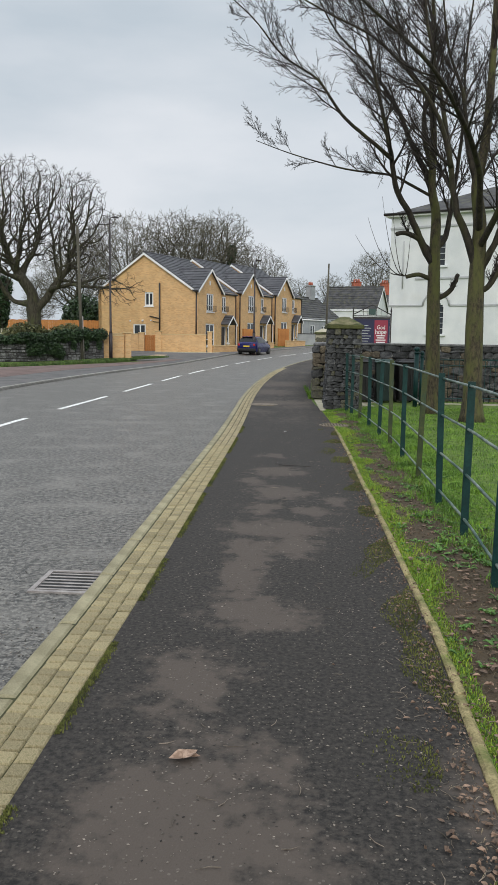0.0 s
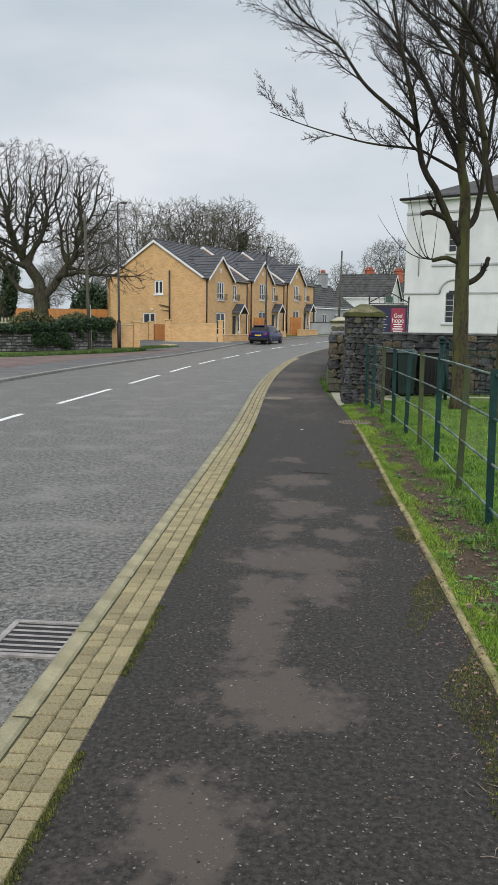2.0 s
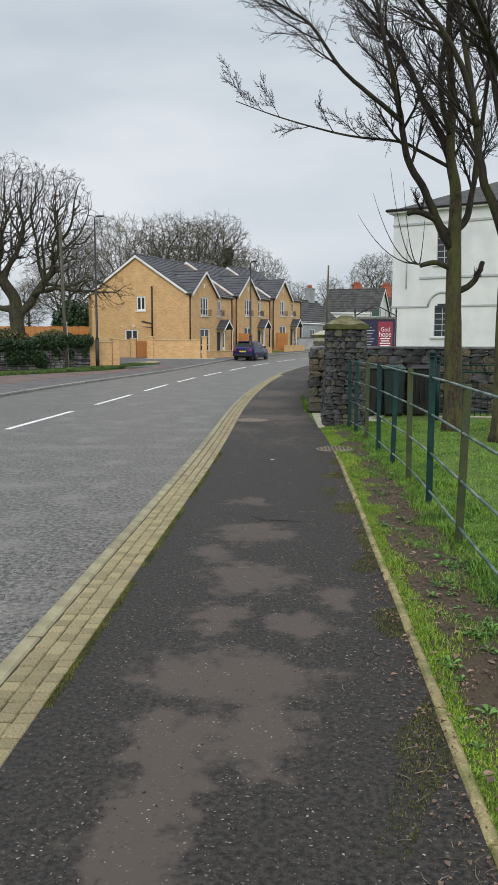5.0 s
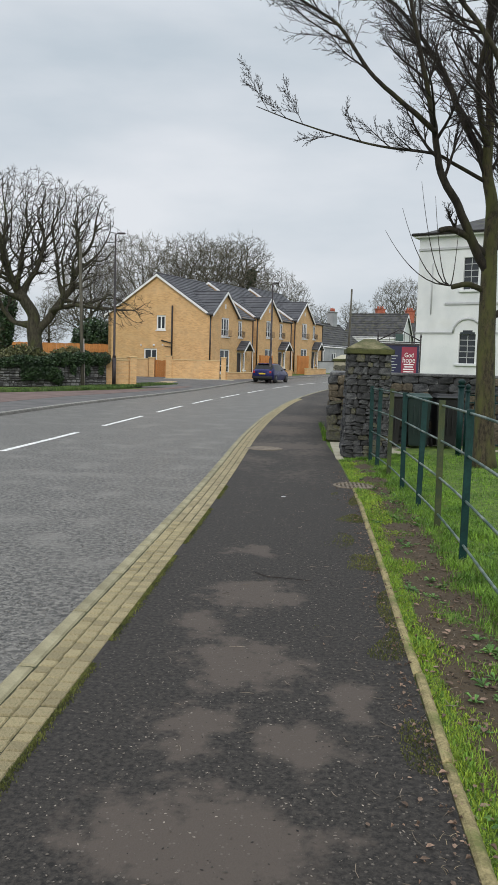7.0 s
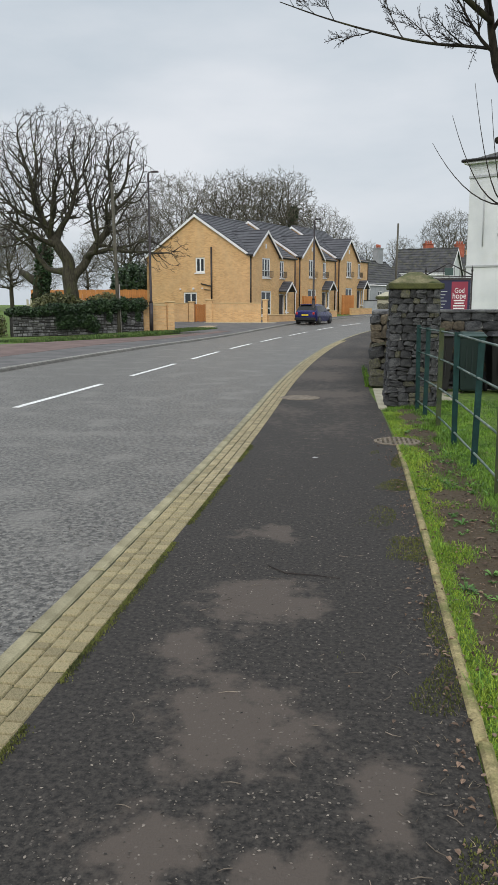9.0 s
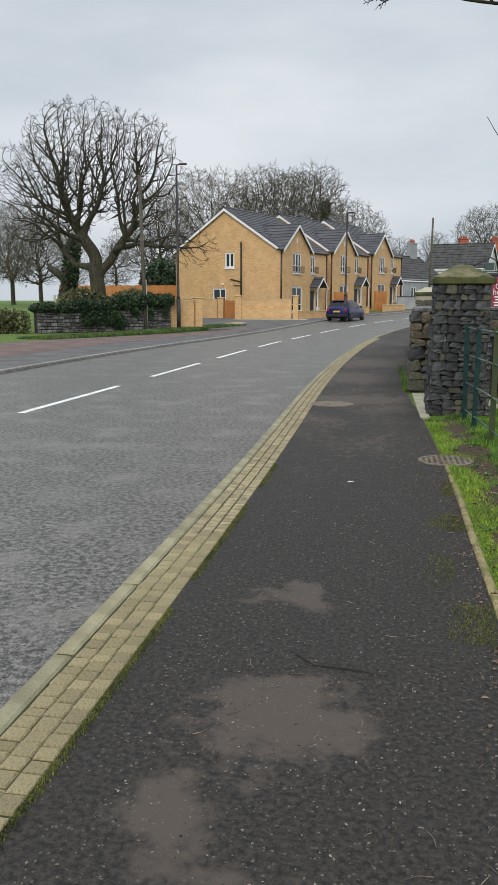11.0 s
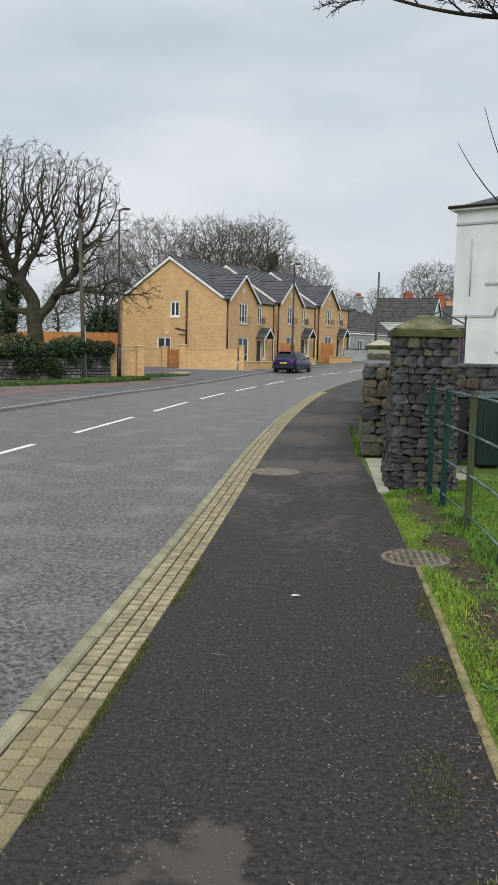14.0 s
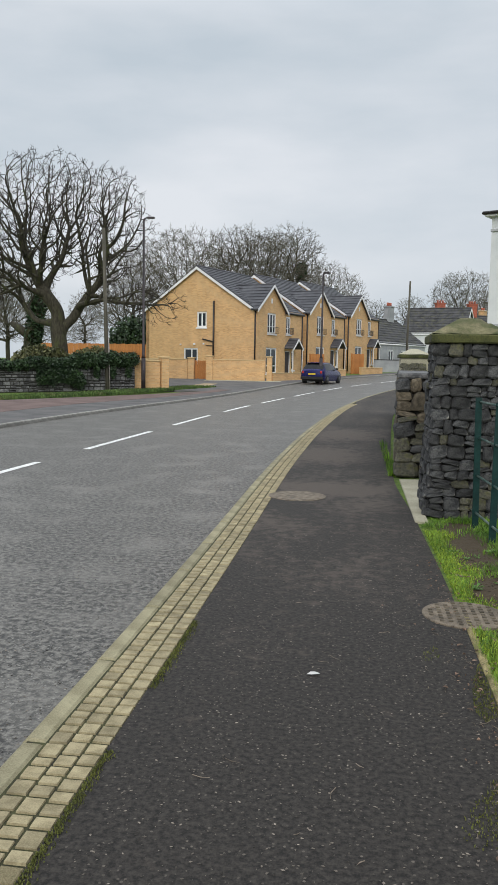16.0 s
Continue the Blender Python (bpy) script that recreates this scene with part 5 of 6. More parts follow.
tube_part("arch_bar", [([(-2.13, 0, 3.03), (-0.07, 0, 3.03)], 0.022)], "post_dark", board, 6)
for x in (-1.6, -1.35, -0.85, -0.6):
    tube_part("arch_strut", [([(x, 0, 3.03), (x, 0, 3.55 - abs(x + 1.1) * 0.44)], 0.012)], "post_dark", board, 5)
part("crest", boxes((-1.3, -0.9, -0.01, 0.01, 3.08, 3.36), bevel=0.008), "bin_lid", board, "small green crest")

# ---- church hall ----
HALL_TURN = -30
hall = thing("church_hall", pose(7.3, 54.0, 0.0, 0, 0, HALL_TURN), "white rendered two-storey church hall with dark slate hipped roof", "hall")
HW, HE, HD = 22.0, 9.55, 12.0
holes = []
for c in (3.3, 8.4, 13.4, 18.4):
    holes += [(c - 0.45, c + 0.45, 6.35, 8.25), (c - 0.5, c + 0.5, 1.95, 3.7)]
masonry("front_wall", pierced(HW, HE, holes, 0.4), "render_white", hall)
masonry("side_wall", pierced(HD, HE, [], 0.4), "render_white", hall, Matrix.Translation((0, 0.402, 0)) @ Matrix.Rotation(radians(90), 4, "Z") @ Matrix.Diagonal((1, -1, 1, 1)))
masonry("side_wall", pierced(HD, HE, [], 0.4), "render_white", hall, Matrix.Translation((HW, 0.402, 0)) @ Matrix.Rotation(radians(90), 4, "Z"))
masonry("back_wall", pierced(HW, HE, [], 0.4), "render_white", hall, Matrix.Translation((0, HD + 0.404, 0)))
for c in (3.3, 8.4, 13.4, 18.4):
    for z0, z1, w in ((6.35, 8.25, 0.45), (1.95, 3.7, 0.5)):
        win = new("window")
        win.parent, win["label"] = hall, "tall leaded window with grey glass"
        part("pane", boxes((c - w, c + w, 0.16, 0.17, z0, z1)), "glass", win)
        items = [(c - w, c + w, 0.12, 0.155, z0 + (z1 - z0) * k / 5 - 0.02, z0 + (z1 - z0) * k / 5 + 0.02) for k in range(1, 5)]
        part("glazing_bars", boxes((c - 0.02, c + 0.02, 0.10, 0.118, z0, z1), *items), "band", win)
        part("sill", boxes((c - w - 0.2, c + w + 0.2, -0.12, 0.1, z0 - 0.16, z0 - 0.003), bevel=0.02), "render_white", win)
        # black sheet added for the darkness inside the hall
        part("unlit_room_back", boxes((c - w, c + w, 0.9, 0.92, z0, z1)), "black", win)
    arch = []
    for k in range(9):
        a = math.pi * k / 8
        arch.append((c - 0.9 * math.cos(a), -0.03, 3.78 + 0.85 * math.sin(a)))
    tube_part("arch_band", [(arch, 0.07)], "band", hall, 6)
    tube_part("arch_head", [([(c - 0.5 * math.cos(math.pi * k / 8), 0.1, 3.7 + 0.3 * math.sin(math.pi * k / 8)) for k in range(9)], 0.05)], "render_white", hall, 5)
    part("arch_pane", boxes((c - 0.45, c + 0.45, -0.006, -0.002, 3.7, 3.82), (c - 0.3, c + 0.3, -0.006, -0.002, 3.82, 3.93)), "glass", hall)
part("string_course", boxes((-0.04, 2.4, -0.06, -0.002, 3.72, 3.84), bevel=0.01), "band", hall)
for a, b in ((4.2, 7.5), (9.3, 12.5), (14.3, 17.5), (19.3, HW)):
    part("string_course", boxes((a, b, -0.06, -0.002, 3.72, 3.84), bevel=0.01), "band", hall)
part("string_course", boxes((1.8, HW, -0.07, -0.002, 5.45, 5.6), bevel=0.02), "band", hall)
part("string_course", boxes((-0.04, HW, -0.07, -0.002, 8.75, 8.9), bevel=0.02), "band", hall)
part("eave_box", boxes((-0.3, HW + 0.4, -0.3, HD + 0.8, HE, HE + 0.14)), "white", hall)
tube_part("gutter", [([(-0.36, -0.36, HE + 0.17), (HW + 0.4, -0.36, HE + 0.17)], 0.09), ([(-0.36, -0.36, HE + 0.17), (-0.36, HD + 0.8, HE + 0.17)], 0.09)], "pipe", hall, 6)
tube_part("conduit", [([(0.95, -0.06, 4.9), (0.95, -0.06, 8.0)], 0.035)], "band", hall, 6)
bm = bmesh.new()
vs = [bm.verts.new(p) for p in ((-0.3, -0.3, HE + 0.145), (HW + 0.4, -0.3, HE + 0.145), (HW + 0.4, HD + 0.8, HE + 0.145), (-0.3, HD + 0.8, HE + 0.145), (5.9, HD / 2, HE + 2.7), (HW - 6, HD / 2, HE + 2.7))]
for q in ((0, 1, 5, 4), (1, 2, 5), (2, 3, 4, 5), (3, 0, 4), (3, 2, 1, 0)):
    bm.faces.new([vs[i] for i in q])
part("roof", bm, "slate", hall)


# ---- cottages beyond ----
def gable_house(name, x, y, z, turn, w, d, e, r, wall_mat, roof_mat, label, chims=(), wins=(), base_mat=None):
    """A plain gabled building: ridge along u."""
    h = thing(name, pose(x, y, z, 0, 0, turn), label, "house", "older cottages")
    masonry("front_wall", pierced(w, e, [(a, b, c, q) for a, b, c, q in wins], 0.3), wall_mat, h)
    masonry("side_wall", pierced(d, e, [], 0.3, r), wall_mat, h, Matrix.Translation((0, 0.302, 0)) @ Matrix.Rotation(radians(90), 4, "Z") @ Matrix.Diagonal((1, -1, 1, 1)))
    masonry("side_wall", pierced(d, e, [], 0.3, r), wall_mat, h, Matrix.Translation((w, 0.302, 0)) @ Matrix.Rotation(radians(90), 4, "Z"))
    masonry("back_wall", pierced(w, e, [], 0.3), wall_mat, h, Matrix.Translation((0, d + 0.004, 0)))
    k = r / (d / 2)
    ym = 0.302 + d / 2
    for s in (-1, 1):
        ye = ym + s * (d / 2 + 0.3)
        roof_slab(h, "roof", (-0.25, ye, e - 0.3 * k), (w + 0.25, ye, e - 0.3 * k), (w + 0.25, ym, e + r), (-0.25, ym, e + r), 0.08, roof_mat, 10)
        for x in (-0.25, w + 0.25):
            barge(h, (x, ye, e - 0.3 * k + 0.02), (x, ym, e + r + 0.04), 0.22, (-0.04 if x < 0 else 0.04, 0, 0))
    tube_part("ridge_tiles", [([(-0.25, ym, e + r + 0.1), (w + 0.25, ym, e + r + 0.1)], 0.1)], roof_mat, h, 6)
    tube_part("gutter", [([(-0.2, -0.05, e - 0.25), (w + 0.2, -0.05, e - 0.25)], 0.07)], "white", h, 6)
    for a, b, c, q in wins:
        window(h, pose(a, 0, c), b - a, q - c, (0.5,))
    for cx, mt in chims:
        ch = new("chimney")
        ch.parent, ch["label"] = h, "chimney stack with clay pots"
        masonry("chimney_stack", boxes((cx - 0.6, cx + 0.6, ym - 0.35, ym + 0.35, e + r - 0.6, e + r + 1.5)), mt, ch)
        part("stack_cap", boxes((cx - 0.68, cx + 0.68, ym - 0.43, ym + 0.43, e + r + 1.502, e + r + 1.62), bevel=0.02), mt, ch)
        for k2 in (-0.36, 0, 0.36):
            tube_part("chimney_pot", [([(cx + k2, ym, e + r + 1.62), (cx + k2, ym, e + r + 2.0)], [0.14, 0.11])], "chimney", ch, 8)
    return h


gable_house("cottage", 2.55, 88.5, 0.7, 62, 11, 6.6, 3.1, 2.5, "render_grey", "slate", "grey rendered cottage with dark slate roof and white trim", ((9.2, "render_grey"),), ((2.0, 3.2, 0.9, 2.3), (5.0, 6.2, 0.9, 2.3), (8, 9.0, 0.9, 2.3)))
gable_house("cottage", 5.6, 107, 0.8, -20, 7.2, 7, 4.6, 3.0, "render_white", "slate", "pale rendered cottage with a mossy dark slate roof", (), ((4.0, 5.0, 1, 2.2),))
gable_house("cottage", 11.7, 113, 0.8, 20, 9, 7.5, 4.3, 3.0, "render_white", "slate", "white cottage with slate roof and red brick chimneys", ((0.8, "chimney"), (5.4, "chimney")), ((1.5, 2.6, 1, 2.2),))
gable_house("cottage", 20, 118, 0.8, 62, 10, 7, 4.0, 2.6, "render_white", "slate", "white cottage with grey slate roof at the bend", ((1.0, "brick"),), ())
wall2 = thing("painted_wall", pose(2.0, 86.0, 0.7, 0, 0, 20), "low dark grey painted garden wall", "garden wall")
part("wall_body", boxes((0, 3.2, 0, 0.25, -0.3, 1.25), bevel=0.01), "render_grey", wall2)
part("coping", boxes((-0.03, 3.23, -0.04, 0.29, 1.252, 1.32), bevel=0.01), "pipe", wall2)


# ---- timber fences by the houses ----
def board_fence(a, b, h, mat="timber", z=None, label="orange-stained close-boarded timber fence", w=0.14, gap=0.01, name="timber_fence", cat="fence"):
    d = Vector((b[0] - a[0], b[1] - a[1]))
    z = rise((a[1] + b[1]) / 2) if z is None else z
    t = thing(name, pose(a[0], a[1], z, 0, 0, math.degrees(math.atan2(d.y, d.x))), label, cat)
    n = int(d.length / w)
    me = None
    for k in range(n):
        if me is None:
            bm = boxes((0, w - gap, -0.012, 0.012, 0, h), bevel=0.003)
            o = part("board", bm, mat, t)
            me = o.data
        else:
            o = new("board", me)
            o.parent = t
        o.matrix_local = Matrix.Translation((k * w, 0.006 * (k % 2), 0.02 * math.sin(k * 1.7)))
    for zz in (0.35, h - 0.35):
        part("rail", boxes((0, d.length, 0.02, 0.06, zz - 0.04, zz + 0.04)), mat, t)
    for k in range(int(d.length / 2.4) + 1):
        part("fence_post", boxes((k * 2.4 - 0.05, k * 2.4 + 0.05, 0.062, 0.16, -0.3, h + 0.03), bevel=0.01), mat, t)
    return t


for s in (7.1, 15.7):
    a, b = on_front(s), on_front(s + 1.4)
    board_fence((a[0] + 0.9, a[1] - 0.3), (b[0] + 1.4, b[1] - 0.6), 1.75)
    brick_wall((a[0] + 1.6, a[1] - 0.8), (b[0] + 3.0, b[1] + 1.0), 0.5, label="low buff brick front garden wall")
board_fence((-27, 72), (-13.5, 72), 2.0, z=0.85, w=0.2)
board_fence((-10.75, 63.1), (-9.75, 63.1), 1.25, label="small orange timber side gate between brick piers", name="timber_gate", cat="gate")
board_fence((-21.8, 58.5), (-16.5, 58.5), 1.3, "picket", z=0.62, label="pale weathered picket fence behind the hedge", w=0.24, gap=0.1, name="picket_fence")


# ---- stone wall across the road, ivy and hedge ----
def rubble_wall(pts, h, thick, label, seed):
    t = thing("field_wall", Matrix.Translation((0, 0, 0)), label, "stone wall")
    ob = wall_run("core", pts, thick, h, "mortar", "")
    ob.parent = t
    v, f = [], []
    rng = random.Random(seed)
    for (x0, y0), (x1, y1) in zip(pts, pts[1:]):
        d = Vector((x1 - x0, y1 - y0, 0))
        ln_all = d.length
        d.normalize()
        nrm = Vector((d.y, -d.x, 0))
        for u, z, ln, hh in layout(rng, ln_all, h, (0.12, 0.24), (0.16, 0.38)):
            b = len(v)
            for off, ins in ((thick / 2 - 0.02, 0.008), (thick / 2 + rng.uniform(0.03, 0.07), 0.035)):
                for uu, zz in ((u + ins, z + ins), (u + ln - ins, z + ins), (u + ln - ins, z + hh - ins), (u + ins, z + hh - ins)):
                    p = Vector((x0, y0, rise((y0 + y1) / 2) + zz)) + d * uu + nrm * off
                    v.append(p)
            f += [(b + 4, b + 5, b + 6, b + 7), (b, b + 1, b + 5, b + 4), (b + 1, b + 2, b + 6, b + 5), (b + 2, b + 3, b + 7, b + 6), (b + 3, b, b + 4, b + 7)]
    o = new("stonework", mesh_from("stonework", v, f, "stone_mass"))
    o.parent = t
    tagged(o, kind="stuff")
    return t


rubble_wall([(-15.85, 42.3), (-12.9, 45.9), (-10.85, 48.0)], 1.15, 0.4, "grey rubble stone wall partly hidden under ivy", 9)


def leaf_mass(name, blobs, count, size, mat, seed, label, cat, kind=""):
    """Many small leaves scattered through ellipsoids (x, y, z, rx, ry, rz)."""
    rng = np.random.default_rng(seed)
    vol = np.array([b[3] * b[4] * b[5] for b in blobs]) ** 0.66
    which = rng.choice(len(blobs), count, p=vol / vol.sum())
    bl = np.array(blobs)[which]
    d = rng.normal(size=(count, 3))
    d /= np.linalg.norm(d, axis=1)[:, None]
    rad = rng.uniform(0.55, 1.08, count)[:, None]
    c = bl[:, :3] + d * rad * bl[:, 3:]
    a = rng.normal(size=(count, 3))
    a /= np.linalg.norm(a, axis=1)[:, None]
    b = np.cross(a, rng.normal(size=(count, 3)))
    b /= np.linalg.norm(b, axis=1)[:, None]
    s = size * rng.uniform(0.5, 1.3, count)[:, None]
    v = np.stack([c - a * s, c + b * s * 0.6, c + a * s, c - b * s * 0.6], axis=1).reshape(-1, 3)
    f = [(4 * i, 4 * i + 1, 4 * i + 2, 4 * i + 3) for i in range(count)]
    return tagged(new(name, mesh_from(name, v.tolist(), f, mat)), label, cat, kind=kind)


rng = random.Random(12)
ivy = []
for k in range(26):
    t = k / 25
    x, y = -15.8 + 4.9 * t, 42.3 + 5.5 * t
    ivy.append((x + 0.05, y, 1.12 + rng.uniform(0, 0.2) + 0.4 * t, 0.42, 0.4, 0.22 + 0.15 * t))
    if 0.3 < t < 0.62:
        ivy.append((x + 0.2, y - 0.16, 0.72 + rng.uniform(-0.2, 0.25), 0.25, 0.2, 0.45))
    elif t > 0.25 and k % 3 == 0:
        ivy.append((x + 0.2, y - 0.16, 0.95, 0.18, 0.15, 0.3))
leaf_mass("ivy", ivy, 26000, 0.06, "ivy", 1, "dark green ivy sprawling over the stone wall", "ivy", "stuff")
leaf_mass("hedge", [(-15.5 + 0.4 * k, 46 + 0.5 * k, 1.5 + 0.25 * math.sin(k * 1.3), 0.8, 0.7, 0.5) for k in range(9)], 9000, 0.09, "hedge_leaf", 2, "overgrown green hedge behind the wall", "hedge", "stuff")
leaf_mass("hedge", [(-18.0 + 0.5 * k, 41.0 + 0.25 * k, 0.45, 0.6, 0.5, 0.75) for k in range(-8, 4)], 9000, 0.08, "hedge_leaf", 3, "low brown-green hedge at the field edge", "hedge", "stuff")
leaf_mass("evergreen_shrub", [(-18.6, 75, 3.0, 2.0, 2, 2.2), (-17.2, 76, 2.6, 1.5, 1.5, 1.7), (-19.8, 76, 2.4, 1.3, 1.5, 1.6)], 9000, 0.16, "ivy", 4, "dark evergreen shrub beside the brick house", "shrub")
leaf_mass("tree_ivy", [(-6.4 + 0.05 * k, 99, 5 + 1.0 * k, 0.45 + 0.1 * (k % 3), 0.5, 0.9) for k in range(8)], 2600, 0.25, "ivy", 5, "ivy climbing a bare tree trunk", "ivy", "stuff")
leaf_mass("tree_ivy", [(-22.3 + 0.12 * k, 62, 1.2 + 0.8 * k, 0.6, 0.6, 0.8) for k in range(6)], 4000, 0.14, "ivy", 6, "ivy wrapped round a broken tree trunk", "ivy", "stuff")
snag = thing("tree", Matrix.Identity(4), "broken ivy-clad tree trunk standing in the field", "tree")
tube_part("trunk", [([(-22.3, 62, 0), (-22.2, 62, 3.2), (-21.7, 62, 4.6), (-21.4, 62, 5.8)], [0.6, 0.5, 0.42, 0.25]), ([(-22.2, 62, 3.0), (-23.0, 62, 3.6), (-23.6, 62, 4.0)], [0.35, 0.3, 0.2])], "bark", snag)


# ---- parked car ----
def hatchback(m):
    c = thing("car", m, "blue hatchback with a red roof parked at the kerb", "car")
    # length along y, rear at y = 0: y, sill, bulge height, belt height, bulge width, belt width, top height, top width
    rows = [(0.0, 0.42, 0.6, 0.8, 0.70, 0.66, 0.86, 0.55), (0.05, 0.32, 0.58, 0.86, 0.80, 0.75, 0.94, 0.62), (0.2, 0.24, 0.56, 0.90, 0.85, 0.80, 1.00, 0.68), (0.3, 0.22, 0.56, 0.91, 0.86, 0.81, 1.12, 0.68),
            (0.5, 0.22, 0.55, 0.92, 0.86, 0.82, 1.37, 0.62), (0.66, 0.2, 0.55, 0.92, 0.86, 0.82, 1.44, 0.60), (1.0, 0.2, 0.55, 0.92, 0.855, 0.82, 1.46, 0.60), (1.6, 0.2, 0.55, 0.91, 0.85, 0.82, 1.46, 0.60), (2.1, 0.2, 0.55, 0.91, 0.85, 0.82, 1.42, 0.59),
            (2.35, 0.2, 0.55, 0.91, 0.85, 0.81, 1.34, 0.60), (2.8, 0.2, 0.55, 0.90, 0.86, 0.80, 1.02, 0.68), (3.0, 0.22, 0.55, 0.88, 0.86, 0.79, 0.96, 0.68), (3.5, 0.24, 0.55, 0.80, 0.84, 0.74, 0.87, 0.60), (3.74, 0.28, 0.53, 0.70, 0.76, 0.66, 0.76, 0.5), (3.83, 0.36, 0.5, 0.6, 0.66, 0.58, 0.64, 0.42)]

    def section(r, out=0.0):
        y, sill, zm, zb, wm, wb, zt, wt = r
        half = [(wm - 0.06, sill), (wm, zm - 0.12), (wm, zm + 0.08), (wb, zb), (wt + (wb - wt) * 0.2, zb + (zt - zb) * 0.82), (wt * 0.86, zt), (wt * 0.4, zt + 0.025)]
        return [Vector((x + (out if i > 2 else 0), y, z + (out if i > 4 else 0))) for i, (x, z) in enumerate(half)] + [Vector((-x - (out if i > 2 else 0), y, z + (out if i > 4 else 0))) for i, (x, z) in reversed(list(enumerate(half)))]

    bm = bmesh.new()
    grid = [[bm.verts.new(p) for p in section(r)] for r in rows]
    for ra, rb in zip(grid, grid[1:]):
        for k in range(13):
            bm.faces.new((ra[k], ra[k + 1], rb[k + 1], rb[k]))
    bm.faces.new(grid[0])
    bm.faces.new(grid[-1][::-1])
    bmesh.ops.recalc_face_normals(bm, faces=bm.faces)
    part("body", bm, "car_blue", c, "blue bodywork", smooth=True)

    def panel(name, i0, i1, ks, mat, label, out=0.006):
        bm = bmesh.new()
        g = [[bm.verts.new(p) for p in section(r, out)] for r in rows[i0:i1 + 1]]
        for ra, rb in zip(g, g[1:]):
            for k in ks:
                bm.faces.new((ra[k], ra[k + 1], rb[k + 1], rb[k]))
        bmesh.ops.delete(bm, geom=[q for q in bm.verts if not q.link_faces], context="VERTS")
        bmesh.ops.recalc_face_normals(bm, faces=bm.faces)
        part(name, bm, mat, c, label)

    panel("roof_panel", 5, 8, range(5, 8), "car_red", "red roof panel")
    panel("rear_window", 2, 4, range(4, 9), "car_glass", "dark rear window")
    panel("windscreen", 9, 10, range(4, 9), "car_glass", "dark windscreen")
    for ks in ((3,), (9,)):
        panel("side_window", 4, 6, ks, "car_glass", "dark side window")
        panel("side_window", 6, 9, ks, "car_glass", "dark side window")
    part("underside", boxes((-0.78, 0.78, 0.2, 3.6, 0.18, 0.4)), "rubber", c)
    part("spoiler", boxes((-0.56, 0.56, 0.40, 0.66, 1.405, 1.45), bevel=0.015), "car_blue", c)
    part("bumper", boxes((-0.72, 0.72, -0.04, 0.12, 0.28, 0.46), bevel=0.03), "rubber", c)
    part("number_plate", boxes((-0.26, 0.26, -0.025, -0.004, 0.62, 0.73), bevel=0.003), "plate", c, "yellow rear number plate")
    part("bumper", boxes((-0.8, 0.8, -0.07, 0.1, 0.3, 0.5), bevel=0.03), "rubber", c)
    for s in (-1, 1):
        part("tail_lamp", boxes((s * 0.64 - 0.08, s * 0.64 + 0.08, -0.02, 0.12, 0.70, 0.88), bevel=0.03), "lamp_red", c)
        part("door_mirror", boxes((s * 0.92 - 0.08, s * 0.92 + 0.08, 2.4, 2.5, 0.95, 1.08), bevel=0.02), "rubber", c)
        for y in (0.68, 3.1):
            w = new("wheel")
            w.parent = c
            tube_part("tyre", [([(s * 0.68, y, 0.3), (s * 0.70, y, 0.3), (s * 0.85, y, 0.3), (s * 0.87, y, 0.3)], [0.28, 0.305, 0.305, 0.28])], "rubber", w, 20)
            tube_part("rim", [([(s * 0.872, y, 0.3), (s * 0.88, y, 0.3)], [0.19, 0.18])], "alloy", w, 14)
    return c


hatchback(pose(-2.5, 60.0, rise(61) + ROAD_Z + 0.02, 0, 0, -17) @ Matrix.Diagonal((0.95, 1, 0.94, 1)))


# ---- street ironwork ----
gully = thing("gully_grate", pose(-1.40, 5.16, ROAD_Z, 0, 0, -2), "worn iron gully grate beside the kerb", "drain grate")
part("frame", boxes((-0.22, 0.2, -0.24, -0.205, -0.03, 0.012), (-0.22, 0.2, 0.205, 0.24, -0.03, 0.012), (-0.22, -0.185, -0.205, 0.205, -0.03, 0.012), (0.165, 0.2, -0.205, 0.205, -0.03, 0.012)), "iron", gully)
# solid black block up to the bars, colour in place of the pit's shade
part("sump_shade", boxes((-0.185, 0.165, -0.205, 0.205, -0.05, 0.0035)), "black", gully)
for k in range(6):
    y = -0.165 + k * 0.066
    part("bar", boxes((-0.185, 0.165, y - 0.011, y + 0.011, 0.0038, 0.0075), bevel=0.001), "iron", gully)


def disc_cover(x, y, r, label, mat="iron"):
    t = thing("manhole_cover", Matrix.Translation((x, y, 0)), label, "manhole cover")
    tube_part("rim_ring", [([(0, 0, -0.02), (0, 0, 0.006)], [r, r])], mat, t, 36, smooth=False)
    tube_part("lid", [([(0, 0, 0.006), (0, 0, 0.010)], [r * 0.9, r * 0.88])], mat, t, 36, smooth=False)
    return t


MAT["cover"] = material("dirty_cover", (0.085, 0.068, 0.05), (0.22, 0.18, 0.13), 14.0, 0.8, 0.6, 90.0)
disc_cover(-0.35, 18.65, 0.34, "round dirty manhole cover set in the footpath", "cover")
vc = thing("valve_cover", Matrix.Translation((1.03, 14.42, 0.0)), "round brown studded valve cover half sunk in grass", "valve cover")
tube_part("slab", [([(0.0, 0, -0.03), (0.0, 0, 0.008), (0.0, 0, 0.012)], [0.27, 0.27, 0.255])], "cover", vc, 28, smooth=False)
for i in range(9):
    for j in range(9):
        if math.hypot(i - 4, j - 4) < 4.4:
            part("stud", boxes((i * 0.054 - 0.229, i * 0.054 - 0.203, j * 0.054 - 0.229, j * 0.054 - 0.203, 0.0122, 0.017)), "stone_brown", vc)


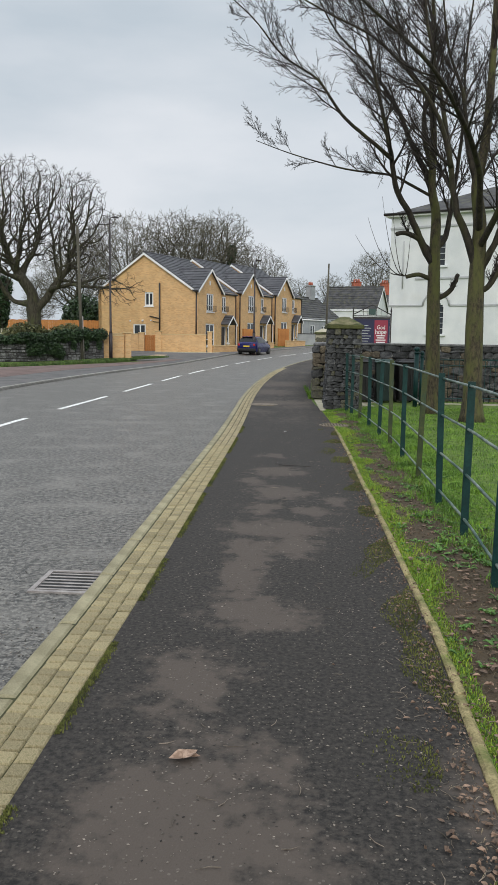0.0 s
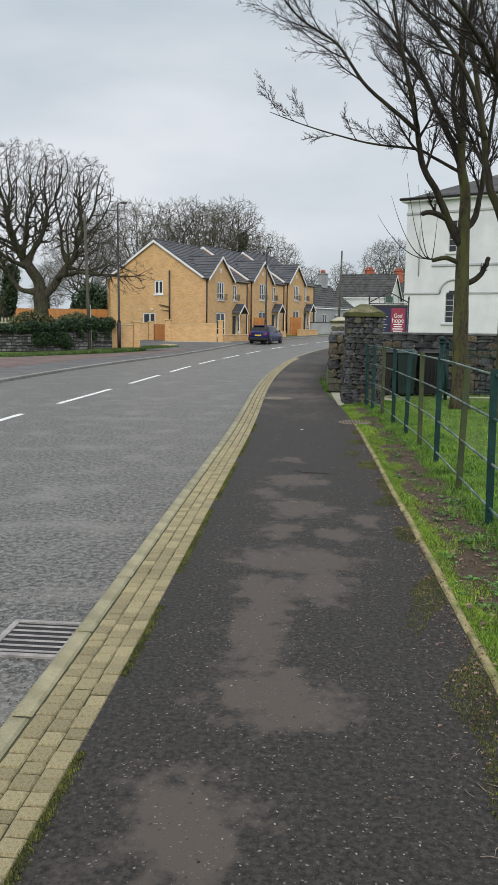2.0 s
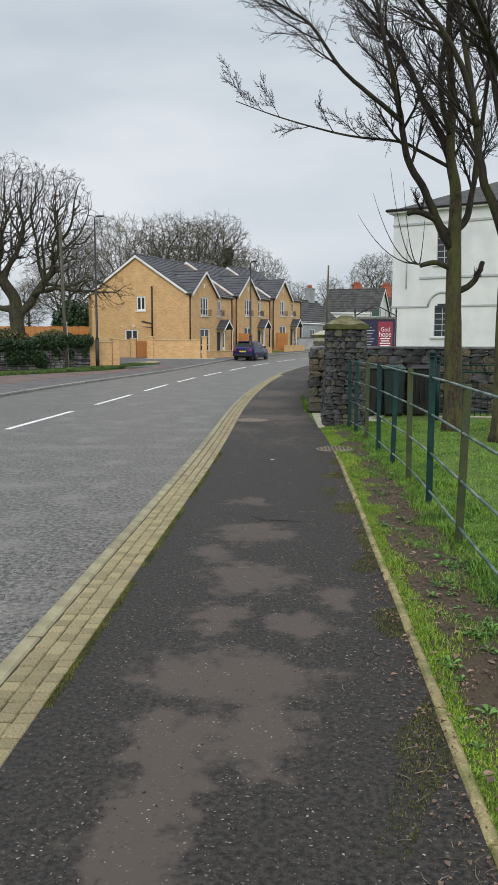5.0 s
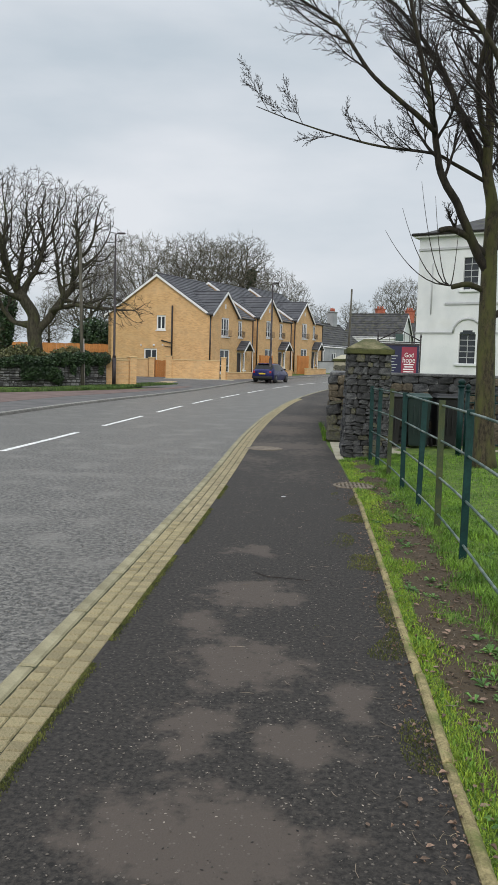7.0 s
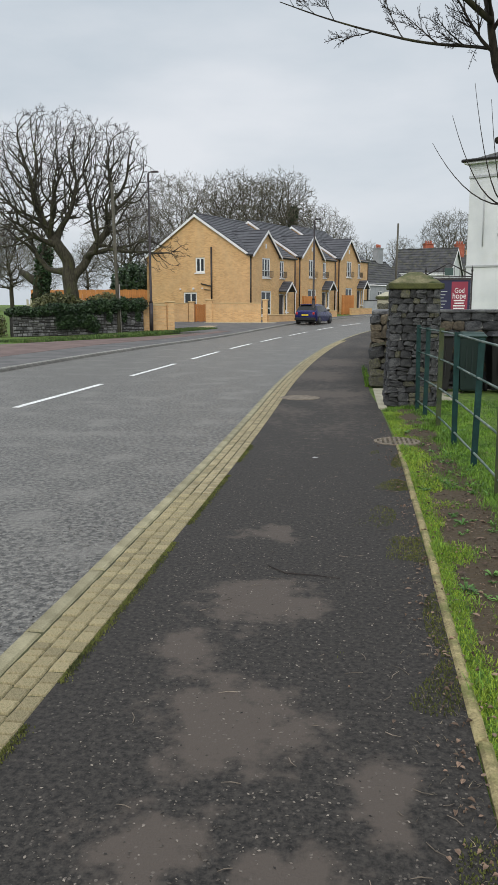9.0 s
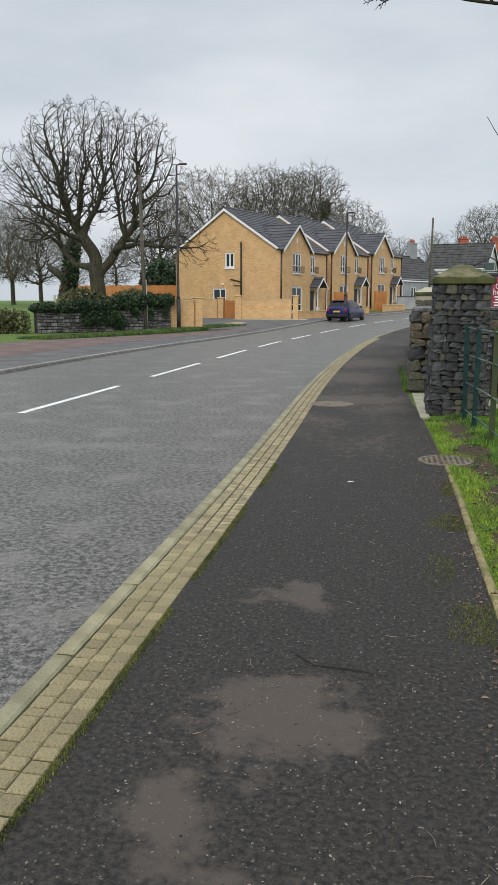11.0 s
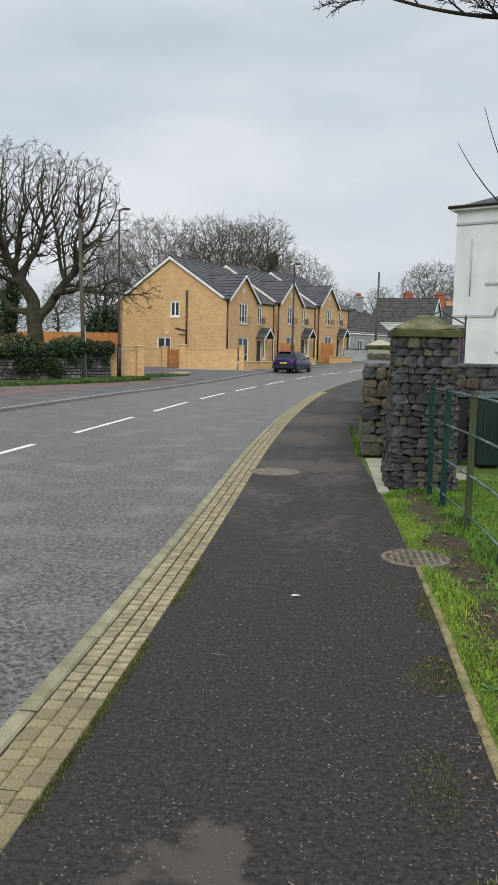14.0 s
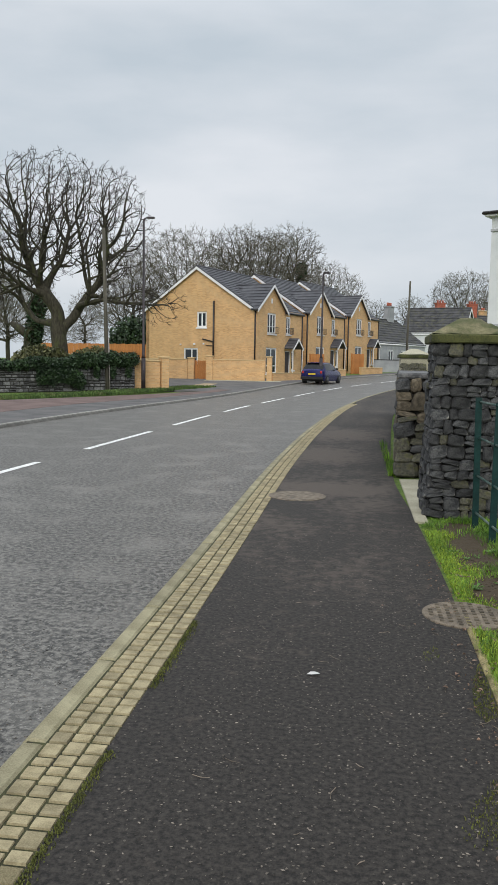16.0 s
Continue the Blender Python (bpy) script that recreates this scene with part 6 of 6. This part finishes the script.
# ---- loose litter, grass and grit ----
def scatter(name, points, shape, mat, label, kind="stuff"):
    v, f = [], []
    for p in points:
        shape(v, f, *p)
    return tagged(new(name, mesh_from(name, v, f, mat)), label, kind=kind)


def blade(v, f, x, y, z, h, w, ang, bend):
    b = len(v)
    dx, dy = math.cos(ang), math.sin(ang)
    v += [(x - dy * w, y + dx * w, z - 0.01), (x + dy * w, y - dx * w, z - 0.01), (x + dx * bend * 0.4 - dy * w * 0.7, y + dy * bend * 0.4 + dx * w * 0.7, z + h * 0.6), (x + dx * bend * 0.4 + dy * w * 0.7, y + dy * bend * 0.4 - dx * w * 0.7, z + h * 0.6), (x + dx * bend, y + dy * bend, z + h)]
    f += [(b, b + 1, b + 3, b + 2), (b + 2, b + 3, b + 4)]


def verge_blades(count, y0, y1, d0, d1, hmin, hmax, seed, power=1.0):
    rng = random.Random(seed)
    out = []
    while len(out) < count:
        y = y0 + (y1 - y0) * rng.random() ** power
        d = d0 + (d1 - d0) * rng.random()
        x = along(EDGE, y) + d
        if bareness(x, y) > 0.08 + 0.62 * rng.random() ** 1.3:
            continue
        if math.hypot(x - 1.46, y - 18.06) < 0.46 or (y > 17.3 and x < 1.1) or math.hypot(x - 1.03, y - 14.42) < 0.26:
            continue
        c = noise.noise((x * 2.2, y * 2.2, 2.0))
        k = 0.55 + 1.2 * max(0, c) + (0.6 if abs(x - fence_x(y)) < 0.2 else 0)
        h = rng.uniform(hmin, hmax) * k * (1.0 + 1.1 * max(0, noise.noise((x * 3.3, y * 3.3, 12.0)) - 0.1))
        out.append((x, y, ground_height(x, y) + 0.0, h, 0.0018 + 0.0016 * rng.random() + 0.00008 * max(0, y - 8), rng.uniform(0, 6.28), h * rng.uniform(0.3, 1.4)))
    return out


scatter("verge_grass", verge_blades(72000, 1.6, 18.4, 0.03, 1.3, 0.013, 0.048, 1, 1.0), blade, "grass_blade", "short rough verge grass")
scatter("lawn_grass", verge_blades(95000, 2.5, 18.4, 1.1, 6.0, 0.018, 0.06, 2, 0.9), blade, "grass_blade", "green lawn grass behind the railing")
MAT["moss_blade"] = material("bright_moss", (0.16, 0.24, 0.018), (0.30, 0.40, 0.035), 1.5, 0.8, 0.0, 20.0, island=0.3)
scatter("moss", verge_blades(26000, 1.6, 17.0, 0.03, 0.30, 0.012, 0.035, 3), blade, "moss_blade", "bright moss along the path edging")
rng = random.Random(31)
far_grass = []
for k in range(26000):
    t = rng.random()
    y = 37.5 + 15 * t
    x = -13.2 + 5.6 * t + rng.uniform(-1.4, 0.3)
    far_grass.append((x, y, rise(y) - 0.02, rng.uniform(0.03, 0.16), 0.012, rng.uniform(0, 6.28), rng.uniform(0, 0.08)))
scatter("roadside_grass", far_grass, blade, "rough_grass", "rough roadside grass below the stone wall")
weeds = [(0.87 + rng.uniform(-0.07, 0.04), 20.6 + 4.5 * rng.random() ** 2, 0.0, 0.02 + 0.16 * rng.random() ** 2, 0.004, rng.uniform(0, 6.28), rng.uniform(0, 0.1)) for _ in range(700)]
scatter("wall_weeds", weeds, blade, "grass_blade", "weeds at the foot of the wall")


def rosette(v, f, x, y, z, size, count, seed):
    """Broad leaves that spread from one root."""
    r = random.Random(seed)
    for k in range(count):
        a = 6.283 * k / count + r.uniform(-0.4, 0.4)
        ln, w, up = size * r.uniform(0.6, 1.15), size * r.uniform(0.13, 0.22), r.uniform(0.25, 0.9)
        c, n = math.cos(a), math.sin(a)
        b = len(v)
        for u, side, lift in ((0.05, 0, 0.0), (0.35, 0.6, 0.5), (0.35, -0.6, 0.5), (0.7, 1.0, 0.75), (0.7, -1.0, 0.75), (0.55, 0, 0.5), (1.0, 0, 0.55)):
            v.append((x + u * ln * c - side * w * n, y + u * ln * n + side * w * c, z + lift * up * ln))
        f += [(b, b + 2, b + 5), (b, b + 5, b + 1), (b + 1, b + 5, b + 3), (b + 2, b + 4, b + 5), (b + 5, b + 4, b + 6), (b + 5, b + 6, b + 3)]


MAT["weed_leaf"] = material("weed_leaf", (0.045, 0.12, 0.018), (0.13, 0.26, 0.05), 6.0, 0.55, 0.2, 40.0, island=0.35)
rng = random.Random(23)
plants = []
while len(plants) < 650:
    y = 2.2 + 14 * rng.random() ** 1.3
    x = fence_x(y) + rng.gauss(0.0, 0.16) if rng.random() < 0.5 else along(EDGE, y) + rng.uniform(0.08, 0.9)
    if noise.noise((x * 1.7, y * 1.1, 21.0)) > -0.05 and x > along(EDGE, y) + 0.09:
        plants.append((x, y, ground_height(x, y), 0.022 + 0.05 * rng.random() ** 1.6, rng.randrange(6, 11), len(plants)))
scatter("verge_weeds", plants, rosette, "weed_leaf", "broad-leaved green weeds by the railing posts")


rng = random.Random(19)
edge_moss = []
while len(edge_moss) < 24000:
    y = 1.5 + 15 * rng.random() ** 1.2
    if rng.random() < 0.35:
        x = along(NEAR, y) + 0.372 + abs(rng.gauss(0, 0.018))
        ok = noise.noise((y * 1.3, 0.0, 4.0)) > -0.12
    else:
        d = abs(rng.gauss(0, 0.16))
        x = along(EDGE, y) - d - 0.005
        ok = noise.noise((x * 3.5, y * 1.6, 9.0)) > 0.02 + d
    if ok and y < 14:
        edge_moss.append((x, y, 0.001, rng.uniform(0.003, 0.013), 0.0035, rng.uniform(0, 6.28), rng.uniform(0, 0.008)))
MAT["dull_moss"] = material("dull_moss", (0.05, 0.06, 0.012), (0.13, 0.14, 0.03), 3.0, 0.9, 0.0, 20.0, island=0.4)
scatter("path_moss", edge_moss, blade, "dull_moss", "dull moss creeping over the path edges")


def chip(v, f, x, y, z, s, ang, tilt):
    b = len(v)
    c, n = math.cos(ang) * s, math.sin(ang) * s
    v += [(x + c, y + n, z + tilt), (x - n * 0.6, y + c * 0.6, z + 0.001), (x - c, y - n, z + tilt * 0.3), (x + n * 0.6, y - c * 0.6, z + 0.001), (x, y, z + s * 0.45)]
    f += [(b, b + 1, b + 4), (b + 1, b + 2, b + 4), (b + 2, b + 3, b + 4), (b + 3, b, b + 4)]


def leaf(v, f, x, y, z, s, ang, tilt):
    b = len(v)
    c, n = math.cos(ang), math.sin(ang)
    for u, w, h in ((-1, 0, 0), (-0.4, 0.5, 1), (0.3, 0.55, 0.8), (1, 0, 0.3), (0.3, -0.5, 1), (-0.4, -0.5, 0.7), (0, 0, 0.1)):
        v.append((x + (u * c - w * n) * s, y + (u * n + w * c) * s, z + 0.003 + h * tilt))
    f += [(b + 6, b + i, b + (i + 1) % 6) for i in range(6)]


MAT["grit"] = material("loose_grit", (0.035, 0.030, 0.025), (0.19, 0.165, 0.138), 8.0, 0.9, 0.0, 60.0, island=0.9)
pts = []
for k in range(22000):
    y = 1.2 + 16 * rng.random() ** 1.1
    a, b = along(NEAR, y) + 0.5, along(EDGE, y)
    t = rng.random()
    pts.append((a + (b - a) * t, y, 0.0005, 0.0014 + 0.0075 * rng.random() ** 2.3, rng.uniform(0, 6.28), 0.001))
scatter("grit", pts, chip, "grit", "loose grit on the footpath")
MAT["earth_crumb"] = material("earth_crumb", (0.022, 0.015, 0.008), (0.08, 0.056, 0.032), 6.0, 0.95, 0.0, 60.0, island=0.6)
pts = []
while len(pts) < 16000:
    y = 1.8 + 14.5 * rng.random() ** 1.5
    x = along(EDGE, y) + rng.uniform(0.06, 1.1)
    if bareness(x, y) > 0.15:
        pts.append((x, y, ground_height(x, y) - 0.001, 0.003 + 0.016 * rng.random() ** 3, rng.uniform(0, 6.28), rng.uniform(0, 0.006)))
scatter("earth_crumbs", pts, chip, "earth_crumb", "crumbs of bare brown earth on the verge")
straw = []
for k in range(2600):
    y = 1.8 + 12 * rng.random() ** 1.8
    x = along(EDGE, y) + rng.gauss(0.38, 0.25) if k % 3 else along(EDGE, y) + rng.gauss(-0.06, 0.06)
    straw.append((x, y, max(0.002, ground_height(x, y) + 0.004), rng.uniform(0.002, 0.012), 0.0013, rng.uniform(0, 6.28), rng.uniform(0.02, 0.06)))
MAT["straw"] = material("dry_straw", (0.12, 0.09, 0.055), (0.32, 0.26, 0.17), 6.0, 0.9, 0.0, 40.0, island=0.4)
scatter("dry_straw", straw, blade, "straw", "dry pale grass stems on the verge")
pts = []
for k in range(9000):
    y = 3 + 22 * rng.random() ** 1.3
    pts.append((along(NEAR, y) - 0.05 - 3.2 * rng.random() ** 1.6, y, ROAD_Z + 0.0005, rng.uniform(0.003, 0.009), rng.uniform(0, 6.28), 0.001))
scatter("road_grit", pts, chip, "grit", "loose stone chips on the road")
pts = []
for k in range(4600):
    y = 1.8 + 14 * rng.random() ** 2.4
    d = rng.gauss(0.42, 0.28) if k % 3 else rng.gauss(-0.04, 0.07)
    x = along(EDGE, y) + d
    pts.append((x, y, max(0.0, ground_height(x, y)) + 0.004, (0.006 + 0.024 * rng.random() ** 2.2) * (1.0 if d > 0.1 else 0.6), rng.uniform(0, 6.28), rng.uniform(0, 0.015)))
scatter("leaf_litter", pts, leaf, "dead_leaf", "dry brown leaf litter on the verge")
MAT["curled_leaf"] = material("curled_leaf", (0.20, 0.13, 0.09), (0.38, 0.27, 0.20), 30.0, 0.9, 0.3, 60.0)
tagged(scatter("dead_leaf", [(-0.33, 2.79, 0.004, 0.062, 0.1, 0.02), (-0.31, 2.80, 0.012, 0.04, 0.9, 0.012)], leaf, "curled_leaf", "large dry curled leaf lying on the path", ""), category="leaf")
MAT["pale_twig"] = material("pale_twig", (0.06, 0.048, 0.036), (0.22, 0.18, 0.14), 6.0, 0.9, 0.1, 40.0, island=0.5)
sticks = []
for k in range(520):
    y = 2.0 + 13 * rng.random() ** 1.5
    x = along(EDGE, y) + (rng.uniform(-0.3, 0.75) if k % 4 else rng.uniform(-1.3, 0.0))
    a, ln = rng.uniform(0, 6.28), rng.uniform(0.015, 0.09)
    p = [Vector((x + ln * (t - 0.5) * math.cos(a + 0.4 * t), y + ln * (t - 0.5) * math.sin(a + 0.4 * t), 0.005)) for t in (0, 0.5, 1)]
    sticks.append(([q + Vector((0, 0, max(0, ground_height(q.x, q.y)))) for q in p], 0.0016))
v, f = [], []
for p, r in sticks:
    tube(p, [r, r, r * 0.5], 4, v, f)
tagged(new("fallen_twigs", mesh_from("fallen_twigs", v, f, "pale_twig")), "thin fallen twigs on the path", kind="stuff")
MAT["litter_white"] = plain("white_litter", (0.6, 0.6, 0.58), 0.7)
tagged(scatter("paper_scrap", [(0.13, 13.3, 0.003, 0.035, 0.2, 0.006)], leaf, "litter_white", "small white scrap of litter on the path", ""), category="litter")
tube_part("fallen_stick", [([(-0.02, 9.85, 0.006), (0.1, 9.72, 0.006), (0.28, 9.7, 0.006), (0.42, 9.66, 0.006)], [0.003, 0.004, 0.003, 0.002])], "twig", None, 5)
tagged(bpy.data.objects["fallen_stick"], "thin curved stick lying on the path", "stick")


# ---- kerbs, setts and edging, piece by piece ----
def block_mesh(name, w, l, h, mat, chamfer, seed=0):
    rng = random.Random(seed)
    bm = boxes((-w / 2, w / 2, -l / 2, l / 2, -h, 0))
    top = [e for e in bm.edges if all(q.co.z > -0.001 for q in e.verts)]
    bmesh.ops.bevel(bm, geom=top, offset=chamfer, segments=1, affect="EDGES")
    for q in bm.verts:
        q.co += Vector((rng.uniform(-1, 1) * 0.0025 * max(1, w * 8), rng.uniform(-1, 1) * 0.0035 * max(1, w * 8), rng.uniform(-1, 1) * 0.0012))
    me = bpy.data.meshes.new(name)
    bm.to_mesh(me)
    bm.free()
    me.materials.append(MAT[mat])
    return me


def heading(table, y):
    return -math.atan((along(table, y + 0.2) - along(table, y - 0.2)) / 0.4)


KERB = block_mesh("kerb_stone", 0.104, 0.905, 0.24, "kerb", 0.018)
y = 6.92 - 0.915 * 12
while y < 64:
    ym = y + 0.4575
    o = new("kerb_stone", KERB)
    o.parent = BED
    a = heading(NEAR, ym)
    o.matrix_local = Matrix.Translation((along(NEAR, ym) + 0.052, ym, rise(ym) + 0.004)) @ Matrix.Rotation(a, 4, "Z")
    y += 0.915 * math.cos(a)
FARKERB = block_mesh("kerb_stone", 0.13, 0.905, 0.24, "kerb_grey", 0.018)
FARBED = strip("far_kerb_bedding", lambda y: along(FAR, y) - 0.12, lambda y: along(FAR, y) - 0.02, -14, 95, -0.02, 0.2, "joint", "bedding under the far kerb")
y = 8.0
while y < 80:
    ym = y + 0.4575
    o = new("kerb_stone", FARKERB)
    o.parent = FARBED
    a = heading(FAR, ym)
    o.matrix_local = Matrix.Translation((along(FAR, ym) - 0.07, ym, rise(ym) + 0.006)) @ Matrix.Rotation(a, 4, "Z")
    y += 0.915 * math.cos(a)

EDGING = block_mesh("edging_stone", 0.05, 0.905, 0.15, "edging", 0.012)
k = 0
y = -3.0
while y < 13.7:
    ym = y + 0.457
    o = new("edging_stone", EDGING)
    o.parent = bpy.data.objects["pavement"]
    a = heading(EDGE, ym) + 0.004 * math.sin(k * 2.2)
    o.matrix_local = Matrix.Translation((along(EDGE, ym) + 0.027 + 0.004 * math.sin(k * 1.9), ym, 0.014 + 0.005 * math.sin(k * 1.3))) @ Matrix.Rotation(a, 4, "Z") @ Matrix.Rotation(0.012 * math.sin(k * 2.9), 4, "X")
    y += 0.915
    k += 1

SETTS = [block_mesh("sett", 1, 1, 0.6, "sett", 0.075, s) for s in range(6)]
rng = random.Random(77)
far_v, far_f = [], []
count = 0
for row in range(3):
    y = -3.0 + 0.04 * row
    while y < 40.5:
        ln = rng.choice((0.07, 0.08, 0.09, 0.1, 0.11))
        ym = y + ln / 2
        x = along(NEAR, ym) + 0.108 + 0.0435 + row * 0.087
        near = 1.9 < ym < 11.6
        if near:
            o = new("sett", SETTS[rng.randrange(6)])
            o.parent = BED
            o.matrix_local = Matrix.Translation((x, ym, 0.002 + rng.uniform(-0.003, 0.003))) @ Matrix.Rotation(heading(NEAR, ym) + rng.uniform(-0.035, 0.035), 4, "Z") @ Matrix.Diagonal((0.083 + rng.uniform(-0.003, 0.002), ln - 0.007, 0.1, 1))
            count += 1
        else:
            b = len(far_v)
            hw, hl, z = 0.041, ln / 2 - 0.006, rise(ym) + 0.002 + rng.uniform(-0.002, 0.002)
            far_v += [(x - hw, ym - hl, -0.03), (x + hw, ym - hl, -0.03), (x + hw, ym + hl, -0.03), (x - hw, ym + hl, -0.03)]
            far_v += [(x - hw + 0.005, ym - hl + 0.005, z), (x + hw - 0.005, ym - hl + 0.005, z), (x + hw - 0.005, ym + hl - 0.005, z), (x - hw + 0.005, ym + hl - 0.005, z)]
            far_f += [(b + 4, b + 5, b + 6, b + 7), (b, b + 1, b + 5, b + 4), (b + 1, b + 2, b + 6, b + 5), (b + 2, b + 3, b + 7, b + 6), (b + 3, b, b + 4, b + 7)]
        y += ln
o = new("distant_setts", mesh_from("distant_setts", far_v, far_f, "sett_far"))
o.parent = BED
tagged(o, "buff setts further along the kerb", kind="stuff")
